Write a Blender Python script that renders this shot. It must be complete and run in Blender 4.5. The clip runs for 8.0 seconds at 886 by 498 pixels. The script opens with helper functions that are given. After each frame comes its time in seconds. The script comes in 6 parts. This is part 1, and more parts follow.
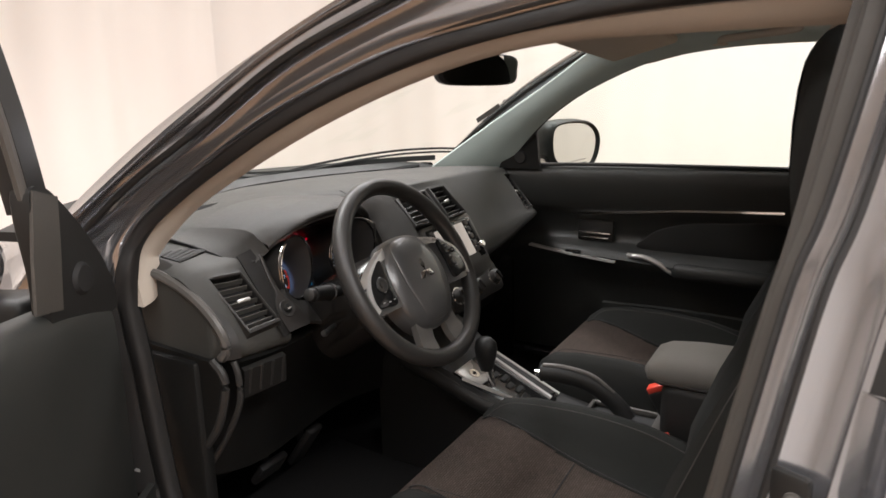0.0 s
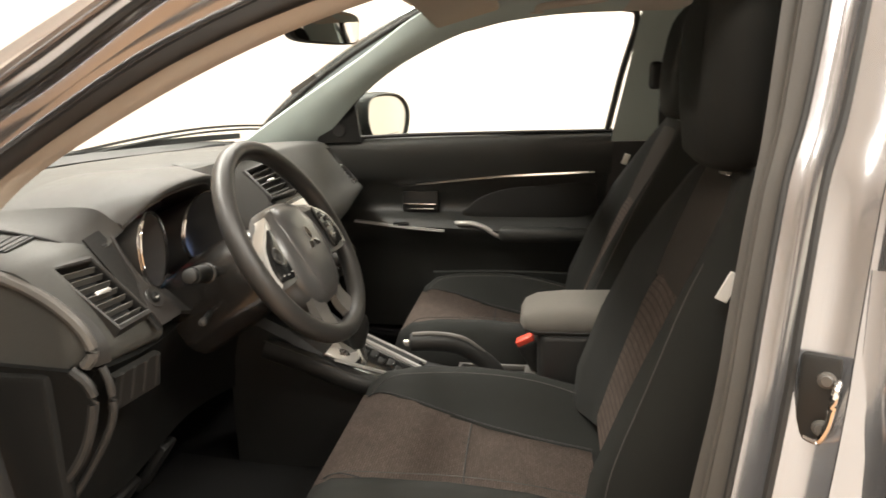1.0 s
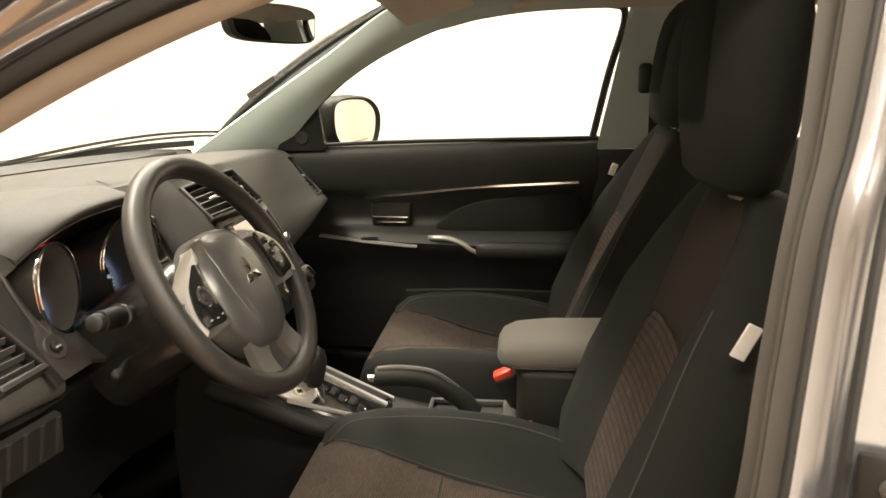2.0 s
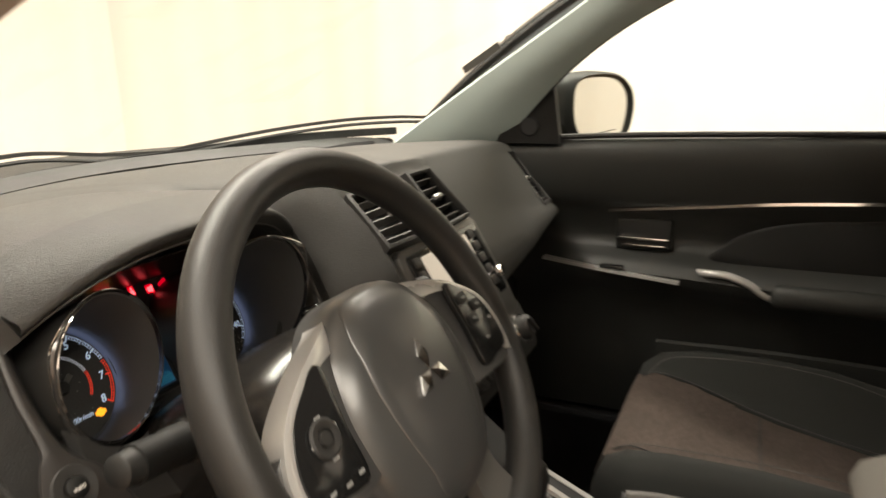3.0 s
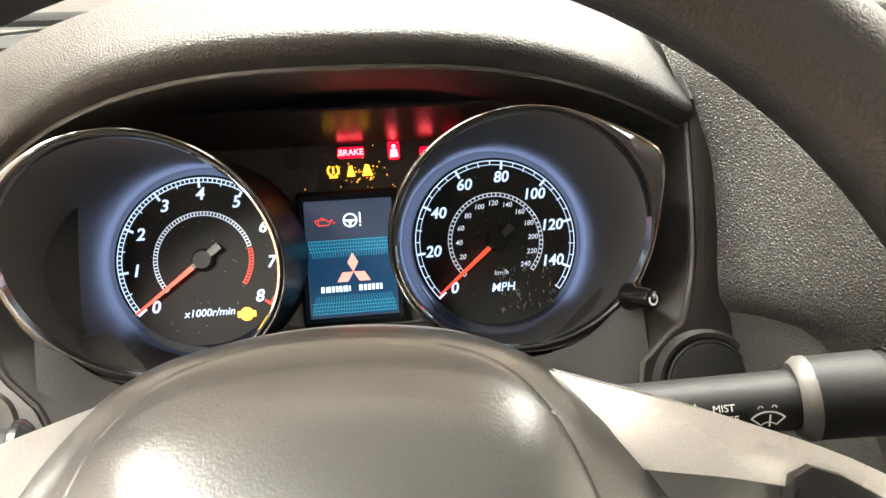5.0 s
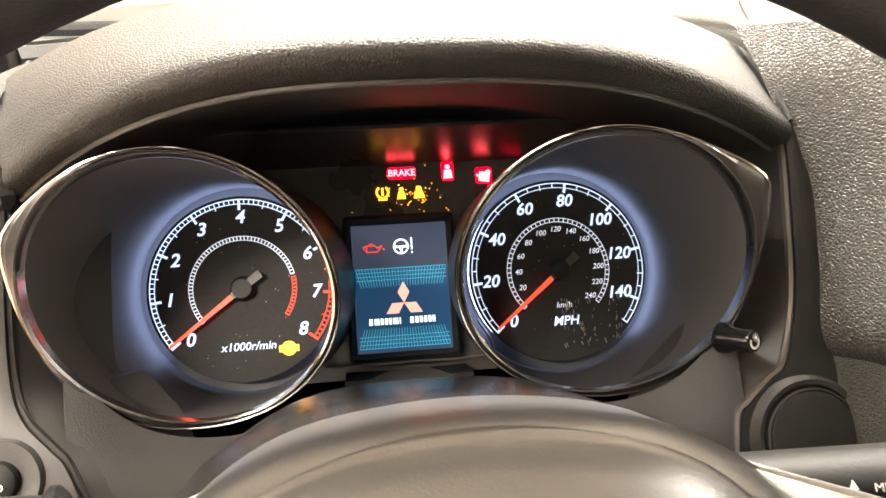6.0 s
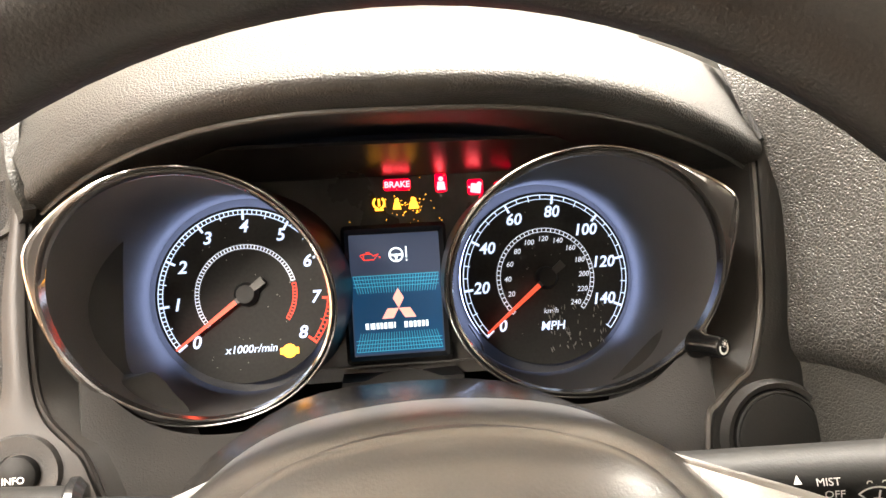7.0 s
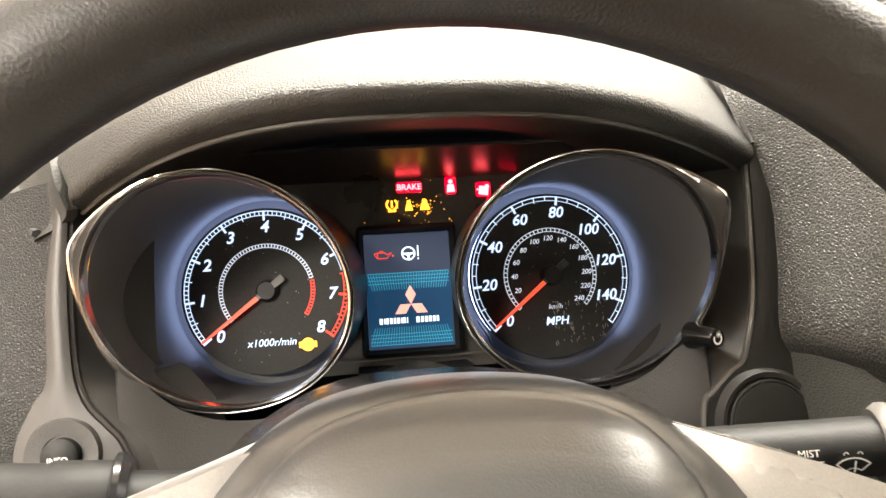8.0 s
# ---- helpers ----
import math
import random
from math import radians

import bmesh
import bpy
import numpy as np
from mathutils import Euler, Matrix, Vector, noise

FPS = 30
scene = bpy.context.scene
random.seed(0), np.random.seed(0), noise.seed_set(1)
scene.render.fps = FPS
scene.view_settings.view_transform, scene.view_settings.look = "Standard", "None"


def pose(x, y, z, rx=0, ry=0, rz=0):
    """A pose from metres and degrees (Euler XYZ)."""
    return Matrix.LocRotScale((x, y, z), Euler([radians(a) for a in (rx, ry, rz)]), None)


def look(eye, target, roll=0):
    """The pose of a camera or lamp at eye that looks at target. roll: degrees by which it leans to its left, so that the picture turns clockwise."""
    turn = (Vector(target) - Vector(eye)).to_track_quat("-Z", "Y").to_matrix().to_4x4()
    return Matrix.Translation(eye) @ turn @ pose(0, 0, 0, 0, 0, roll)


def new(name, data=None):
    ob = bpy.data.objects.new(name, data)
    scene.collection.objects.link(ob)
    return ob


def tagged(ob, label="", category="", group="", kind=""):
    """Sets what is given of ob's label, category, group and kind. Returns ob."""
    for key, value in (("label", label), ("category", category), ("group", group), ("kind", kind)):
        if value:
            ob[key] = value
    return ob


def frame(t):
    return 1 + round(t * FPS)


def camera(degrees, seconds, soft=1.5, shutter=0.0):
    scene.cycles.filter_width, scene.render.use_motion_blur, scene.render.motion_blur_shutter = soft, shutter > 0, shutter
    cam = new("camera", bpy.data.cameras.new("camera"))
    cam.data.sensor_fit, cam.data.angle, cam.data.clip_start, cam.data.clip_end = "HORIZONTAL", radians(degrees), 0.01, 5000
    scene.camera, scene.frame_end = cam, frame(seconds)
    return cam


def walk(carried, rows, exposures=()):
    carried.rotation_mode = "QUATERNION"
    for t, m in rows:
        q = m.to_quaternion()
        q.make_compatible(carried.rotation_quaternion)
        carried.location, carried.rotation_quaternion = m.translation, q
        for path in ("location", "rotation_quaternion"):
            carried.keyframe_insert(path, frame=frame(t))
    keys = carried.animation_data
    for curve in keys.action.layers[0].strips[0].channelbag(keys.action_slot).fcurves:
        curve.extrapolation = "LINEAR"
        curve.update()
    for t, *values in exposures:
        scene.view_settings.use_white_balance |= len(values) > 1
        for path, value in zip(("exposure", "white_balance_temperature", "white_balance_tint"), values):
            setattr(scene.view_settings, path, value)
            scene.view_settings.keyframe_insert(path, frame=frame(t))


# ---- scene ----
cam = camera(65.4, 8.0, soft=1.5, shutter=0.3)
PATH = [
    (0, (-1.094, -0.674, 1.349), (0.588, 0.303, 0.886), -1.1),
    (0.5, (-1.082, -0.52, 1.28), (0.696, 0.261, 0.804), -1.1),
    (1, (-1.127, -0.396, 1.273), (0.792, -0.113, 0.788), -1.1),
    (1.2, (-1.121, -0.375, 1.272), (0.808, -0.174, 0.785), -1.1),
    (2.3, (-0.843, -0.41, 1.281), (1.074, -0.116, 0.795), -0.9),
    (2.5, (-0.763, -0.387, 1.274), (1.127, 0.055, 0.791), -0.8),
    (2.8, (-0.584, -0.299, 1.244), (1.228, 0.391, 0.754), -1.4),
    (3, (-0.456, -0.225, 1.228), (1.301, 0.594, 0.736), -1.3),
    (3.5, (-0.209, -0.123, 1.182), (1.322, 1.02, 0.591), -1.5),
    (3.7, (-0.158, -0.096, 1.167), (1.24, 1.196, 0.555), -1.6),
    (4, (-0.113, -0.05, 1.15), (1.026, 1.427, 0.429), 0.1),
    (4.5, (-0.030, -0.0517, 1.1298), (0.3816, 1.7239, 0.3065), -0.5),
    (5, (0.0043, -0.0692, 1.1447), (0.2488, 1.7273, 0.3006), -0.9),
    (6.3, (-0.0265, -0.024, 1.1373), (0.2077, 1.7942, 0.3375), -0.3),
    (6.5, (-0.0206, -0.031, 1.1423), (0.2127, 1.7842, 0.3355), -0.2),
    (7, (-0.0184, -0.0483, 1.1517), (0.2088, 1.7675, 0.3449), -0.37),
    (7.5, (-0.0222, -0.0485, 1.1511), (0.1901, 1.7695, 0.345), -0.6),
    (8, (-0.025, -0.0702, 1.1572), (0.1918, 1.7532, 0.3647), -0.6),
]
EXPOSURES = [(0.0, -1.0, 6100, 13), (0.6, -0.3, 6700, 9), (1.0, -0.1, 6650, 8), (2.5, -0.12, 7550, 9), (3.0, -0.57, 7000, 9), (3.5, -0.35, 7050, 10), (4.0, 0.6, 6400, 3), (4.4, 1.4, 6300, 5), (5.0, 1.35, 6500, 6), (6.5, 1.46, 7100, 13), (7.4, 1.5, 6800, 10), (8.0, 1.32, 6800, 9)]
walk(cam, [(t, look(eye, target, roll)) for t, eye, target, roll in PATH], EXPOSURES)

# ---- light ----
world = bpy.data.worlds.new("world")
world.use_nodes = True
scene.world = world
world.node_tree.nodes["Background"].inputs[0].default_value = (1.0, 0.96, 0.9, 1)
world.node_tree.nodes["Background"].inputs[1].default_value = 0.25

XC = 0.36          # middle of the car


def lamp(name, size_x, size_y, power, m, colour=(1.0, 0.955, 0.89), spread=180):
    data = bpy.data.lights.new(name, "AREA")
    data.shape, data.size, data.size_y, data.energy, data.color, data.spread = "RECTANGLE", size_x, size_y, power, colour, radians(spread)
    ob = new(name, data)
    ob.matrix_world = m
    return tagged(ob, "long white fluorescent ceiling lamp over the car", "lamp", kind="structure")


lamp("ceiling_lamp", 0.5, 3.0, 150, pose(-1.8, -0.6, 3.15))
lamp("ceiling_lamp", 0.5, 3.5, 245, pose(2.25, 0.2, 3.15))
lamp("ceiling_lamp", 2.4, 0.4, 160, pose(0.3, 1.3, 3.15), spread=125)
lamp("ceiling_lamp", 3.0, 0.5, 290, pose(-0.3, -2.3, 3.15))


# ---- materials ----
def material(name, colour, rough=0.5, metal=0.0, grain=0.0, scale=400.0, vary=0.12, big=6.0, emit=0.0, coat=0.0, glass=False, voronoi=False, spec=0.5, weave=False):
    m = bpy.data.materials.new(name)
    m.use_nodes = True
    nt = m.node_tree
    b = nt.nodes["Principled BSDF"]
    b.inputs["Roughness"].default_value = rough
    b.inputs["Metallic"].default_value = metal
    b.inputs["Specular IOR Level"].default_value = spec
    b.inputs["Coat Weight"].default_value = coat
    b.inputs["Coat Roughness"].default_value = 0.06
    c = (*colour, 1)
    b.inputs["Base Color"].default_value = c
    if emit:
        b.inputs["Emission Color"].default_value = c
        b.inputs["Emission Strength"].default_value = emit
    if glass:
        clear = nt.nodes.new("ShaderNodeBsdfTransparent")
        clear.inputs[0].default_value = c
        gloss = nt.nodes.new("ShaderNodeBsdfGlossy")
        gloss.inputs["Roughness"].default_value = 0.02
        both = nt.nodes.new("ShaderNodeMixShader")
        both.inputs[0].default_value = 0.035
        nt.links.new(clear.outputs[0], both.inputs[1])
        nt.links.new(gloss.outputs[0], both.inputs[2])
        nt.links.new(both.outputs[0], nt.nodes["Material Output"].inputs[0])
        return m
    co = nt.nodes.new("ShaderNodeTexCoord")
    if vary:
        n1 = nt.nodes.new("ShaderNodeTexNoise")
        n1.inputs["Scale"].default_value = big
        n1.inputs["Detail"].default_value = 6
        nt.links.new(co.outputs["Object"], n1.inputs["Vector"])
        n2 = nt.nodes.new("ShaderNodeTexNoise")
        n2.inputs["Scale"].default_value = scale
        nt.links.new(co.outputs["Object"], n2.inputs["Vector"])
        mix = nt.nodes.new("ShaderNodeMath")
        mix.operation = "ADD"
        nt.links.new(n1.outputs["Fac"], mix.inputs[0])
        nt.links.new(n2.outputs["Fac"], mix.inputs[1])
        ramp = nt.nodes.new("ShaderNodeMapRange")
        ramp.inputs["From Min"].default_value, ramp.inputs["From Max"].default_value = 0.6, 1.4
        ramp.inputs["To Min"].default_value, ramp.inputs["To Max"].default_value = 1 - vary, 1 + vary
        nt.links.new(mix.outputs[0], ramp.inputs["Value"])
        sc = nt.nodes.new("ShaderNodeVectorMath")
        sc.operation = "SCALE"
        sc.inputs[0].default_value = colour
        nt.links.new(ramp.outputs[0], sc.inputs["Scale"])
        nt.links.new(sc.outputs[0], b.inputs["Base Color"])
        rr = nt.nodes.new("ShaderNodeMapRange")
        rr.inputs["From Min"].default_value, rr.inputs["From Max"].default_value = 0.3, 0.7
        rr.inputs["To Min"].default_value, rr.inputs["To Max"].default_value = max(rough - 0.06, 0.02), min(rough + 0.06, 1)
        nt.links.new(n1.outputs["Fac"], rr.inputs["Value"])
        nt.links.new(rr.outputs[0], b.inputs["Roughness"])
    if grain:
        bump = nt.nodes.new("ShaderNodeBump")
        bump.inputs["Strength"].default_value = grain
        bump.inputs["Distance"].default_value = 0.001
        if voronoi:
            v = nt.nodes.new("ShaderNodeTexVoronoi")
            v.feature = "DISTANCE_TO_EDGE"
            v.inputs["Scale"].default_value = scale
            warp = nt.nodes.new("ShaderNodeTexNoise")
            warp.inputs["Scale"].default_value = scale * 0.5
            nt.links.new(co.outputs["Object"], warp.inputs["Vector"])
            mixv = nt.nodes.new("ShaderNodeMix")
            mixv.data_type = "VECTOR"
            mixv.inputs[0].default_value = 0.7 / scale
            nt.links.new(co.outputs["Object"], mixv.inputs[4])
            nt.links.new(warp.outputs["Color"], mixv.inputs[5])
            nt.links.new(mixv.outputs[1], v.inputs["Vector"])
            lim = nt.nodes.new("ShaderNodeMath")
            lim.operation = "MINIMUM"
            lim.inputs[1].default_value = 0.26
            nt.links.new(v.outputs["Distance"], lim.inputs[0])
            mul = nt.nodes.new("ShaderNodeMath")
            mul.operation = "MULTIPLY"
            mul.inputs[1].default_value = 3.0
            nt.links.new(lim.outputs[0], mul.inputs[0])
            nt.links.new(mul.outputs[0], bump.inputs["Height"])
        elif weave:
            # short raised dashes in offset rows
            br = nt.nodes.new("ShaderNodeTexBrick")
            br.inputs["Scale"].default_value = 1.0
            br.inputs["Brick Width"].default_value, br.inputs["Row Height"].default_value = 0.0105, 0.0042
            br.inputs["Mortar Size"].default_value, br.inputs["Mortar Smooth"].default_value = 0.0009, 1.0
            br.inputs["Color1"].default_value, br.inputs["Color2"].default_value, br.inputs["Mortar"].default_value = (1, 1, 1, 1), (0.72, 0.72, 0.72, 1), (0.35, 0.35, 0.35, 1)
            nt.links.new(co.outputs["Object"], br.inputs["Vector"])
            nt.links.new(br.outputs["Color"], bump.inputs["Height"])
            tone = nt.nodes.new("ShaderNodeMix")
            tone.data_type, tone.blend_type = "RGBA", "MULTIPLY"
            tone.inputs[0].default_value = 0.8
            nt.links.new(sc.outputs[0], tone.inputs[6])
            nt.links.new(br.outputs["Color"], tone.inputs[7])
            nt.links.new(tone.outputs[2], b.inputs["Base Color"])
        else:
            g = nt.nodes.new("ShaderNodeTexNoise")
            g.inputs["Scale"].default_value = scale
            g.inputs["Detail"].default_value = 3
            nt.links.new(co.outputs["Object"], g.inputs["Vector"])
            nt.links.new(g.outputs["Fac"], bump.inputs["Height"])
        nt.links.new(bump.outputs[0], b.inputs["Normal"])
    return m


DASH = material("dash_grained_plastic", (0.0345, 0.0340, 0.0315), 0.46, grain=0.4, scale=640, voronoi=True, spec=0.4)
VINYL = material("coarse_grained_vinyl", (0.034, 0.033, 0.030), 0.38, grain=0.46, scale=600, voronoi=True)
# darker copy of the grained vinyl, with the shade in its colour
SHADE_VINYL = material("shaded_grained_vinyl", (0.0095, 0.0092, 0.0085), 0.5, grain=0.4, scale=620, voronoi=True, spec=0.3)
DASH_SOFT = material("soft_dash_plastic", (0.043, 0.043, 0.039), 0.56, grain=0.28, scale=620, vary=0.24, big=4, spec=0.35, voronoi=True)
PLASTIC = material("charcoal_plastic", (0.024, 0.023, 0.0215), 0.5, grain=0.3, scale=1200)
BLACK = material("black_plastic", (0.014, 0.0138, 0.013), 0.5, grain=0.15, scale=900, spec=0.35)
GLOSS = material("gloss_black", (0.012, 0.012, 0.012), 0.15, vary=0.05)
DARK = material("matte_black", (0.01, 0.01, 0.01), 0.7)
TRIM = material("satin_grey_trim", (0.1, 0.095, 0.088), 0.38, metal=0.25, grain=0.1, scale=1500)
SPOKE = material("satin_silver_spoke", (0.56, 0.55, 0.53), 0.30, metal=0.5, grain=0.08, scale=1800)
LEATHER = material("wheel_urethane", (0.0205, 0.0197, 0.0184), 0.43, grain=0.25, scale=1000, spec=0.5)
HUB = material("airbag_plastic", (0.062, 0.062, 0.061), 0.32, grain=0.08, scale=1500, metal=0.22, spec=1.0)
SILVER = material("chrome_emblem", (0.66, 0.65, 0.63), 0.2, metal=1.0, vary=0.03)
CHROME = material("chrome", (0.8, 0.78, 0.76), 0.13, metal=1.0, vary=0.03)
# lighter copy of the seat cloth, for the front lit through the windscreen
SEAT_LIT = material("lit_seat_fabric", (0.066, 0.058, 0.051), 0.92, grain=0.9, scale=1100, spec=0.2)
SEAT = material("charcoal_seat_fabric", (0.0175, 0.018, 0.0165), 0.92, grain=0.9, scale=1100, spec=0.2)
INSERT = material("brown_woven_insert", (0.125, 0.098, 0.083), 0.92, grain=1.0, scale=900, vary=0.22, big=20, spec=0.2, weave=True)
DOORP = material("door_black_plastic", (0.024, 0.025, 0.023), 0.5, grain=0.3, scale=1000, spec=0.4)
CLOTH = material("door_cloth", (0.020, 0.020, 0.019), 0.9, grain=0.6, scale=1300, spec=0.2)
PILLAR = material("grey_pillar_trim", (0.36, 0.42, 0.40), 0.75, grain=0.25, scale=900, vary=0.06)
LINING = material("beige_headlining", (0.45, 0.40, 0.34), 0.95, grain=0.5, scale=1400, vary=0.06, spec=0.1)
PAINT = material("silver_grey_paint", (0.35, 0.355, 0.375), 0.17, metal=0.85, grain=0.02, scale=2500, vary=0.04, coat=1.0)
BSEAL = material("grey_brown_rubber", (0.055, 0.05, 0.044), 0.55, grain=0.2, scale=700)
RUBBER = material("black_rubber_seal", (0.011, 0.0105, 0.01), 0.6, grain=0.2, scale=700)
CARPET = material("black_carpet", (0.012, 0.012, 0.012), 1.0, grain=1.0, scale=700, spec=0.1)
ARM = material("grey_armrest_cloth", (0.125, 0.117, 0.104), 0.85, grain=0.5, scale=1300, spec=0.2)
KNEE = material("deep_black_plastic", (0.007, 0.007, 0.0065), 0.55, grain=0.1, scale=900, spec=0.25)
SATIN = material("satin_trim", (0.036, 0.033, 0.031), 0.44, metal=0.3, grain=0.06, scale=1500)
RED = material("red_buckle_plastic", (0.75, 0.07, 0.04), 0.35, vary=0.04)
WHITE = material("white_tag", (0.75, 0.74, 0.7), 0.7, vary=0.05)
CURTAIN = material("white_curtain_cloth", (0.88, 0.86, 0.83), 0.95, vary=0.015, big=1.2, spec=0.1)
FLOOR = material("tan_floor", (0.33, 0.195, 0.105), 0.42, grain=0.2, scale=60, vary=0.12, big=2.5)
CEIL = material("white_ceiling_paint", (0.8, 0.78, 0.74), 0.9, vary=0.05)
GLASS = material("window_glass", (0.95, 0.985, 0.965), 0.0, glass=True, vary=0)
MIRROR = material("mirror_silver", (0.72, 0.71, 0.69), 0.015, metal=1.0, vary=0)
# pale colour and glow stand in for the curtain mirrored in the screen
SCREEN = material("screen_painted_reflection", (0.66, 0.60, 0.53), 0.12, vary=0.04, emit=0.42)


# ---- mesh helpers ----
def part(name, bm, mat, parent=None, label="", sharp=38, smooth=True):
    bmesh.ops.recalc_face_normals(bm, faces=bm.faces)
    if all(e.is_manifold for e in bm.edges) and bm.calc_volume(signed=True) < 0:
        bmesh.ops.reverse_faces(bm, faces=bm.faces)
    if smooth:
        for f in bm.faces:
            f.smooth = True
        lim = radians(sharp)
        for e in bm.edges:
            if len(e.link_faces) == 2 and e.calc_face_angle(0) > lim:
                e.smooth = False
    me = bpy.data.meshes.new(name)
    bm.to_mesh(me)
    bm.free()
    me.materials.append(mat)
    ob = new(name, me)
    if parent is not None:
        ob.parent = parent
    if label:
        ob["label"] = label
    return ob


def thing(name, label, category, group="", kind="", m=None):
    ob = new(name)
    if m is not None:
        ob.matrix_world = m
    return tagged(ob, label, category, group, kind)


def curve(pts, n=8, closed=False):
    """Points along a smooth line through pts."""
    P = [Vector(p) for p in pts]
    out = []
    k = len(P)
    for i in range(k if closed else k - 1):
        if closed:
            a, b, c, d = P[i - 1], P[i], P[(i + 1) % k], P[(i + 2) % k]
        else:
            a, b, c, d = P[max(i - 1, 0)], P[i], P[i + 1], P[min(i + 2, k - 1)]
        for j in range(n):
            t = j / n
            out.append(0.5 * (2 * b + (c - a) * t + (2 * a - 5 * b + 4 * c - d) * t * t + (3 * b - a - 3 * c + d) * t ** 3))
    if not closed:
        out.append(P[-1].copy())
    return out


def loft(rings, cap=True, closed=True, loop=False):
    """Skin through rings of the same number of points."""
    bm = bmesh.new()
    R = [[bm.verts.new(p) for p in r] for r in rings]
    n = len(rings[0])
    m = len(R)
    for i in range(m if loop else m - 1):
        A, B = R[i], R[(i + 1) % m]
        for j in range(n if closed else n - 1):
            k = (j + 1) % n
            bm.faces.new((A[j], A[k], B[k], B[j]))
    if cap and closed and not loop:
        bm.faces.new(R[0])
        bm.faces.new(R[-1])
    return bm


def sweep(path, section, closed=False, up=(0, 0, 1), widths=None):
    """A section of (side, up) points carried along a path."""
    P = [Vector(p) for p in path]
    rings = []
    n = len(P)
    U = Vector(up)
    for i in range(n):
        d = (P[(i + 1) % n] - P[i - 1]) if closed else (P[min(i + 1, n - 1)] - P[max(i - 1, 0)])
        d.normalize()
        s = d.cross(U)
        if s.length < 1e-4:
            s = Vector((1, 0, 0))
        s.normalize()
        v = s.cross(d)
        w = widths[i] if widths else 1.0
        rings.append([P[i] + s * a * w + v * b * w for a, b in section])
    return loft(rings, cap=not closed, loop=closed)


def circle(r, n=10, ry=None):
    ry = r if ry is None else ry
    return [(r * math.cos(2 * math.pi * i / n), ry * math.sin(2 * math.pi * i / n)) for i in range(n)]


def tube(path, r, n=10, closed=False, up=(0, 0, 1)):
    return sweep(path, circle(r, n), closed, up)


def strip(A, B, thick=0.006, n_across=1, bulge=0.0, direction=None):
    """A thick sheet between two lines of the same number of points."""
    A, B = [Vector(p) for p in A], [Vector(p) for p in B]
    m = len(A)
    rings = []
    for i in range(m):
        t = (A[min(i + 1, m - 1)] - A[max(i - 1, 0)]).normalized()
        s = B[i] - A[i]
        nrm = t.cross(s).normalized() if direction is None else Vector(direction).normalized()
        top, bot = [], []
        for j in range(n_across + 1):
            f = j / n_across
            p = A[i].lerp(B[i], f) + nrm * bulge * math.sin(math.pi * f)
            top.append(p + nrm * thick / 2)
            bot.append(p - nrm * thick / 2)
        rings.append(top + bot[::-1])
    return loft(rings)


def rbox(sx, sy, sz, bevel=0.01, seg=3, m=None):
    bm = bmesh.new()
    bmesh.ops.create_cube(bm, size=1, matrix=Matrix.Diagonal((sx, sy, sz, 1)))
    if bevel:
        bmesh.ops.bevel(bm, geom=bm.edges[:], offset=bevel, segments=seg, profile=0.5, affect="EDGES")
    if m is not None:
        bm.transform(m)
    return bm


def plate(outline, depth, bevel=0.0, seg=2, m=None, z0=0.0):
    """A flat outline in x, y drawn out along z from z0 to z0 + depth."""
    bm = bmesh.new()
    vs = [bm.verts.new((p[0], p[1], z0)) for p in outline]
    f = bm.faces.new(vs)
    r = bmesh.ops.extrude_face_region(bm, geom=[f])
    top = [g for g in r["geom"] if isinstance(g, bmesh.types.BMVert)]
    bmesh.ops.translate(bm, verts=top, vec=(0, 0, depth))
    if bevel:
        ed = [e for e in bm.edges if all(v in top for v in e.verts)]
        bmesh.ops.bevel(bm, geom=ed, offset=bevel, segments=seg, profile=0.5, affect="EDGES")
    if m is not None:
        bm.transform(m)
    return bm


def lathe(profile, n=32, m=None, cap=True):
    """A profile of (radius, height) turned about z."""
    rings = []
    for r, h in profile:
        rings.append([(r * math.cos(2 * math.pi * i / n), r * math.sin(2 * math.pi * i / n), h) for i in range(n)])
    bm = loft(rings, cap=cap)
    if m is not None:
        bm.transform(m)
    return bm


def rrect(w, h, r, n=4):
    out = []
    for cx, cy, a0 in ((w / 2 - r, h / 2 - r, 0), (-w / 2 + r, h / 2 - r, 90), (-w / 2 + r, -h / 2 + r, 180), (w / 2 - r, -h / 2 + r, 270)):
        for i in range(n + 1):
            a = radians(a0 + 90 * i / n)
            out.append((cx + r * math.cos(a), cy + r * math.sin(a)))
    return out


def words(name, text, size, mat, parent, m, align="CENTER", shear=0.0, bold=0.0):
    """Lettering as a thin mesh, in the x, y plane of m."""
    cu = bpy.data.curves.new(name, "FONT")
    cu.body, cu.size, cu.align_x, cu.align_y, cu.shear = text, size, align, "CENTER", shear
    cu.extrude, cu.offset = size * 0.01, size * bold
    cu.resolution_u = 3
    tmp = new(name, cu)
    me = bpy.data.meshes.new_from_object(tmp.evaluated_get(bpy.context.evaluated_depsgraph_get()))
    bpy.data.objects.remove(tmp)
    me.materials.clear()
    me.materials.append(mat)
    me.transform(m)
    ob = new(name, me)
    ob.parent = parent
    return ob


def mirrored(pts):
    return [(2 * XC - p[0], p[1], p[2]) for p in pts]


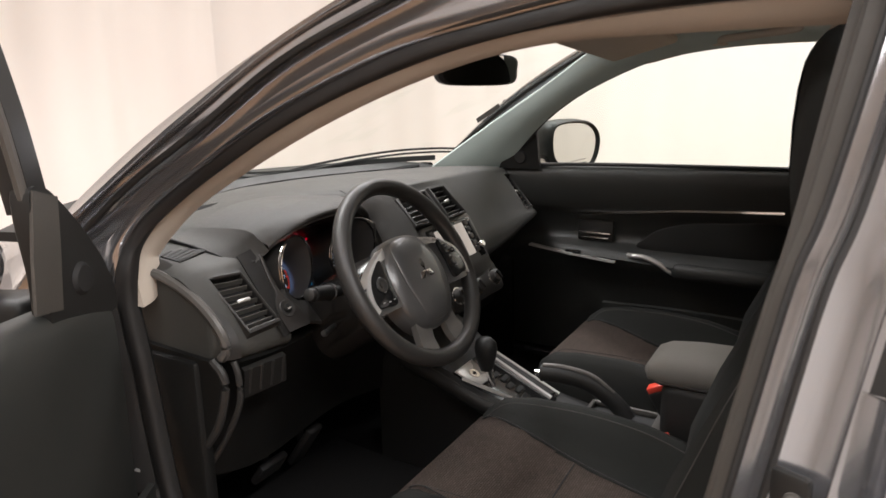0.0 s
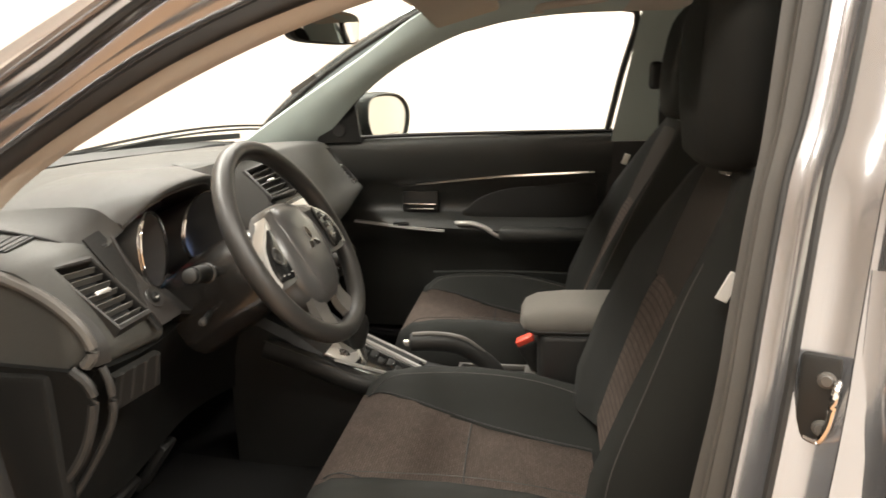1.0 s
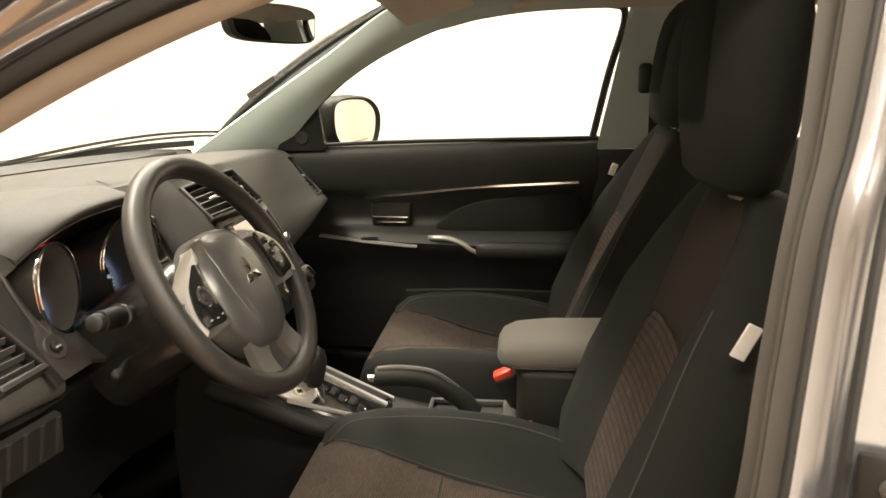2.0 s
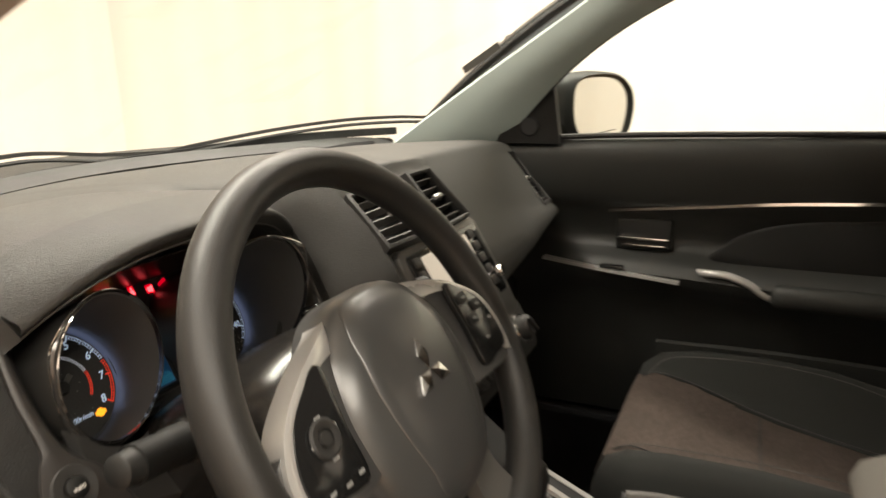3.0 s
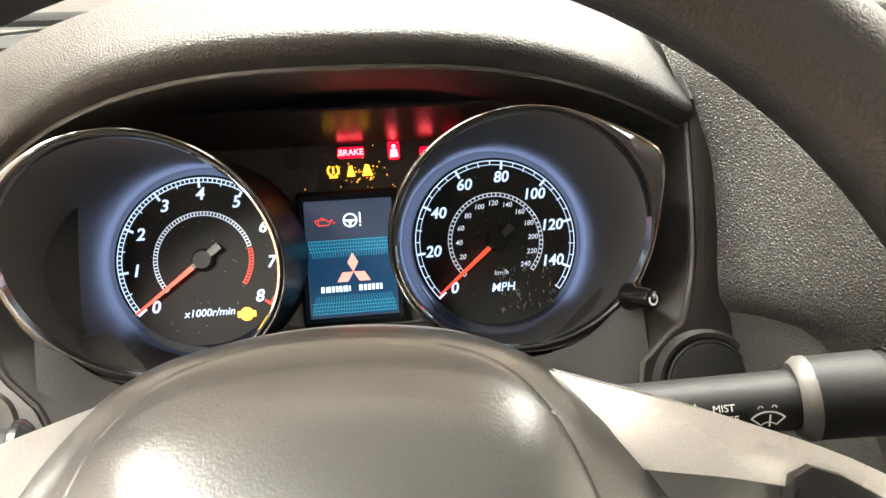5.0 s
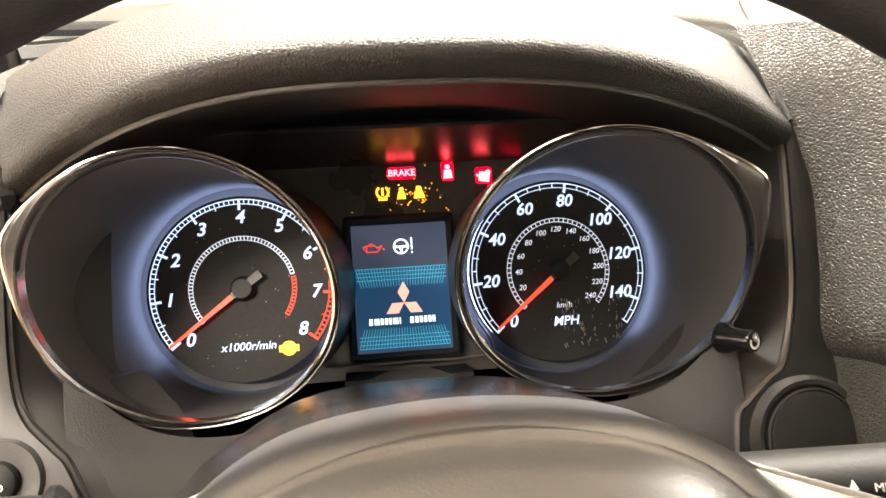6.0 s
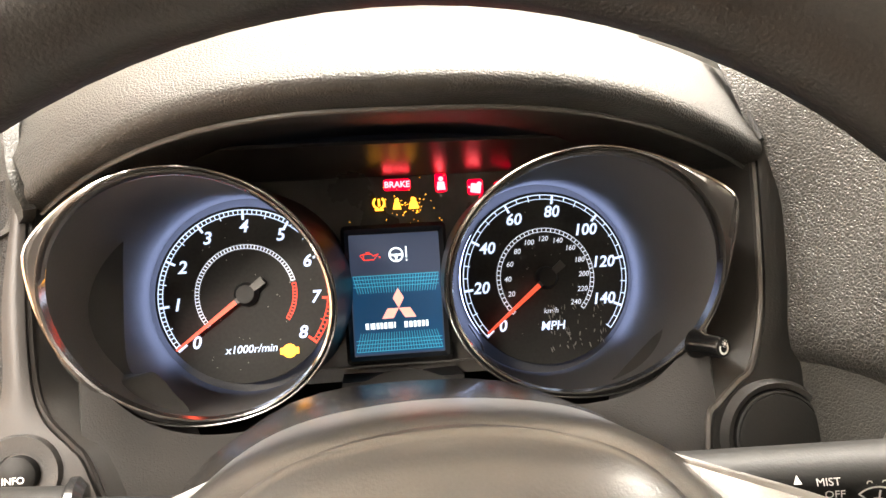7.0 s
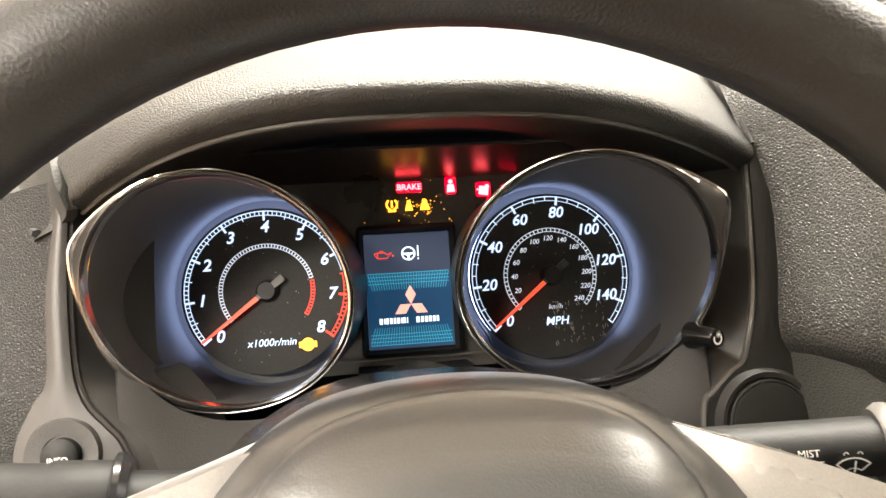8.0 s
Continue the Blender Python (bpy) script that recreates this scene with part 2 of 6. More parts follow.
# ---- the room: white curtain booth ----
def curtain(name, plan, fold, z1=3.2, n=420, seed=1):
    """A hanging cloth along a line in the plan, with folds."""
    rnd = random.Random(seed)
    line = curve([(x, y, 0) for x, y in plan], 12) if len(plan) > 2 else [Vector((*plan[0], 0)), Vector((*plan[1], 0))]
    run = [0.0]
    for p, q in zip(line, line[1:]):
        run.append(run[-1] + (q - p).length)
    ph = [(rnd.uniform(0.6, 1.6), rnd.uniform(0, 6)) for _ in range(4)]
    bm = bmesh.new()
    prev = None
    def lx(L):
        return Vector((float(np.interp(L, run, [p.x for p in line])), float(np.interp(L, run, [p.y for p in line])), 0))
    for i in range(n + 1):
        L = run[-1] * i / n
        d = (lx(min(L + 0.25, run[-1])) - lx(max(L - 0.25, 0))).normalized()
        nrm = Vector((-d.y, d.x, 0))
        o = fold * (math.sin(L * 9 * ph[0][0] + ph[0][1]) * 0.5 + math.sin(L * 17 * ph[1][0] + ph[1][1]) * 0.35 + math.sin(L * 4 * ph[2][0] + ph[2][1]) * 0.6)
        c = lx(L) + nrm * o
        a, b = c - nrm * 0.004, c + nrm * 0.004
        col = [bm.verts.new(v) for v in ((a.x, a.y, 0.0), (b.x, b.y, 0.0), (b.x, b.y, z1), (a.x, a.y, z1))]
        if prev:
            for k in range(4):
                bm.faces.new((prev[k], prev[(k + 1) % 4], col[(k + 1) % 4], col[k]))
        else:
            bm.faces.new(col[::-1])
        prev = col
    bm.faces.new(prev)
    ob = part(name, bm, CURTAIN, None, sharp=80)
    return tagged(ob, "white cloth curtain hanging in soft folds round the booth", "curtain", kind="structure")


curtain("curtain_front", [(-4.1, 4.35), (3.05, 3.85)], 0.055, seed=3)
curtain("curtain_right", [(3.02, 3.9), (3.55, 3.55), (3.95, 3.05), (4.15, 2.2), (4.18, 1.0), (4.14, -1.5), (4.1, -3.6)], 0.016, seed=7)
curtain("curtain_rear", [(4.2, -3.5), (-4.2, -3.6)], 0.03, seed=9)
curtain("curtain_left", [(-4.1, -3.7), (-4.0, 4.5)], 0.03, seed=11)
tagged(part("ground", rbox(9.8, 9.5, 0.1, 0, m=pose(0.1, 0.3, -0.05)), FLOOR), "pale painted concrete floor of the booth", "floor", kind="structure")
tagged(part("ceiling", rbox(9.8, 9.5, 0.1, 0, m=pose(0.1, 0.3, 3.27)), CEIL), "plain white ceiling over the car", "ceiling", kind="structure")

# ---- car shell ----
car = thing("car", "silver-grey car body with an open driver door", "car")

# windscreen line and window line on the passenger side, from the dashboard up and back
GLASS_R = [(0.975, 0.56, 1.075), (0.926, 0.331, 1.214), (0.889, 0.124, 1.336), (0.86, -0.05, 1.444)]
WIN_R = [(1.005, 0.30, 1.085), (0.958, 0.16, 1.217), (0.932, 0.06, 1.29), (0.912, -0.05, 1.348), (0.892, -0.186, 1.40), (0.886, -0.32, 1.424), (0.882, -0.46, 1.436), (0.882, -0.6, 1.437)]
g = curve([(1.0, 0.62, 1.03)] + GLASS_R + [(0.845, -0.19, 1.49), (0.835, -0.34, 1.51), (0.83, -0.5, 1.52), (0.83, -0.64, 1.52)], 6)
w = curve([(1.03, 0.40, 1.03)] + WIN_R, 6)
part("a_pillar_trim", strip(g, w, 0.012, 6, bulge=-0.018), PILLAR, car, "pale grey textured pillar cover")

# the driver's side pillar, seen from outside: inner cover, seal, painted flange, groove, outer skin
TB = [(-0.31, 0.39, 0.99), (-0.301, 0.388, 1.039), (-0.291, 0.387, 1.068), (-0.263, 0.311, 1.147), (-0.24, 0.203, 1.215), (-0.215, 0.069, 1.286), (-0.194, -0.073, 1.346), (-0.179, -0.211, 1.388), (-0.173, -0.335, 1.407), (-0.171, -0.515, 1.41), (-0.171, -0.68, 1.41)]
SI = [(-0.352, 0.38, 0.975), (-0.345, 0.393, 1.028), (-0.327, 0.396, 1.08), (-0.3, 0.338, 1.156), (-0.273, 0.219, 1.235), (-0.244, 0.054, 1.317), (-0.224, -0.095, 1.373), (-0.212, -0.227, 1.409), (-0.206, -0.347, 1.426), (-0.202, -0.52, 1.438), (-0.20, -0.70, 1.442)]
part("a_pillar_trim", strip(curve(TB, 6), curve(SI, 6), 0.012, 4, bulge=0.006), LINING, car, "beige pillar cover of the driver side")
DOWN_O = [(-0.40, 0.25, 0.42), (-0.375, 0.355, 0.608), (-0.37, 0.397, 0.86), (-0.372, 0.415, 0.975)]
SO = DOWN_O + [(-0.37, 0.41, 1.042), (-0.353, 0.398, 1.091), (-0.334, 0.353, 1.146), (-0.308, 0.249, 1.22), (-0.274, 0.085, 1.318), (-0.245, -0.11, 1.399), (-0.233, -0.279, 1.435), (-0.225, -0.424, 1.457), (-0.222, -0.549, 1.465), (-0.222, -0.70, 1.468)]
SEAL_IN = [(-0.375, 0.235, 0.42), (-0.35, 0.33, 0.608), (-0.345, 0.372, 0.86), (-0.345, 0.39, 0.975), (-0.34, 0.39, 1.04), (-0.325, 0.385, 1.09), (-0.302, 0.335, 1.15), (-0.276, 0.228, 1.228), (-0.246, 0.062, 1.313), (-0.226, -0.095, 1.371), (-0.214, -0.25, 1.412), (-0.207, -0.40, 1.432), (-0.203, -0.54, 1.44), (-0.20, -0.70, 1.443)]
part("door_seal", strip(curve(SO, 6), curve(SEAL_IN, 6), 0.012, 6, bulge=-0.012), RUBBER, car, "black rubber weatherstrip")
part("door_seal", tube([p + Vector((-0.004, 0.004, 0.006)) for p in curve(SO, 6)], 0.006, 8), RUBBER, car)
GRV = [(-0.47, 0.33, 0.42), (-0.455, 0.44, 0.608), (-0.445, 0.475, 0.86), (-0.435, 0.48, 1.0), (-0.414, 0.453, 1.088), (-0.395, 0.4, 1.143), (-0.37, 0.311, 1.214), (-0.345, 0.197, 1.286), (-0.31, 0.045, 1.387), (-0.284, -0.129, 1.461), (-0.269, -0.257, 1.503), (-0.26, -0.398, 1.53), (-0.255, -0.575, 1.544), (-0.255, -0.72, 1.548)]
fl = curve(SO, 6)
fg = curve(GRV, 6)
part("door_opening_flange", strip(fl, [a.lerp(b, 0.5) + Vector((0.006, 0, -0.002)) for a, b in zip(fl, fg)], 0.008, 3, bulge=0.004), PAINT, car, "painted door opening flange")
part("door_opening_flange", strip([a.lerp(b, 0.5) + Vector((0.004, 0, -0.002)) for a, b in zip(fl, fg)], fg, 0.008, 3, bulge=-0.006), PAINT, car, "painted door opening flange")
# black stands in for the dark reflection in the jamb's paint
hinge_plate = part("hinge_plate", strip([(-0.381, 0.404, 0.985), (-0.381, 0.386, 0.86), (-0.386, 0.350, 0.64)], [(-0.424, 0.452, 0.985), (-0.428, 0.440, 0.86), (-0.434, 0.405, 0.64)], 0.006, 2, bulge=-0.002), RUBBER, car, "jamb plate with a dark reflection painted in")
for x, y, z in ((-0.395, 0.419, 0.949), (-0.396, 0.406, 0.835), (-0.400, 0.379, 0.68)):
    part("hinge_bolt", lathe([(0, 0.008), (0.0065, 0.008), (0.0075, 0.006), (0.0075, 0.002), (0.012, 0.001), (0.012, -0.006)], 6, pose(x, y, z, 0, -90, 41)), SPOKE, hinge_plate, "bare metal bolt head")
part("door_seal", tube([p + Vector((-0.004, 0.0, 0.0)) for p in fg], 0.006, 8), RUBBER, car, "thin black outer seal")
SIL = [(-0.47, 0.56, 1.0), (-0.436, 0.47, 1.108), (-0.415, 0.40, 1.165), (-0.386, 0.285, 1.25), (-0.358, 0.175, 1.325), (-0.33, 0.045, 1.407), (-0.305, -0.10, 1.475), (-0.288, -0.232, 1.52), (-0.276, -0.373, 1.55), (-0.27, -0.551, 1.566), (-0.268, -0.72, 1.57)]
oa = GRV[3:]
part("roof_edge", strip(curve(oa, 6), curve(SIL, 6), 0.01, 4, bulge=-0.012), PAINT, car, "glossy silver roof edge and pillar")
ob_ = [(-0.40, 0.70, 1.03), (-0.385, 0.58, 1.09), (-0.36, 0.49, 1.165), (-0.325, 0.36, 1.262), (-0.29, 0.22, 1.35), (-0.26, 0.07, 1.43), (-0.235, -0.06, 1.49), (-0.215, -0.2, 1.535), (-0.205, -0.36, 1.56), (-0.20, -0.55, 1.575), (-0.20, -0.72, 1.58)]
part("roof_edge", strip(curve(SIL, 6), curve(ob_, 6), 0.01, 3, bulge=-0.008), PAINT, car)
part("roof_edge", strip(curve(mirrored(oa), 6), curve(mirrored(ob_), 6), 0.01, 4, bulge=0.02), PAINT, car)

# roof and headlining
roof_r = []
for y, z, k in ((-0.02, 1.50, 0.50), (-0.2, 1.545, 0.555), (-0.5, 1.58, 0.57), (-1.0, 1.59, 0.57), (-1.6, 1.56, 0.55), (-2.1, 1.49, 0.5)):
    roof_r.append([(XC + k * s, y + 0.05 * (1 - s * s), z + 0.035 * (1 - s * s)) for s in np.linspace(-1, 1, 13)])
top = loft(roof_r, closed=False)
bmesh.ops.solidify(top, geom=top.faces[:], thickness=0.02)
part("roof", top, PAINT, car, "silver-grey painted roof")
lin = loft([[(p[0] * 0.97 + XC * 0.03, p[1] - 0.03, p[2] - 0.05) for p in r] for r in roof_r], closed=False)
bmesh.ops.solidify(lin, geom=lin.faces[:], thickness=0.012)
part("headlining", lin, LINING, car, "beige cloth headlining")
part("roof_side_rail", strip(curve([(0.84, -0.16, 1.48), (0.832, -0.34, 1.505), (0.83, -0.6, 1.515), (0.83, -1.2, 1.51)], 5), curve([(0.90, -0.186, 1.40), (0.888, -0.34, 1.43), (0.884, -0.6, 1.44), (0.88, -1.2, 1.43)], 5), 0.02, 3, bulge=-0.01), LINING, car)

# windscreen
gr = []
for f in np.linspace(0, 1, 9):
    row = []
    for s in np.linspace(-1, 1, 17):
        yb, yt = 0.90 - 0.34 * s * s, 0.07 - 0.13 * s * s
        row.append((XC + s * ((1 - f) * 0.64 + f * 0.51), (1 - f) * yb + f * yt, (1 - f) * (1.055 + 0.01 * s * s) + f * (1.485 - 0.03 * s * s) + 0.03 * math.sin(math.pi * f)))
    gr.append(row)
ws = loft(gr, closed=False)
bmesh.ops.solidify(ws, geom=ws.faces[:], thickness=0.005)
o = part("windscreen", ws, GLASS, car, "clear laminated windscreen")
o.visible_shadow = False
part("windscreen_seal", tube([(p[0], p[1], p[2] - 0.004) for p in gr[0]], 0.012, 8), RUBBER, car)
part("windscreen_seal", tube([r[-1] for r in gr], 0.008, 8), RUBBER, car)
part("windscreen_border", sweep(curve([(-0.28, 0.56, 1.055), (-0.15, 0.75, 1.058), (0.0, 0.88, 1.06), (0.283, 0.945, 1.064), (0.448, 0.944, 1.071), (0.663, 0.874, 1.081), (0.807, 0.785, 1.092), (0.93, 0.675, 1.097), (1.024, 0.584, 1.098)], 6), [(-0.01, -0.008), (0.01, -0.008), (0.01, 0.008), (-0.01, 0.008)]), DARK, car, "black lower edge of the windscreen")
part("cowl", strip([(XC + s * 0.64, 0.89 - 0.34 * s * s, 1.062) for s in np.linspace(-1, 1, 17)], [(XC + s * 0.72, 1.14 - 0.34 * s * s, 1.066) for s in np.linspace(-1, 1, 17)], 0.02, 3), BLACK, car, "black plastic scuttle panel")
hood = []
for y, z, k in ((1.06, 1.03, 0.74), (1.35, 1.0, 0.74), (1.7, 0.93, 0.72), (1.95, 0.84, 0.68)):
    hood.append([(XC + k * s, y - 0.3 * s * s, z - 0.05 * s * s) for s in np.linspace(-1, 1, 15)])
hb = loft(hood, closed=False)
bmesh.ops.solidify(hb, geom=hb.faces[:], thickness=0.015)
part("bonnet", hb, PAINT, car, "silver-grey bonnet")
for sx in (-1, 1):
    part("front_wing", strip([(XC + sx * 0.76, 0.62, 1.02), (XC + sx * 0.77, 1.2, 0.95), (XC + sx * 0.74, 1.6, 0.88)], [(XC + sx * 0.86, 0.62, 0.5), (XC + sx * 0.88, 1.2, 0.5), (XC + sx * 0.84, 1.6, 0.5)], 0.01, 4, bulge=0.02 * sx), PAINT, car)

# centre pillar, driver side: inner cover, painted jamb
BT = [(-0.233, -0.684, 1.47), (-0.246, -0.675, 1.425), (-0.272, -0.662, 1.342), (-0.316, -0.642, 1.2), (-0.343, -0.625, 1.114), (-0.373, -0.607, 1.014), (-0.40, -0.592, 0.926), (-0.43, -0.56, 0.75), (-0.44, -0.53, 0.4)]
BP = [(-0.285, -0.705, 1.47), (-0.295, -0.703, 1.418), (-0.314, -0.692, 1.352), (-0.35, -0.668, 1.227), (-0.373, -0.648, 1.157), (-0.41, -0.626, 1.032), (-0.438, -0.61, 0.935), (-0.475, -0.58, 0.75), (-0.485, -0.55, 0.4)]
B0 = [(-0.14, -0.82, 1.46), (-0.15, -0.82, 1.40), (-0.17, -0.82, 1.342), (-0.20, -0.82, 1.2), (-0.22, -0.82, 1.114), (-0.24, -0.82, 1.014), (-0.26, -0.82, 0.926), (-0.28, -0.82, 0.75), (-0.28, -0.82, 0.4)]
part("b_pillar_cover", strip(curve(B0, 5), curve(BT, 5), 0.012, 3, bulge=-0.012), PLASTIC, car, "grey plastic centre pillar cover")
BM = [tuple(Vector(a).lerp(Vector(b), 0.55) + Vector((0.0, 0.006, 0))) for a, b in zip(BT, BP)]
part("door_seal", strip(curve(BT, 5), curve(BM, 5), 0.016, 5, bulge=-0.007), BSEAL, car, "grey-brown rubber seal flap")
part("b_pillar", strip(curve(BM, 5), curve(BP, 5), 0.01, 3, bulge=-0.003), BSEAL, car)
part("door_seal", tube([p + Vector((-0.003, 0.004, 0)) for p in curve(BP, 5)], 0.004, 8), RUBBER, car)
BQ = [(p[0] - 0.022, p[1] - 0.024, p[2]) for p in BP]
BR = [(p[0] - 0.042, p[1] - 0.073, p[2]) for p in BP]
BS = [(p[0] - 0.046, p[1] - 0.14, p[2]) for p in BP]
part("b_pillar", strip(curve(BP, 5), curve(BQ, 5), 0.008, 3, bulge=-0.006), PAINT, car, "glossy silver centre pillar")
part("b_pillar_groove", tube([p + Vector((-0.002, -0.003, 0)) for p in curve(BQ, 5)], 0.006, 8), RUBBER, car)
part("b_pillar", strip(curve([(p[0] - 0.004, p[1] - 0.006, p[2]) for p in BQ], 5), curve(BR, 5), 0.008, 3, bulge=-0.008), PAINT, car, "glossy silver centre pillar")
part("b_pillar_jamb", strip(curve(BR, 5), curve(BS, 5), 0.008, 3, bulge=0.004), PAINT, car)
LB = Matrix.Translation((-0.466, -0.664, 0.955)) @ Euler((0, 0, radians(-22))).to_matrix().to_4x4()
lk = part("striker_recess", rbox(0.012, 0.036, 0.10, 0.006, 2, LB @ pose(-0.002, 0, 0.005)), BLACK, car, "black striker plate")
for z in (0.045, -0.005):
    part("striker_bolt", lathe([(0.0, 0.005), (0.005, 0.005), (0.006, 0.003), (0.0085, 0.002), (0.0085, 0)], 14, LB @ pose(-0.008, -0.006, z - 0.014, 0, -90, 0)), TRIM, lk, "chrome striker bolt")
part("striker_loop", tube(curve([LB @ Vector((-0.008, -0.016, 0.030)), LB @ Vector((-0.022, -0.014, 0.026)), LB @ Vector((-0.024, -0.012, 0.0)), LB @ Vector((-0.022, -0.006, -0.026)), LB @ Vector((-0.008, 0.006, -0.032))], 5), 0.0035, 8), CHROME, lk, "chrome striker loop")
# floor, sills, rear closure
part("floor_pan", rbox(1.5, 3.2, 0.04, 0.01, 2, pose(XC, -0.6, 0.38)), CARPET, car, "black carpeted floor")
part("firewall", rbox(1.36, 0.05, 0.72, 0.01, 2, pose(XC, 0.62, 0.72)), CARPET, car)
for sx in (-1, 1):
    part("sill", rbox(0.14, 1.3, 0.16, 0.03, 3, pose(XC + sx * 0.80, -0.1, 0.36)), PAINT, car)
    part("kick_panel", rbox(0.03, 0.36, 0.5, 0.01, 2, pose(XC + sx * 0.68, 0.46, 0.63)), KNEE, car)
part("rear_side_panel", rbox(0.03, 1.5, 0.7, 0.01, 2, pose(1.06, -1.5, 0.75)), DOORP, car)
part("rear_side_panel", rbox(0.03, 1.3, 0.66, 0.01, 2, pose(-0.36, -1.6, 0.75)), DOORP, car)
part("rear_door", strip(curve([(-0.440, -0.713, 1.085), (-0.488, -0.692, 0.9), (-0.520, -0.664, 0.7), (-0.532, -0.63, 0.42)], 4), curve([(-0.468, -0.735, 1.085), (-0.515, -0.716, 0.9), (-0.548, -0.69, 0.7), (-0.555, -0.655, 0.42)], 4), 0.012, 3, bulge=-0.006), PAINT, car, "edge of the closed silver rear door")
part("rear_door", strip(curve([(-0.468, -0.738, 1.085), (-0.515, -0.719, 0.9), (-0.548, -0.693, 0.7), (-0.555, -0.658, 0.42)], 4), curve([(-0.50, -1.5, 1.12), (-0.55, -1.5, 0.9), (-0.585, -1.5, 0.7), (-0.57, -1.5, 0.42)], 4), 0.012, 4, bulge=-0.01), PAINT, car, "closed silver-grey rear door")
part("rear_door_window_frame", strip([(-0.44, -0.716, 1.085), (-0.332, -0.782, 1.46)], [(-0.462, -0.79, 1.085), (-0.35, -0.85, 1.46)], 0.02, 1), BLACK, car, "black rear window frame")
# passenger side centre pillar and upper cover
part("b_pillar_cover", strip(curve([(0.885, -0.655, 1.45), (0.935, -0.63, 1.285), (0.99, -0.60, 1.11), (1.0, -0.60, 1.08)], 5), curve([(0.86, -0.80, 1.45), (0.89, -0.80, 1.285), (0.935, -0.80, 1.11), (0.945, -0.80, 1.08)], 5), 0.02, 3, bulge=-0.012), PILLAR, car, "pale grey upper centre pillar cover")
part("b_pillar_cover", strip(curve([(1.0, -0.605, 1.078), (1.03, -0.59, 0.9), (1.04, -0.56, 0.45)], 5), curve([(0.945, -0.80, 1.078), (0.97, -0.80, 0.9), (0.98, -0.80, 0.45)], 5), 0.02, 3, bulge=-0.012), PLASTIC, car, "dark lower centre pillar cover")

# the rest of the body: tail, passenger side and wheels
part("tailgate", strip(curve([(XC - 0.62, -2.12, 1.02), (XC, -2.22, 1.03), (XC + 0.62, -2.12, 1.02)], 8), curve([(XC - 0.66, -2.16, 0.42), (XC, -2.28, 0.42), (XC + 0.66, -2.16, 0.42)], 8), 0.03, 4), PAINT, car, "silver-grey tailgate")
rw = part("rear_window", strip(curve([(XC - 0.50, -2.0, 1.50), (XC, -2.06, 1.54), (XC + 0.50, -2.0, 1.50)], 8), curve([(XC - 0.62, -2.12, 1.03), (XC, -2.22, 1.04), (XC + 0.62, -2.12, 1.03)], 8), 0.005, 4), GLASS, car, "clear rear window")
rw.visible_shadow = False
for sx in (-1, 1):
    part("rear_pillar", strip([(XC + sx * 0.47, -1.95, 1.50), (XC + sx * 0.62, -2.12, 1.02)], [(XC + sx * 0.50, -1.72, 1.48), (XC + sx * 0.70, -1.75, 1.06)], 0.02, 2), PAINT, car, "silver-grey rear pillar")
    part("rear_quarter", strip(curve([(XC + sx * 0.84, -1.5, 1.06), (XC + sx * 0.80, -1.85, 1.06), (XC + sx * 0.63, -2.12, 1.02)], 6), curve([(XC + sx * 0.90, -1.5, 0.42), (XC + sx * 0.86, -1.88, 0.42), (XC + sx * 0.67, -2.16, 0.42)], 6), 0.012, 3), PAINT, car, "silver-grey rear quarter")
    for y in (1.35, -1.45):
        W = Matrix.Translation((XC + sx * 0.74, y, 0.325)) @ Euler((0, radians(90 * sx), 0)).to_matrix().to_4x4()
        wh = part("wheel", lathe([(0.20, -0.09), (0.29, -0.105), (0.322, -0.085), (0.325, 0.0), (0.322, 0.085), (0.29, 0.105), (0.20, 0.09)], 40, W, cap=False), RUBBER, car, "black rubber tyre")
        part("rim", lathe([(0, 0.05), (0.06, 0.055), (0.07, 0.04), (0.17, 0.055), (0.205, 0.09), (0.205, -0.09), (0.0, -0.06)], 30, W), SPOKE, wh, "silver wheel rim")
part("door_skin", strip(curve([(1.155, 0.40, 1.05), (1.16, -0.5, 1.06), (1.20, -1.5, 1.06)], 6), curve([(1.22, 0.40, 0.42), (1.225, -0.5, 0.42), (1.26, -1.5, 0.42)], 6), 0.01, 3, bulge=0.02), PAINT, car, "silver-grey skin of the passenger side doors")

# ---- dashboard ----
dash = thing("dashboard", "charcoal grained plastic dashboard with chrome-tipped air vents", "dashboard")
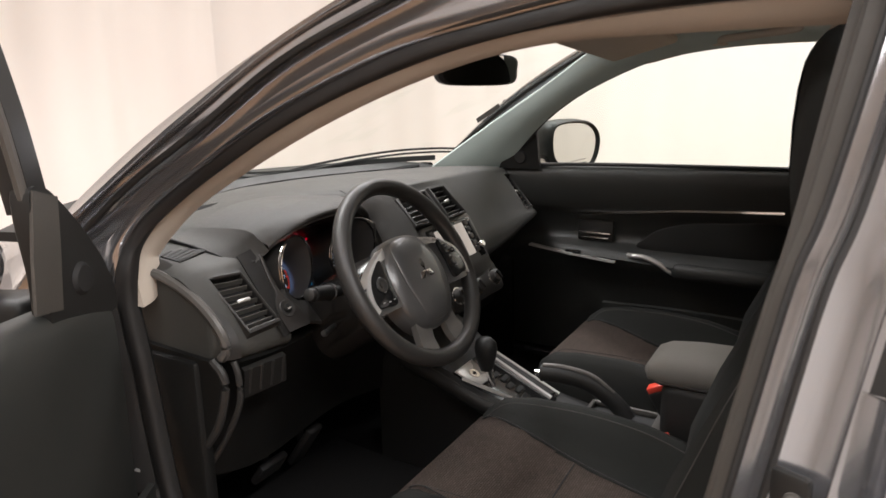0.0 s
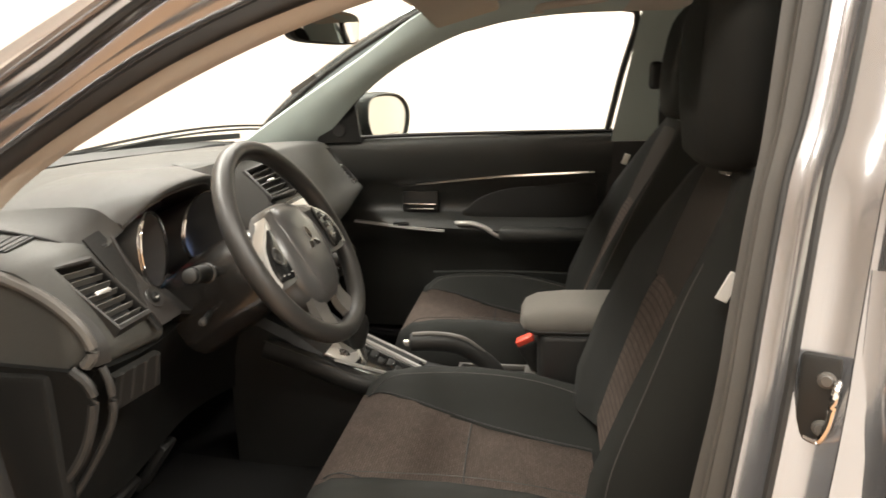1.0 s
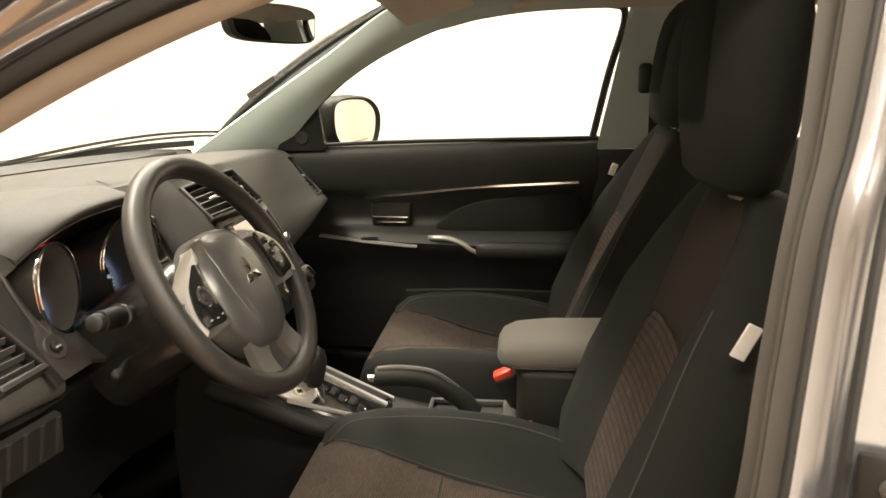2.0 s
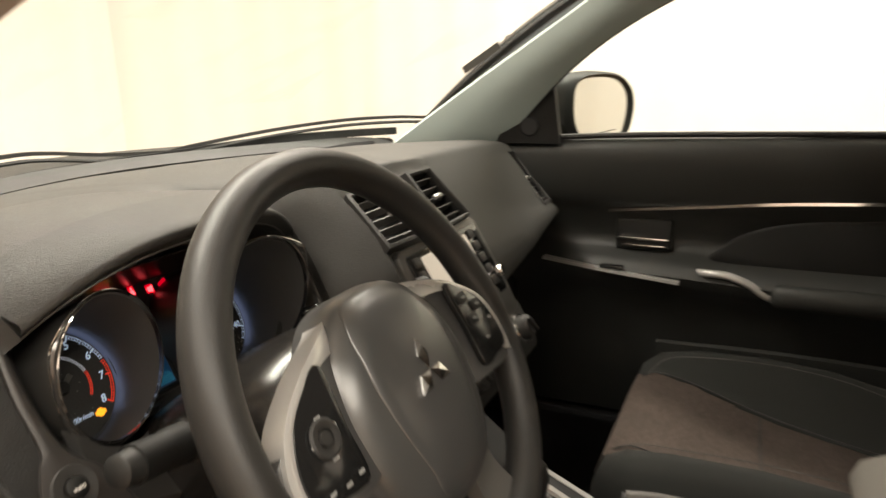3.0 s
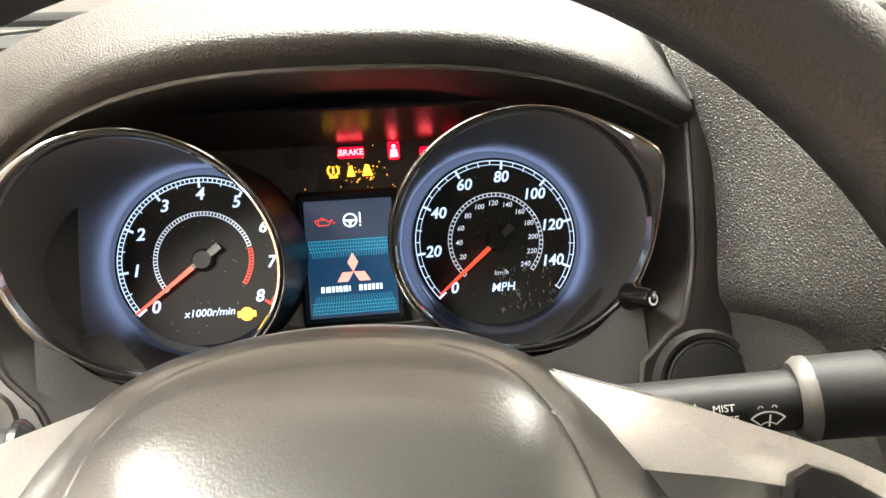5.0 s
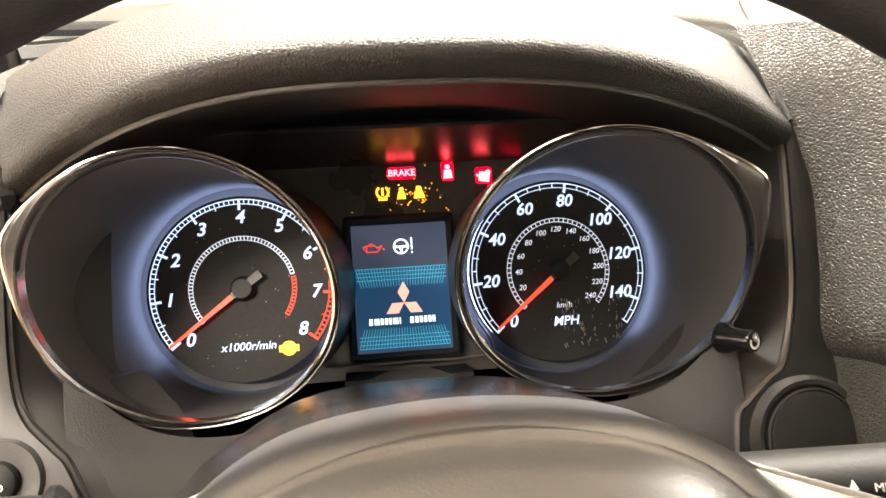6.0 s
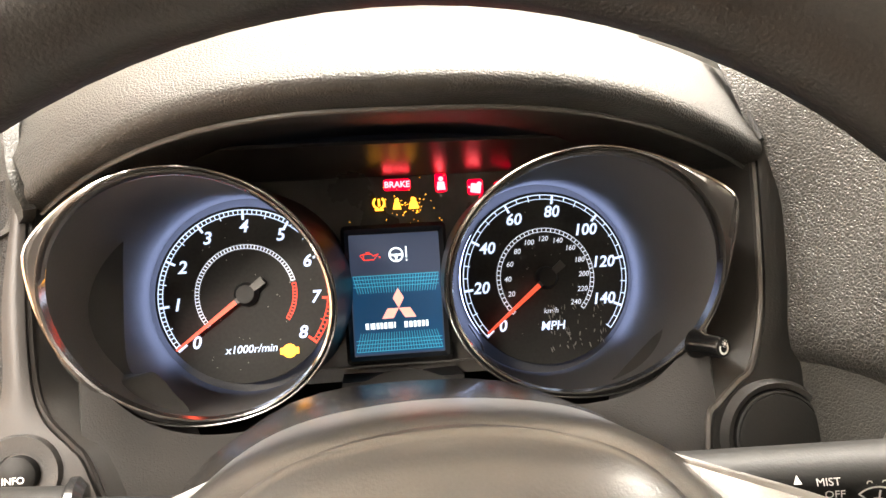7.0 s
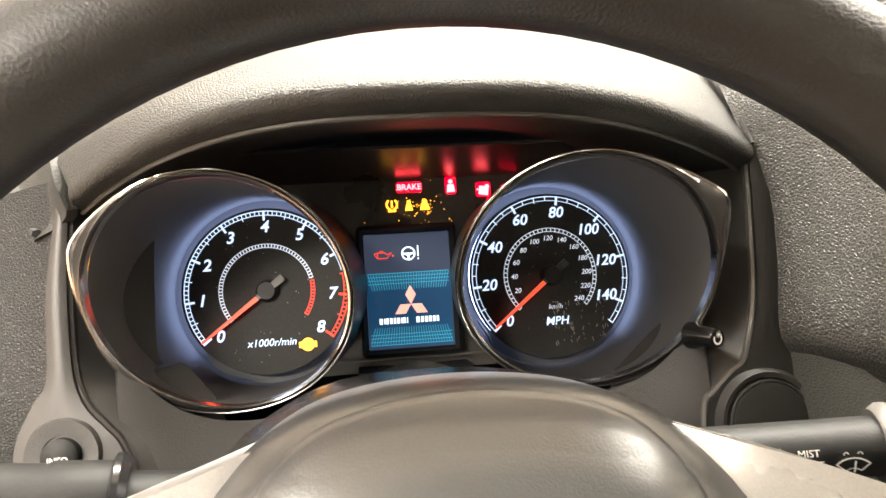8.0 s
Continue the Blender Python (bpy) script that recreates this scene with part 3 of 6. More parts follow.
# sections across the car: x, then (y, z) from the windscreen over the top and down the face
DASH_X = [
    (-0.315, [(0.56, 1.03), (0.45, 1.035), (0.36, 1.03), (0.30, 1.015), (0.25, 0.95), (0.25, 0.89), (0.34, 0.87)]),
    (-0.29, [(0.58, 1.045), (0.45, 1.05), (0.34, 1.04), (0.287, 1.022), (0.228, 0.94), (0.228, 0.88), (0.34, 0.86)]),
    (-0.178, [(0.68, 1.06), (0.46, 1.068), (0.325, 1.048), (0.27, 1.022), (0.207, 0.935), (0.202, 0.878), (0.33, 0.85)]),
    (-0.170, [(0.69, 1.062), (0.46, 1.072), (0.33, 1.054), (0.280, 1.032), (0.222, 0.935), (0.212, 0.878), (0.34, 0.85)]),
    (-0.162, [(0.71, 1.064), (0.48, 1.078), (0.41, 1.076), (0.405, 1.055), (0.41, 0.94), (0.38, 0.88), (0.40, 0.85)]),
    (0.172, [(0.80, 1.065), (0.55, 1.095), (0.42, 1.098), (0.41, 1.06), (0.41, 0.94), (0.38, 0.88), (0.40, 0.85)]),
    (0.18, [(0.82, 1.065), (0.52, 1.10), (0.34, 1.10), (0.31, 1.075), (0.25, 0.985), (0.215, 0.90), (0.28, 0.83)]),
    (0.24, [(0.84, 1.065), (0.52, 1.105), (0.275, 1.112), (0.232, 1.097), (0.160, 1.02), (0.082, 0.87), (0.20, 0.81)]),
    (0.36, [(0.86, 1.065), (0.52, 1.108), (0.255, 1.118), (0.216, 1.10), (0.157, 1.02), (0.078, 0.87), (0.20, 0.81)]),
    (0.47, [(0.84, 1.065), (0.52, 1.105), (0.28, 1.11), (0.232, 1.093), (0.164, 1.02), (0.084, 0.87), (0.20, 0.81)]),
    (0.53, [(0.82, 1.068), (0.5, 1.10), (0.30, 1.105), (0.255, 1.085), (0.20, 1.0), (0.145, 0.885), (0.26, 0.84)]),
    (0.75, [(0.74, 1.068), (0.48, 1.095), (0.31, 1.10), (0.26, 1.08), (0.195, 0.99), (0.15, 0.91), (0.28, 0.86)]),
    (0.93, [(0.62, 1.07), (0.43, 1.085), (0.30, 1.088), (0.25, 1.065), (0.18, 0.975), (0.16, 0.935), (0.30, 0.87)]),
    (0.985, [(0.56, 1.06), (0.42, 1.07), (0.31, 1.07), (0.27, 1.045), (0.21, 0.97), (0.20, 0.94), (0.32, 0.88)]),
]


def dash_ring(x, pts):
    line = curve([(x, y, z) for y, z in pts], 5)
    return line + [Vector((x, 0.62, 0.86)), Vector((x, 0.66, 0.95))]


pad = part("dash_pad", loft([dash_ring(x, p) for x, p in DASH_X]), DASH_SOFT, dash, "grained charcoal dash top", sharp=50)
far_edge = [(-0.29, 0.58, 1.045), (-0.178, 0.68, 1.06), (0.0, 0.745, 1.063), (0.18, 0.81, 1.065), (0.36, 0.855, 1.065), (0.53, 0.82, 1.068), (0.75, 0.74, 1.068), (0.93, 0.62, 1.07), (0.985, 0.56, 1.06)]
part("windscreen_gasket", strip(curve([(x, y - 0.015, z + 0.002) for x, y, z in far_edge], 5), curve([(x, y + 0.028, z + 0.017) for x, y, z in far_edge], 5), 0.006, 2), RUBBER, dash, "black gasket at the foot of the windscreen")
LOWER = [(-0.30, 0.235, 0.88), (-0.18, 0.215, 0.875), (0.10, 0.25, 0.87), (0.24, 0.20, 0.84)]
part("knee_panel", strip(curve(LOWER, 5), curve([(-0.28, 0.34, 0.62), (-0.16, 0.32, 0.60), (0.10, 0.34, 0.60), (0.25, 0.30, 0.60)], 5), 0.02, 4, bulge=0.03), KNEE, dash, "black knee panel")
part("knee_panel", strip(curve([(0.48, 0.20, 0.85), (0.7, 0.20, 0.87), (0.96, 0.22, 0.90)], 5), curve([(0.48, 0.34, 0.58), (0.7, 0.34, 0.6), (0.98, 0.34, 0.62)], 5), 0.02, 4, bulge=0.03), KNEE, dash, "black glovebox panel")
# end cap of the dashboard, with a pale edge
cap_in = [(-0.318, 0.56, 1.03), (-0.318, 0.40, 1.03), (-0.316, 0.338, 1.018), (-0.315, 0.275, 0.988), (-0.313, 0.232, 0.948), (-0.311, 0.219, 0.911), (-0.312, 0.232, 0.89)]
part("dash_end_cap", tube(curve(cap_in, 6), 0.009, 8), TRIM, dash, "grey edge strip")
ledge = [(-0.29, 0.40, 1.045), (-0.29, 0.355, 1.036), (-0.29, 0.276, 0.989), (-0.288, 0.217, 0.925), (-0.287, 0.212, 0.888)]
part("dash_end_cap", strip(curve(ledge, 6), curve([(-0.316, 0.40, 1.03), (-0.314, 0.338, 1.016), (-0.312, 0.272, 0.982), (-0.309, 0.222, 0.92), (-0.309, 0.225, 0.888)], 6), 0.01, 3), PLASTIC, dash, "charcoal end of the dashboard")
ea = [(-0.318, 0.25, 0.885), (-0.316, 0.225, 0.847), (-0.317, 0.252, 0.757), (-0.32, 0.32, 0.676), (-0.33, 0.42, 0.58)]
part("dash_end_panel", strip(curve(ea, 6), curve([(-0.32, 0.55, 0.90), (-0.32, 0.55, 0.85), (-0.32, 0.55, 0.757), (-0.325, 0.55, 0.676), (-0.335, 0.55, 0.58)], 6), 0.012, 3), KNEE, dash, "black side panel of the dashboard")
part("dash_end_cap", tube(curve(ea, 6), 0.008, 8), PLASTIC, dash)
part("dash_end_cap", tube(curve([(-0.30, 0.216, 0.884), (-0.30, 0.207, 0.849), (-0.30, 0.218, 0.787), (-0.302, 0.295, 0.668), (-0.31, 0.38, 0.58)], 6), 0.006, 8), PLASTIC, dash)
part("fuse_box_lid", strip(curve([(-0.283, 0.214, 0.862), (-0.20, 0.192, 0.868)], 4), curve([(-0.27, 0.235, 0.80), (-0.19, 0.205, 0.81)], 4), 0.012, 2), BLACK, dash, "ribbed coin box lid")
for i in range(4):
    f = i / 3
    part("rib", tube([(-0.272 + 0.066 * f, 0.206 - 0.018 * f, 0.862 + 0.003 * f), (-0.262 + 0.062 * f, 0.226 - 0.022 * f, 0.806 + 0.006 * f)], 0.0035, 6), PLASTIC, dash)


SLAT = material("vent_slat_plastic", (0.07, 0.067, 0.062), 0.36, vary=0.05)


def opening(ob, corners, n, depth=0.04):
    """Cut a four-cornered opening into ob, along n."""
    bm = loft([[Vector(c) - n * depth for c in corners], [Vector(c) + n * depth for c in corners]])
    bmesh.ops.recalc_face_normals(bm, faces=bm.faces)
    me = bpy.data.meshes.new("cutter")
    bm.to_mesh(me)
    bm.free()
    cutter = new("cutter", me)
    mod = ob.modifiers.new("cut", "BOOLEAN")
    mod.operation, mod.object, mod.solver = "DIFFERENCE", cutter, "EXACT"
    done = bpy.data.meshes.new_from_object(ob.evaluated_get(bpy.context.evaluated_depsgraph_get()))
    ob.modifiers.remove(mod)
    ob.data = done
    bpy.data.objects.remove(cutter)


def vent(name, corners, slats, knob=0.5, rows_dir=True, frame_mat=PLASTIC, label=""):
    """An air vent in a four-cornered opening: top left, top right, bottom right, bottom left."""
    tl, tr, br, bl = [Vector(c) for c in corners]
    n = (tr - tl).cross(bl - tl).normalized()
    if n.y > 0:
        n = -n
    opening(pad, (tl, tr, br, bl), n)
    deep = n * 0.028
    body = part(name, strip([tl - deep, bl - deep], [tr - deep, br - deep], 0.004, 1), DARK, dash, label)
    c = (tl + tr + br + bl) / 4
    inner, rings = [], []
    for p in (tl, tr, br, bl):
        out = (p - c).normalized() * 0.009
        rings.append([p - n * 0.004, p + n * 0.003, p + out * 0.35 + n * 0.0055, p + out + n * 0.004, p + out * 1.1 - n * 0.02, p + out * 0.2 - n * 0.02])
        inner.append([p - n * 0.002, p - deep, p + out * 0.15 - deep, p + out * 0.15 - n * 0.002])
    part("vent_frame", loft(rings, loop=True), frame_mat, body, sharp=30)
    part("vent_duct", loft(inner, loop=True), DARK, body, sharp=30)
    up = (tl - bl).normalized()
    for i in range(slats):
        f = (i + 0.6) / (slats + 0.2)
        p, q = tl.lerp(bl, f) - n * 0.003, tr.lerp(br, f) - n * 0.003
        part("slat", strip([p + up * 0.0005, q + up * 0.0005], [p - n * 0.011 - up * 0.0035, q - n * 0.011 - up * 0.0035], 0.0016, 1), SLAT, body)
    a, b = tl.lerp(bl, knob), tr.lerp(br, knob)
    mid = a.lerp(b, 0.5)
    d = (b - a).normalized()
    part("vent_knob", sweep([mid - d * 0.011 + n * 0.001, mid - d * 0.008 + n * 0.003, mid + d * 0.008 + n * 0.003, mid + d * 0.011 + n * 0.001], circle(0.0036, 8), up=tuple(n)), SPOKE, body, "silver thumb tab")
    return body


vent("air_vent", [(-0.277, 0.287, 1.016), (-0.222, 0.266, 1.016), (-0.210, 0.196, 0.938), (-0.268, 0.206, 0.934)], 7, label="left air vent with dark slats")
vent("air_vent", [(0.236, 0.217, 1.085), (0.325, 0.202, 1.094), (0.330, 0.152, 1.036), (0.225, 0.162, 1.035)], 5, label="centre air vent with dark slats")
vent("air_vent", [(0.350, 0.200, 1.096), (0.424, 0.207, 1.093), (0.448, 0.160, 1.031), (0.354, 0.151, 1.034)], 5, label="centre air vent with dark slats")
vent("air_vent", [(0.895, 0.262, 1.062), (0.945, 0.262, 1.055), (0.935, 0.178, 0.968), (0.89, 0.176, 0.968)], 8, label="passenger air vent with dark slats")
# defroster slots on top of the dashboard
DV = [(-0.285, 0.40, 1.0492), (-0.262, 0.408, 1.0522), (-0.205, 0.352, 1.0535), (-0.282, 0.352, 1.0430)]
dv = part("defroster_vent", strip([DV[0], DV[3]], [DV[1], DV[2]], 0.004, 2), DARK, dash, "dark defroster grille")
for i in range(5):
    f = (i + 0.5) / 5
    a_, b_ = Vector(DV[0]).lerp(Vector(DV[3]), f), Vector(DV[1]).lerp(Vector(DV[2]), f)
    part("slat", strip([a_ + Vector((0, -0.0015, 0.0028)), b_ + Vector((0, -0.0015, 0.0028))], [a_ + Vector((0, 0.0015, 0.0018)), b_ + Vector((0, 0.0015, 0.0018))], 0.0014, 1), PLASTIC, dv)

# centre stack: radio surround, screen and keys
RM = Matrix.Translation((0.3535, 0.1376, 0.9628)) @ Euler((radians(60), 0, 0)).to_matrix().to_4x4()
radio = thing("car_radio", "double-height car radio with a pale screen in a grey surround", "radio")
part("surround", plate(rrect(0.238, 0.128, 0.012), 0.012, 0.003, m=RM), TRIM, radio, "satin grey surround")
part("face", plate(rrect(0.213, 0.107, 0.006), 0.004, 0.001, m=RM @ pose(0, 0, 0.0105)), GLOSS, radio)
part("screen", plate(rrect(0.136, 0.086, 0.003), 0.002, m=RM @ pose(-0.010, 0.002, 0.0150)), SCREEN, radio, "touch screen with a pale reflection painted as glow")
for i in range(5):
    part("key", plate(rrect(0.017, 0.013, 0.002), 0.003, 0.0006, m=RM @ pose(0.076, 0.041 - 0.0185 * i, 0.0148)), PLASTIC, radio)
    part("key", plate(rrect(0.013, 0.013, 0.002), 0.003, 0.0006, m=RM @ pose(-0.092, 0.041 - 0.0185 * i, 0.0148)), PLASTIC, radio)
part("knob", lathe([(0, 0.012), (0.007, 0.012), (0.0085, 0.010), (0.0085, 0)], 20, RM @ pose(0.0955, -0.026, 0.0148)), CHROME, radio, "silver volume knob")
part("key", plate(rrect(0.010, 0.046, 0.002), 0.003, 0.0006, m=RM @ pose(0.0955, 0.020, 0.0148)), BLACK, radio)
climate = thing("climate_panel", "black heater control panel with chrome-ringed knobs below the radio", "controls")
CM = Matrix.Translation((0.352, 0.0905, 0.8615)) @ Euler((radians(60), 0, 0)).to_matrix().to_4x4()
part("face", plate(rrect(0.262, 0.082, 0.018), 0.018, 0.004, m=CM), BLACK, climate)
for i in (-1, 0, 1):
    dl = part("dial", lathe([(0, 0.018), (0.0135, 0.018), (0.0165, 0.015), (0.0175, 0)], 28, CM @ pose(0.094 * i, -0.004, 0.018)), PLASTIC, climate, "ribbed black knob")
    part("ring", lathe([(0.0180, 0.0), (0.0186, 0.004), (0.0215, 0.004), (0.0225, 0.0)], 32, CM @ pose(0.094 * i, -0.004, 0.018), cap=False), CHROME, dl, "chrome ring")
    part("grip", rbox(0.005, 0.026, 0.006, 0.0015, 2, CM @ pose(0.094 * i, -0.004, 0.038, 0, 0, 25)), BLACK, dl)
for i in (-1, 1):
    part("key", plate(rrect(0.026, 0.013, 0.003), 0.003, 0.0008, m=CM @ pose(0.047 * i, 0.024, 0.018)), PLASTIC, climate)
part("stack_panel", plate(rrect(0.215, 0.022, 0.004), 0.010, 0.002, m=Matrix.Translation((0.3535, 0.1085, 0.908)) @ Euler((radians(60), 0, 0)).to_matrix().to_4x4()), TRIM, climate, "grey strip between radio and heater panel")
# left flank of the centre stack, in grained vinyl
part("stack_flank", strip(curve([(0.172, 0.31, 1.098), (0.1785, 0.288, 1.077), (0.1875, 0.272, 1.052), (0.1932, 0.2605, 1.030), (0.1927, 0.2425, 1.0), (0.190, 0.2245, 0.968), (0.2042, 0.2175, 0.957), (0.2132, 0.2095, 0.9425), (0.215, 0.20, 0.925)], 4), curve([(0.230, 0.255, 1.112), (0.230, 0.240, 1.10), (0.228, 0.220, 1.083), (0.226, 0.193, 1.06), (0.224, 0.166, 1.03), (0.223, 0.148, 1.0), (0.224, 0.136, 0.98), (0.227, 0.122, 0.955), (0.23, 0.108, 0.93)], 4), 0.01, 5, bulge=-0.004), VINYL, dash, "grained vinyl side panel")

# ---- instrument cluster ----
CLM = Matrix.Translation((0, 0.336, 0.953)) @ Euler((radians(90 - 27), 0, 0)).to_matrix().to_4x4()
cluster = thing("instrument_cluster", "two-dial instrument cluster with lit white figures and warning lamps", "instrument panel", m=CLM)
FACE = material("dial_face_black", (0.040, 0.039, 0.037), 0.6, vary=0.2, scale=500, spec=0.15)
WALL = material("dial_wall_black", (0.085, 0.083, 0.081), 0.6, grain=0.1, scale=900, spec=0.25)
# the lens haze over the black panel is put into this grey-brown
HAZED = material("hazed_panel", (0.06, 0.054, 0.048), 0.3, vary=0.15, scale=300)
SHELF = material("polished_shelf", (0.04, 0.036, 0.032), 0.30, vary=0.1, scale=300, spec=0.8)
LIT = material("lit_white_figures", (0.58, 0.74, 1.0), 0.4, emit=0.56, vary=0)
DIM = material("white_figures", (0.72, 0.80, 0.95), 0.4, emit=0.34, vary=0)
HALO = material("edge_lit_dial", (0.42, 0.55, 1.0), 0.4, emit=4.2, vary=0)
REDL = material("lit_red", (1.0, 0.10, 0.12), 0.4, emit=4.0, vary=0)
REDD = material("red_marks", (1.0, 0.06, 0.03), 0.4, emit=0.5, vary=0)
AMBER = material("lit_amber", (1.0, 0.42, 0.03), 0.4, emit=1.7, vary=0)
NEEDLE = material("needle_red", (1.0, 0.10, 0.05), 0.4, emit=0.45, vary=0)
BLUE = material("display_blue", (0.006, 0.045, 0.11), 0.3, emit=0.42, vary=0)
BLUE2 = material("display_grey_blue", (0.03, 0.042, 0.075), 0.3, emit=0.45, vary=0)
CYAN = material("display_cyan_lines", (0.04, 0.30, 0.44), 0.3, emit=0.55, vary=0)
WHITEL = material("display_white", (0.85, 0.95, 1.0), 0.3, emit=0.75, vary=0)
PINK = material("display_mark", (1.0, 0.42, 0.34), 0.3, emit=0.6, vary=0)
BEZEL = material("dark_bezel", (0.11, 0.105, 0.10), 0.24, metal=0.7, vary=0.05)
POD = material("dial_housing_black", (0.034, 0.033, 0.031), 0.42, grain=0.05, scale=900, spec=0.4)

# each ring: centre, half axes, turn, depth and its slope across and up
RINGS = {1: (0.0852, -0.0004, 0.0629, 0.0567, -0.315, 0.111, 0.24, 0.60), -1: (-0.0952, 0.0006, 0.0595, 0.0562, -0.30, 0.109, -0.25, 0.52)}
DIALS = {1: (0.0918, 0.0035, 0.0516), -1: (-0.0884, 0.0047, 0.0502)}
DZ = 0.016                                   # depth of the dial faces
CORNER = {1: radians(31), -1: radians(156)}   # where the bezel runs out to a point


def ring_point(sign, a, grow=0.0, dz=0.0):
    x0, y0, ra, rb, turn, z0, bx, by = RINGS[sign]
    x, y = (ra + grow) * math.cos(a - turn), (rb + grow) * math.sin(a - turn)
    dx, dy = math.cos(turn) * x - math.sin(turn) * y, math.sin(turn) * x + math.cos(turn) * y
    return Vector((x0 + dx, y0 + dy, z0 + bx * dx + by * dy + dz))


def pod(sign):
    cx, cy, rs = DIALS[sign]
    angles = [2 * math.pi * i / 96 for i in range(96)]

    def out(a):
        """How far the bezel reaches past the ring: most towards its outer corner."""
        d = abs((a - CORNER[sign] + math.pi) % (2 * math.pi) - math.pi)
        low = abs((a - (-0.9 if sign > 0 else math.pi + 0.9) + math.pi) % (2 * math.pi) - math.pi)
        return 0.0010 + (0.0095 if sign > 0 else 0.0050) * math.exp(-(d / 0.30) ** 1.5) + 0.0035 * math.exp(-(low / 0.55) ** 2)

    ring = [ring_point(sign, a) for a in angles]
    rim0 = [Vector((cx + (rs - 0.002) * math.cos(a), cy + (rs - 0.002) * math.sin(a), DZ - 0.0125)) for a in angles]
    rim1 = [Vector((cx + (rs + 0.0078) * math.cos(a), cy + (rs + 0.0078) * math.sin(a), DZ - 0.0115)) for a in angles]
    well = [p.lerp(q, 0.22) for p, q in zip(rim1, ring)]
    part("pod_floor", loft([rim0, rim1], cap=False), WALL, cluster)
    part("pod_wall", loft([rim1, well, [p.lerp(q, 0.62) for p, q in zip(rim1, ring)], [p.lerp(q, 0.97) for p, q in zip(rim1, ring)], ring], cap=False), WALL, cluster, "dark dial well")
    part("bezel", loft([[ring_point(sign, a, -0.0012, -0.004) for a in angles], [ring_point(sign, a, -0.0004, 0.0004) for a in angles], [ring_point(sign, a, 0.0006, 0.0010) for a in angles], [ring_point(sign, a, 0.0014, -0.0006) for a in angles]], cap=False), CHROME, cluster, "chrome dial ring")
    part("bezel", loft([[ring_point(sign, a, 0.0013, -0.0006) for a in angles], [ring_point(sign, a, 0.0013 + out(a) * 0.5, -0.001) for a in angles], [ring_point(sign, a, 0.0013 + out(a), -0.004) for a in angles]], cap=False), BEZEL, cluster, "dark chrome outer bezel")
    part("bezel_edge", tube([ring_point(sign, a, 0.0013 + out(a), -0.004) for a in angles], 0.0008, 6, True), CHROME, cluster)
    foot = [Vector((cx + (rs + 0.0125) * math.cos(a), cy + (rs + 0.0125) * math.sin(a), 0.0025)) for a in angles]
    lip_ = [ring_point(sign, a, 0.0012 + out(a), -0.004) for a in angles]
    part("pod_shell", loft([lip_, [ring_point(sign, a, 0.001 + out(a) * 0.9, -0.012) for a in angles], [p.lerp(q, 0.5) for p, q in zip(foot, lip_)], foot], cap=False), POD, cluster, "black dial housing")
    # the dial face overhangs its lit edge
    arc = [radians(220 - 262 * i / 60) for i in range(61)]
    part("dial_light", loft([[(cx + r * math.cos(a), cy + r * math.sin(a), z) for a in arc] for r, z in ((rs + 0.0008, DZ - 0.0009), (rs + 0.0008, DZ - 0.0098))], closed=False), HALO, cluster, "blue-white lit edge under the dial")
    return part("dial", lathe([(0.0, DZ), (rs + 0.0014, DZ), (rs + 0.0016, DZ - 0.0004), (rs + 0.0012, DZ - 0.0007), (0.0, DZ - 0.0007)], 64, pose(cx, cy, 0)), FACE, cluster, "black dial face")


def arc_band(cx, cy, r0, r1, a0, a1, z, n=64):
    bm = bmesh.new()
    prev = None
    for i in range(n + 1):
        a = radians(a0 + (a1 - a0) * i / n)
        q = [bm.verts.new((cx + r * math.cos(a), cy + r * math.sin(a), z)) for r in (r0, r1)]
        if prev:
            bm.faces.new((prev[0], prev[1], q[1], q[0]))
        prev = q
    return bm


def tick(cx, cy, r0, r1, a, wdt, z):
    bm = bmesh.new()
    a = radians(a)
    d, s = Vector((math.cos(a), math.sin(a), 0)), Vector((-math.sin(a), math.cos(a), 0))
    c = Vector((cx, cy, z))
    q = [bm.verts.new(c + d * r + s * k * wdt / 2) for r, k in ((r0, -1), (r1, -1), (r1, 1), (r0, 1))]
    bm.faces.new(q)
    return bm


def joined(name, bms, mat, parent):
    big = bmesh.new()
    for b in bms:
        me = bpy.data.meshes.new("tmp")
        b.to_mesh(me)
        b.free()
        big.from_mesh(me)
        bpy.data.meshes.remove(me)
    return part(name, big, mat, parent, smooth=False)


Z = DZ + 0.0003
dial_l, dial_r = pod(-1), pod(1)
lx, ly, lr = DIALS[-1]
rx, ry, rr = DIALS[1]
A0, A8 = 218.0, -38.0


def ang(f):
    return A0 + (A8 - A0) * f


# rev counter: a ladder of fine cells, with long marks at the thousands
for name, mat, f0, f1 in (("scale", LIT, 0.0, 0.803), ("red_zone", REDD, 0.812, 1.0)):
    bms = [arc_band(lx, ly, lr - 0.0006, lr, ang(f0), ang(f1), Z), arc_band(lx, ly, lr - 0.0031, lr - 0.0026, ang(f0), ang(f1), Z)]
    for i in range(81):
        if f0 - 0.001 <= i / 80 <= f1 + 0.001:
            long = i % 10 == 0
            bms.append(tick(lx, ly, lr - (0.0062 if long else 0.0046 if i % 5 == 0 else 0.0030), lr, ang(i / 80), 0.0014 if long else 0.0006, Z + 0.0001))
    joined(name, bms, mat, dial_l)
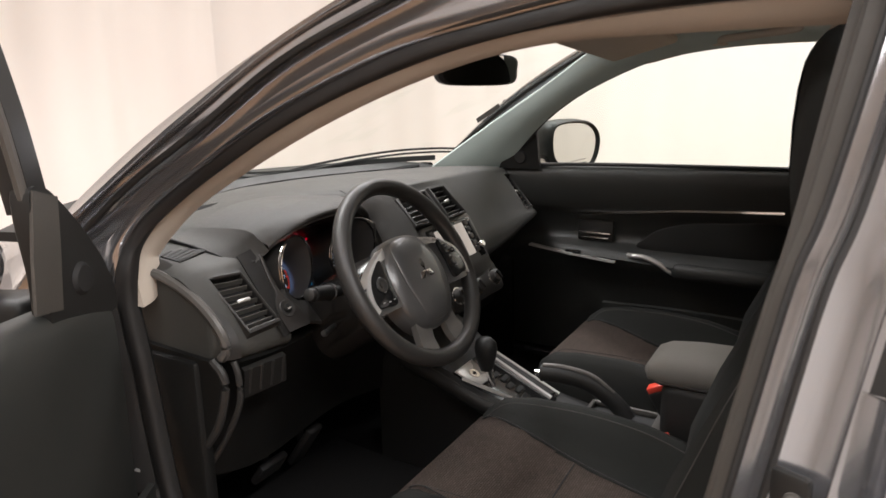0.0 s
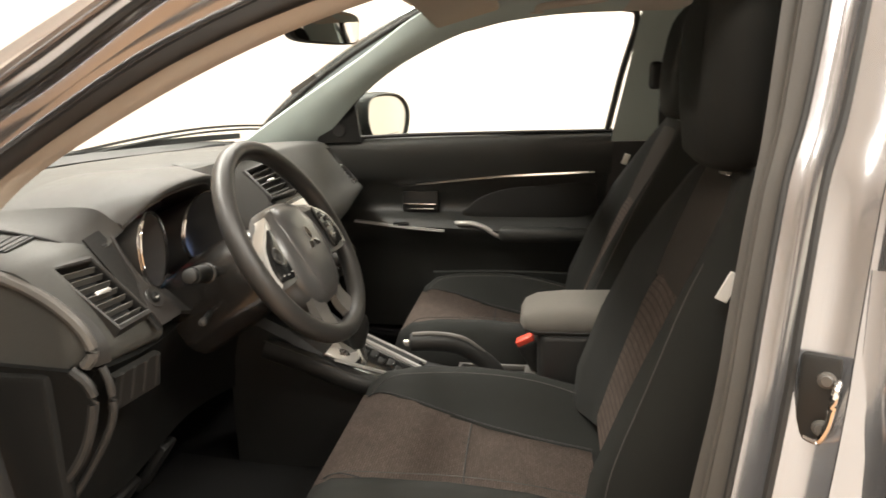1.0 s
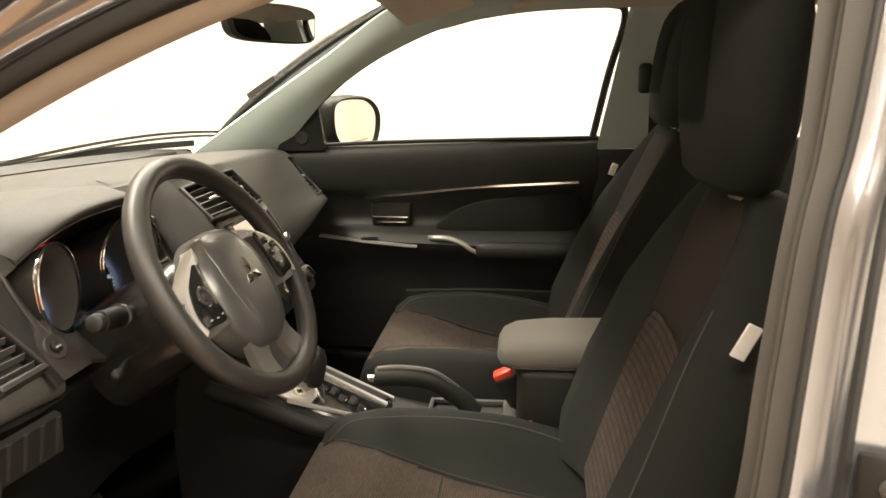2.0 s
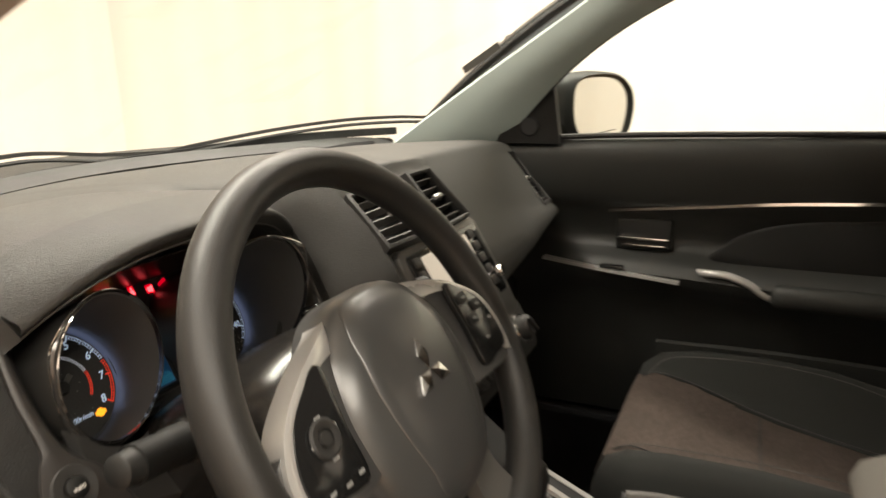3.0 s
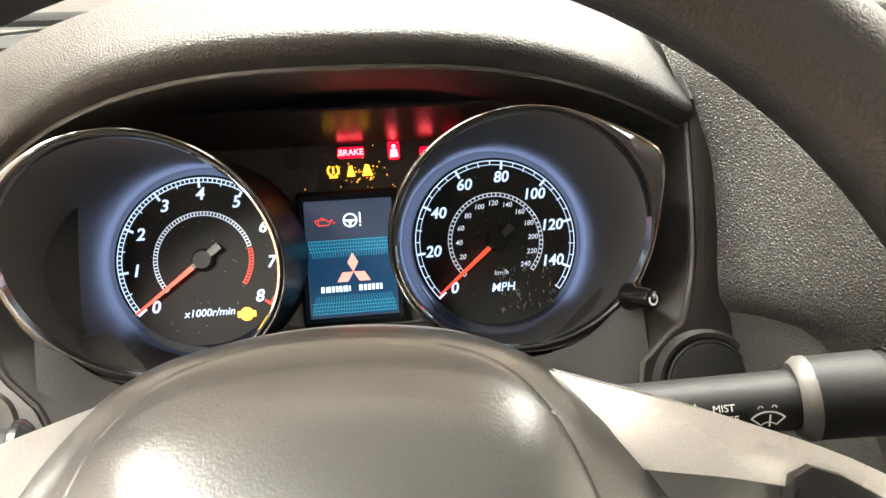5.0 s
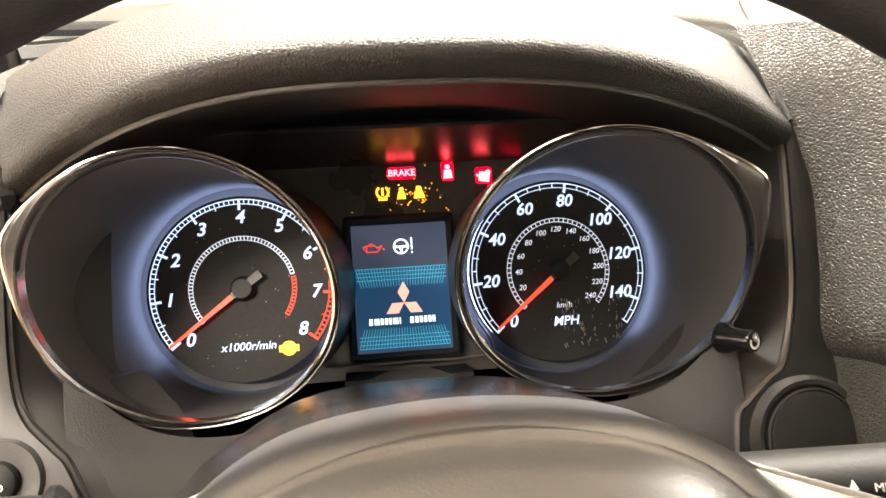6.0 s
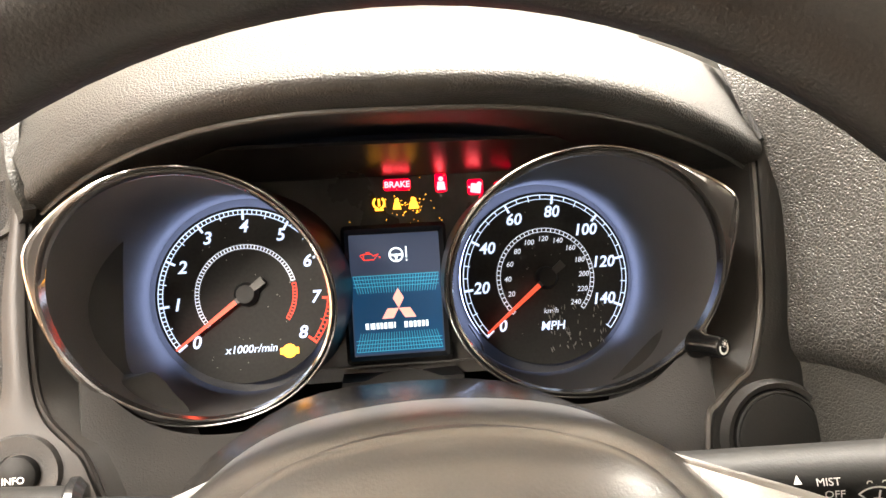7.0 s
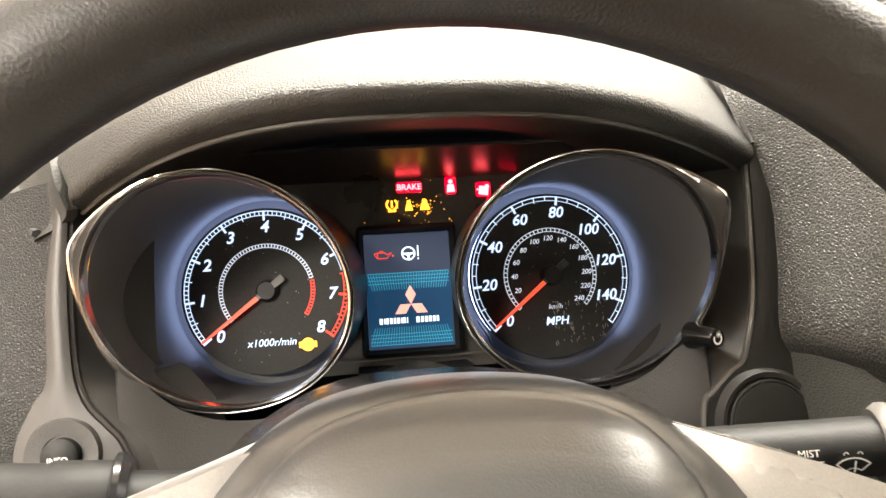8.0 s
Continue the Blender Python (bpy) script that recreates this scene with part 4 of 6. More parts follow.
for name, mat, f0, f1 in (("inner_scale", DIM, 0.0, 0.80), ("inner_red_zone", REDD, 0.81, 0.985)):
    bms = [arc_band(lx, ly, 0.0290, 0.0294, ang(f0), ang(f1), Z), arc_band(lx, ly, 0.0268, 0.0272, ang(f0), ang(f1), Z)]
    for i in range(65):
        if f0 - 0.001 <= i / 64 <= f1 + 0.001:
            bms.append(tick(lx, ly, 0.0268, 0.0294, ang(i / 64), 0.0007, Z + 0.0001))
    joined(name, bms, mat, dial_l)
for i in range(9):
    a = radians(ang(i / 8) + (4 if i == 0 else 0))
    r = 0.0398
    words("numeral", str(i), 0.0102, LIT, dial_l, pose(lx + r * math.cos(a), ly + r * math.sin(a), Z + 0.0003), shear=0.2, bold=0.018)
words("lettering", "x1000r/min", 0.0064, LIT, dial_l, pose(lx + 0.0015, ly - 0.0322, Z + 0.0003), shear=0.2, bold=0.006)
# speedometer: wide cells
bms = [arc_band(rx, ry, rr - 0.0006, rr, 221, -40.5, Z), arc_band(rx, ry, rr - 0.0031, rr - 0.0027, 221, -40.5, Z)]
for i in range(31):
    bms.append(tick(rx, ry, rr - (0.0058 if i % 4 == 0 else 0.0040 if i % 2 == 0 else 0.0031), rr, 221 - 8.72 * i, 0.0015 if i % 4 == 0 else 0.0006, Z + 0.0001))
joined("scale", bms, LIT, dial_r)
bms = [arc_band(rx, ry, 0.0304, 0.0308, 224, -42, Z), arc_band(rx, ry, 0.0282, 0.0286, 224, -42, Z)]
for i in range(49):
    bms.append(tick(rx, ry, 0.0282, 0.0308, 224 - 5.54 * i, 0.0006, Z + 0.0001))
joined("inner_scale", bms, DIM, dial_r)
for i in range(8):
    a = radians(221 - 34.9 * i + (3 if i == 0 else 0))
    r = (0.0405, 0.0410, 0.0408, 0.0408, 0.0408, 0.0388, 0.0375, 0.0385)[i]
    words("numeral", str(20 * i), 0.0098, LIT, dial_r, pose(rx + r * math.cos(a), ry + r * math.sin(a), Z + 0.0003), shear=0.2, bold=0.018)
for i in range(1, 13):
    a = radians(224 - 22.2 * i)
    words("numeral", str(20 * i), 0.0044, DIM, dial_r, pose(rx + 0.0240 * math.cos(a), ry + 0.0240 * math.sin(a), Z + 0.0003), shear=0.2, bold=0.008)
words("lettering", "MPH", 0.0076, LIT, dial_r, pose(rx + 0.0022, ry - 0.0298, Z + 0.0003), shear=0.2, bold=0.008)
words("lettering", "km/h", 0.0046, DIM, dial_r, pose(rx + 0.0018, ry - 0.0205, Z + 0.0003), shear=0.2)


def needle(parent, cx, cy, a, reach):
    a = radians(a)
    d, s = Vector((math.cos(a), math.sin(a), 0)), Vector((-math.sin(a), math.cos(a), 0))
    c = Vector((cx, cy, DZ + 0.0045))
    bm = bmesh.new()
    lo = [c + d * 0.006 - s * 0.0014, c + d * reach - s * 0.0006, c + d * reach + s * 0.0006, c + d * 0.006 + s * 0.0014]
    vs = [bm.verts.new(p) for p in lo]
    vt = [bm.verts.new(p + Vector((0, 0, 0.0012))) for p in lo]
    bm.faces.new(vt)
    for i in range(4):
        bm.faces.new((vs[i], vs[(i + 1) % 4], vt[(i + 1) % 4], vt[i]))
    nd = part("needle", bm, NEEDLE, parent, "red pointer needle", smooth=False)
    part("needle_tail", strip([c - d * 0.013 - s * 0.0024, c + d * 0.007 - s * 0.0016], [c - d * 0.013 + s * 0.0024, c + d * 0.007 + s * 0.0016], 0.0025, 1), TRIM, parent, "grey needle tail")
    part("hub_cap", lathe([(0, 0.006), (0.0052, 0.006), (0.0066, 0.004), (0.0072, 0.0)], 24, pose(cx, cy, DZ)), BLACK, parent)
    return nd


needle(dial_l, lx, ly, 217, 0.0495)
needle(dial_r, rx, ry, 219, 0.0500)

# dried water marks and dust on the dials
rnd = random.Random(4)
MARKS = material("dried_water_marks", (0.30, 0.29, 0.27), 0.8)
for dial, cx, cy, spots in ((dial_r, rx, ry, 90), (dial_l, lx, ly, 34)):
    bms = []
    for i in range(spots):
        if dial is dial_r and i < 58:
            x, y, ky = cx + rnd.uniform(0.0, 0.036), cy - rnd.uniform(0.016, 0.046), rnd.uniform(0.8, 3.4)
        else:
            a, r = rnd.uniform(0, 6.28), rnd.uniform(0.012, 0.046)
            x, y, ky = cx + r * math.cos(a), cy + r * math.sin(a), rnd.uniform(0.3, 0.8)
        b = lathe([(0, 0.0002), (0.0004, 0.00015), (0.0006, 0.0)], 6)
        b.transform(pose(x, y, DZ + 0.0007, 0, 0, rnd.uniform(-30, 30)) @ Matrix.Diagonal((rnd.uniform(0.3, 0.8), ky, 1, 1)))
        bms.append(b)
    tagged(joined("water_mark_or_glow", bms, MARKS, dial), "dried water marks on the dial", "", kind="stuff")

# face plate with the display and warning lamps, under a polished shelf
part("face_plate", plate([(-0.062, -0.052), (0.062, -0.052), (0.10, 0.03), (0.115, 0.0735), (-0.115, 0.0735), (-0.10, 0.03)], 0.004, m=pose(0, 0, -0.0005)), HAZED, cluster, "black centre panel greyed by painted lens haze")
part("shelf", strip([(-0.115, 0.0735, 0.003), (0.115, 0.0735, 0.003)], [(-0.115, 0.0845, 0.05), (0.115, 0.0845, 0.05)], 0.002, 1), SHELF, cluster, "polished black shelf over the lamps", smooth=False)
part("panel_edge", tube(curve([(-0.052, -0.040, 0.012), (-0.046, -0.0425, 0.012), (0.0, -0.0432, 0.012), (0.044, -0.0430, 0.012), (0.0505, -0.0374, 0.012), (0.0425, -0.022, 0.012)], 5), 0.0007, 6), TRIM, cluster)
lf = loft([[(p[0], p[1], 0.0125) for p in rrect(0.064, 0.084, 0.003)], [(p[0], p[1], 0.0145) for p in rrect(0.060, 0.079, 0.002)], [(p[0], p[1], 0.0105) for p in rrect(0.055, 0.0735, 0.001)]], cap=False)
part("display_frame", lf, BLACK, cluster)
lcd = part("display", plate(rrect(0.055, 0.0735, 0.001), 0.002, m=pose(0, -0.0005, 0.009)), BLUE2, cluster, "blue trip computer display")
part("display_lower", plate(rrect(0.0535, 0.047, 0.0005), 0.0003, m=pose(0, -0.0125, 0.011)), BLUE, lcd)
LZ = 0.0116
for y0, y1 in ((0.0005, 0.0110), (-0.0345, -0.0235)):
    bms = []
    for i in range(31):
        x = -0.0260 + 0.052 * i / 30
        ka, kb = (1.0, 0.90) if y0 > 0 else (0.88, 1.0)
        b = bmesh.new()
        b.faces.new([b.verts.new(p) for p in ((x * ka - 0.00017, y1, LZ - 0.0002), (x * ka + 0.00017, y1, LZ - 0.0002), (x * kb + 0.00017, y0, LZ - 0.0002), (x * kb - 0.00017, y0, LZ - 0.0002))])
        bms.append(b)
    for i in range(4):
        y = (y1 - 0.0022 * i) if y0 > 0 else (y0 + 0.0022 * i)
        b = bmesh.new()
        b.faces.new([b.verts.new(p) for p in ((-0.0260, y - 0.0002, LZ - 0.0002), (0.0260, y - 0.0002, LZ - 0.0002), (0.0260, y + 0.0002, LZ - 0.0002), (-0.0260, y + 0.0002, LZ - 0.0002))])
        bms.append(b)
    joined("grid_raster", bms, CYAN, lcd)


def diamond(cx, cy, hw, hh, a, z, depth):
    a = radians(a)
    out = []
    for x, y in ((0, hh), (hw, 0), (0, -hh), (-hw, 0)):
        out.append((cx + x * math.cos(a) - y * math.sin(a), cy + x * math.sin(a) + y * math.cos(a)))
    return plate(out, depth, z0=z)


ec = (0.0006, -0.0092)
for k, a in ((90, 0), (210, 120), (330, 240)):
    part("mark", diamond(ec[0] + 0.0060 * math.cos(radians(k)), ec[1] + 0.0060 * math.sin(radians(k)), 0.0034, 0.0060, a, LZ, 0.0002), PINK, lcd, smooth=False)
for x0, widths_ in ((-0.0200, (0.0030, 0.0010, 0.0026, 0.0024, 0.0022, 0.0026, 0.0010, 0.0026, 0.0010)), (0.0035, (0.0030, 0.0026, 0.0024, 0.0026, 0.0024, 0.0022))):
    for wd in widths_:
        part("lettering_bar", plate([(x0, -0.0212), (x0 + wd * 0.66, -0.0212), (x0 + wd * 0.66, -0.0176), (x0, -0.0176)], 0.0002, z0=LZ), WHITEL, lcd, smooth=False)
        x0 += wd
# small oil can and wheel symbols on the display
can = [(-0.0190, 0.0208), (-0.0128, 0.0208), (-0.0100, 0.0242), (-0.0130, 0.0230), (-0.0142, 0.0244), (-0.0190, 0.0244), (-0.0212, 0.0236)]
edges = [plate([(a[0], a[1] - 0.0003), (b[0], b[1] - 0.0003), (b[0], b[1] + 0.0003), (a[0], a[1] + 0.0003)] if abs(a[0] - b[0]) > 0.0005 else [(a[0] - 0.0003, a[1]), (a[0] + 0.0003, a[1]), (b[0] + 0.0003, b[1]), (b[0] - 0.0003, b[1])], 0.0002, z0=LZ) for a, b in zip(can, can[1:] + can[:1])]
edges += [plate([(-0.0193, 0.0208), (-0.0187, 0.0208), (-0.0187, 0.0244), (-0.0193, 0.0244)], 0.0002, z0=LZ), plate([(-0.0176, 0.0250), (-0.0152, 0.0250), (-0.0152, 0.0256), (-0.0176, 0.0256)], 0.0002, z0=LZ), arc_band(-0.0092, 0.0222, 0, 0.0006, 0, 360, LZ + 0.0002, 8)]
joined("symbol", edges, REDD, lcd)
joined("symbol", [arc_band(0.0008, 0.0232, 0.0036, 0.0045, 0, 360, LZ, 24), arc_band(0.0008, 0.0225, 0.0, 0.0012, 0, 360, LZ, 12), tick(0.0008, 0.0228, 0.0, 0.0038, 8, 0.0011, LZ), tick(0.0008, 0.0228, 0.0, 0.0038, 172, 0.0011, LZ), tick(0.0008, 0.0232, 0.0, 0.0038, 270, 0.0011, LZ), plate([(0.0066, 0.0212), (0.0074, 0.0212), (0.0074, 0.0280), (0.0066, 0.0280)], 0.0001, z0=LZ), plate([(0.0066, 0.0190), (0.0074, 0.0190), (0.0074, 0.0202), (0.0066, 0.0202)], 0.0001, z0=LZ)], WHITEL, lcd)

# warning lamps
WL = 0.0045
GLOW = material("red_lamp_glow", (0.65, 0.0, 0.015), 0.4, emit=1.4, vary=0.35, big=300)
words("warning_lamp", "BRAKE", 0.0054, REDL, cluster, pose(0.0043, 0.0671, WL), bold=0.02)
# red windows; the last, slanted patch is a lamp's reflection drawn as glow
for x, y, wd, ht, turn in ((0.0043, 0.0671, 0.0170, 0.0072, 0), (0.0319, 0.0672, 0.0075, 0.012, 0), (0.0536, 0.0635, 0.010, 0.010, 0), (0.0600, 0.0560, 0.009, 0.006, 20), (0.0715, 0.0660, 0.013, 0.004, 24)):
    part("lamp_patch", plate(rrect(wd, ht, 0.0018), 0.0002, m=pose(x, y, WL - 0.0006, 0, 0, turn)), GLOW, cluster, "red lamp patch, window and painted reflection", smooth=False)
bx_, by_ = 0.0319, 0.0660
joined("warning_lamp", [arc_band(bx_, by_ + 0.0036, 0, 0.0015, 0, 360, WL, 12), plate([(bx_ - 0.0028, by_ - 0.0034), (bx_ + 0.0028, by_ - 0.0034), (bx_ + 0.0021, by_ + 0.0018), (bx_ - 0.0021, by_ + 0.0018)], 0.0001, z0=WL)], REDL, cluster)
joined("warning_lamp", [plate([(0.0502, 0.0602), (0.0566, 0.0592), (0.0575, 0.0650), (0.0510, 0.0660)], 0.0001, z0=WL), arc_band(0.0562, 0.0652, 0, 0.0016, 0, 360, WL, 10), plate([(0.0490, 0.0630), (0.0502, 0.0628), (0.0504, 0.0640), (0.0492, 0.0642)], 0.0001, z0=WL)], REDL, cluster)
ax, ay = -0.0076, 0.0555
joined("warning_lamp", [arc_band(ax, ay + 0.0006, 0.0028, 0.0040, 125, 262, WL, 16), arc_band(ax, ay + 0.0006, 0.0028, 0.0040, -82, 55, WL, 16), plate([(ax - 0.0006, ay - 0.0014), (ax + 0.0006, ay - 0.0014), (ax + 0.0006, ay + 0.0032), (ax - 0.0006, ay + 0.0032)], 0.0001, z0=WL), plate([(ax - 0.0026, ay - 0.0042), (ax + 0.0026, ay - 0.0042), (ax + 0.0026, ay - 0.0030), (ax - 0.0026, ay - 0.0030)], 0.0001, z0=WL)], AMBER, cluster)
for x, k in ((0.0035, 0.9), (0.0140, 1.15)):
    joined("warning_lamp", [arc_band(x, 0.0572, 0, 0.0015 * k, 0, 360, WL, 12), plate([(x - 0.0029 * k, 0.0517), (x + 0.0029 * k, 0.0517), (x + 0.0018 * k, 0.0560), (x - 0.0018 * k, 0.0560)], 0.0001, z0=WL)], AMBER, cluster)
# specks that glow amber themselves, in place of scattered lamp light
rnd = random.Random(8)
bms = []
for i in range(70):
    a, r = rnd.uniform(0, 6.28), abs(rnd.gauss(0, 0.010))
    b = lathe([(0, 0.0003), (0.00025, 0.0002), (0.0004, 0.0)], 6)
    b.transform(pose(0.012 + r * math.cos(a) * 1.3, 0.055 + r * math.sin(a) * 0.8, WL - 0.0006) @ Matrix.Diagonal((rnd.uniform(0.5, 1.1), rnd.uniform(0.5, 1.1), 1, 1)))
    bms.append(b)
tagged(joined("water_mark_or_glow", bms, AMBER, cluster), "tiny specks with the amber lamp light painted as glow", "", kind="stuff")
ex, ey = -0.0651, -0.0300
joined("warning_lamp", [arc_band(ex, ey, 0.0, 0.0040, 0, 360, Z + 0.0003, 20), plate([(ex - 0.0054, ey - 0.0018), (ex + 0.0054, ey - 0.0018), (ex + 0.0054, ey + 0.0018), (ex - 0.0054, ey + 0.0018)], 0.0001, z0=Z + 0.0003)], AMBER, dial_l)
# dimmer knob, angled out through the bezel
KM = pose(0.1405, -0.0335, 0.112, 4, 20, 0)
tk = part("dimmer_knob", lathe([(0, 0.014), (0.0046, 0.014), (0.0053, 0.0125), (0.0053, 0.004), (0.0070, 0.0), (0.0072, -0.003)], 24, KM), GLOSS, cluster, "black dimmer knob")
joined("symbol", [arc_band(0, -0.0004, 0.0020, 0.0030, 150, 400, 0, 18), arc_band(0.0006, 0.0018, 0, 0.0009, 0, 360, 0, 10)] + [tick(0.0006, 0.0018, 0.0013, 0.0019, k * 45, 0.0004, 0) for k in range(8)], WHITE, tk).data.transform(KM @ pose(0, 0, 0.0143))
# hood over the cluster
S = np.linspace(-1, 1, 25)


def hood_z(x, top, drop):
    return top - drop * abs(x / 0.165) ** 2.6


lip, brow, back, under = [], [], [], []
for s in S:
    x = 0.172 * s
    e = max(s, 0) ** 3          # the right end reaches out to the side panel
    lip.append((x * 0.93 + 0.021 * e, 0.205 + 0.045 * s * s + 0.014 * e, hood_z(x, 1.100, 0.046) + 0.001 * e))
    brow.append((x * 0.97 + 0.021 * e, 0.222 + 0.04 * s * s + 0.026 * e, hood_z(x, 1.113, 0.040) - 0.003 * e))
    back.append((x + 0.025 * e, 0.27 + 0.03 * s * s + 0.02 * e, hood_z(x, 1.124, 0.034) - 0.006 * e))
    under.append((x * 0.9, 0.30 + 0.02 * s * s, hood_z(x, 1.070, 0.042)))
far = [(0.175 * s + 0.03 * max(s, 0) ** 3, 0.44, hood_z(0.172 * s, 1.112, 0.03)) for s in S]
deep = [(0.16 * s, 0.39, hood_z(0.172 * s, 1.04, 0.03)) for s in S]


def shift(row, dy, dz):
    return [(a[0], a[1] + dy, a[2] + dz) for a in row]


part("cluster_hood", loft([far, back, brow, shift(lip, 0.001, 0.0105), shift(lip, -0.001, 0.0075), shift(lip, 0.0, 0.003), shift(lip, 0.004, 0.0), shift(lip, 0.012, -0.006), under, deep], closed=False), DASH, dash, "grained hood over the dials", sharp=60)
part("dash_seam", tube(curve([(0.181, 0.266, 1.062), (0.180, 0.285, 1.077), (0.186, 0.32, 1.098), (0.200, 0.36, 1.108)], 6), 0.0011, 6), DARK, dash)
part("hood_edge_line", tube(shift(lip, 0.010, -0.0055), 0.0011, 6), TRIM, dash, "thin grey line under the hood's edge")
# the hood runs down into the dash top at its outer end
part("hood_flank", strip(curve([far[0], back[0], brow[0], lip[0]], 6), curve([(-0.228, 0.46, 1.066), (-0.220, 0.345, 1.047), (-0.205, 0.295, 1.028), (-0.184, 0.262, 1.030)], 6), 0.006, 4, bulge=0.006), DASH, dash, "grained flank of the hood")
part("dash_seam", tube(curve([(-0.228, 0.46, 1.070), (-0.220, 0.345, 1.051), (-0.205, 0.295, 1.032), (-0.184, 0.262, 1.033)], 6), 0.0023, 6), DARK, dash)
# surround below and beside the dials
def on_trim(pts, d=0.0):
    """Points (x, z) on the sloping plane of the trim beside the dials, d in front of it."""
    return [(x, 0.21 + 0.57 * (z - 0.945) - 0.869 * d, z + 0.495 * d) for x, z in pts]


TRIM_L_OUT = [(-0.1715, 1.056), (-0.1733, 1.043), (-0.1777, 1.008), (-0.1778, 0.974), (-0.1837, 0.9635), (-0.1900, 0.9525), (-0.1925, 0.943), (-0.1925, 0.93), (-0.188, 0.905)]
TRIM_L_IN = [(-0.1660, 1.056), (-0.1673, 1.042), (-0.1684, 1.0106), (-0.1665, 0.9773), (-0.1616, 0.962), (-0.1511, 0.951), (-0.1456, 0.945), (-0.138, 0.928), (-0.13, 0.905)]
TRIM_R_OUT = [(0.1860, 1.064), (0.1880, 1.051), (0.1930, 1.030), (0.1925, 1.0), (0.1897, 0.968), (0.2040, 0.9565), (0.2130, 0.9425), (0.2145, 0.930), (0.213, 0.905)]
TRIM_R_IN = [(0.1815, 1.060), (0.1815, 1.048), (0.1803, 1.022), (0.1770, 0.986), (0.1690, 0.9605), (0.1600, 0.9535), (0.1495, 0.9455), (0.1437, 0.9385), (0.140, 0.905)]
# the right edge is lighter than its strip to paint in the ridge's highlight
for out, inn, mat, edge, lab in ((TRIM_L_OUT, TRIM_L_IN, SATIN, SATIN, "satin grey trim beside the dials"), (TRIM_R_OUT, TRIM_R_IN, BLACK, TRIM, "black trim strip beside the dials")):
    sx = -1 if out[0][0] < 0 else 1
    part("cluster_surround", strip(curve(on_trim(out), 6), curve(on_trim(inn), 6), 0.007, 4, bulge=0.0015, direction=(0, -0.869, 0.495)), mat, dash, lab)
    part("trim_edge", tube(curve(on_trim(inn, -0.0006), 6), 0.0022, 8), edge, dash, "rounded inner edge of the trim")
    deep_ = [(x - sx * (0.026 if z > 0.97 else 0.034), z + (0.0 if z > 0.97 else 0.012)) for x, z in inn]
    part("cluster_surround", strip(curve(on_trim(inn, -0.002), 6), curve(on_trim(deep_, -0.040), 6), 0.004, 4), POD, dash, "black return towards the dials")
part("cluster_surround", strip(curve([(-0.15, 0.235, 0.975), (-0.125, 0.232, 0.945), (-0.09, 0.238, 0.930), (-0.05, 0.262, 0.922), (0.0, 0.29, 0.925), (0.05, 0.262, 0.922), (0.09, 0.238, 0.930), (0.125, 0.232, 0.945), (0.15, 0.235, 0.975)], 6), curve([(-0.15, 0.20, 0.91), (-0.11, 0.195, 0.90), (-0.08, 0.19, 0.89), (-0.04, 0.19, 0.885), (0.0, 0.19, 0.88), (0.04, 0.19, 0.885), (0.08, 0.19, 0.89), (0.11, 0.19, 0.90), (0.15, 0.19, 0.91)], 6), 0.008, 4), PLASTIC, dash, "charcoal panel below the dials")
part("cluster_surround", strip(curve([(-0.035, 0.318, 0.906), (0.0, 0.318, 0.905), (0.035, 0.318, 0.906)], 6), curve([(-0.035, 0.282, 0.922), (0.0, 0.282, 0.922), (0.035, 0.282, 0.922)], 6), 0.006, 3), BLACK, dash)
# added dark sheet for the shade on the dash left of the trim
side_z = [1.045, 1.035, 1.008, 0.974, 0.9635, 0.9525, 0.943, 0.93, 0.905]
part("cluster_surround", strip(curve([(x + 0.0015, 0.2125 + 0.57 * (z - 0.945), z) for x, z in TRIM_L_OUT], 6), curve([(-0.2065, 0.207 + 0.756 * (z - 0.94), z) for z in side_z], 6), 0.004, 3), SHADE_VINYL, dash, "dark grained sheet painting shade between trim and vent")
RBM = Matrix.Translation(on_trim([(0.1748, 0.9305)], 0.0066)[0]) @ Euler((radians(60), 0, 0)).to_matrix().to_4x4()
part("round_blank", lathe([(0, 0.0022), (0.0195, 0.0022), (0.0208, 0.0017), (0.0212, 0.0009), (0.0216, 0.0017), (0.0226, 0.0012), (0.023, -0.006)], 40, RBM), BLACK, dash, "round black blanking cap")
part("blank_collar", lathe([(0.0234, -0.004), (0.0238, 0.0004), (0.0262, 0.0012), (0.029, -0.003)], 40, RBM, cap=False), PLASTIC, dash)
IM = Matrix.Translation(on_trim([(-0.1702, 0.9425)], 0.0062)[0]) @ Euler((radians(60), 0, 0)).to_matrix().to_4x4()
part("button_ring", lathe([(0.0088, -0.004), (0.0094, -0.0005), (0.0165, 0.0006), (0.0176, -0.002)], 36, IM, cap=False), PLASTIC, dash, "round charcoal surround of the button")
btn = part("info_button", lathe([(0, 0.0042), (0.0066, 0.0040), (0.0082, 0.0028), (0.0086, -0.004)], 28, IM), KNEE, dash, "round black button")
words("lettering", "INFO", 0.0040, WHITE, btn, IM @ pose(0, -0.0015, 0.0045), bold=0.01)

# ---- steering wheel ----
SYMB = material("grey_key_symbols", (0.30, 0.30, 0.29), 0.5)
TILT_W = radians(29.5)
WM = Matrix.Translation((-0.005, 0.028, 1.001)) @ Euler((0, 0, radians(-1.5))).to_matrix().to_4x4() @ Euler((radians(90) - TILT_W, 0, 0)).to_matrix().to_4x4()
wheel = thing("steering_wheel", "black four-spoke steering wheel with silver spokes and emblem", "steering wheel", m=WM)
RW = 0.178
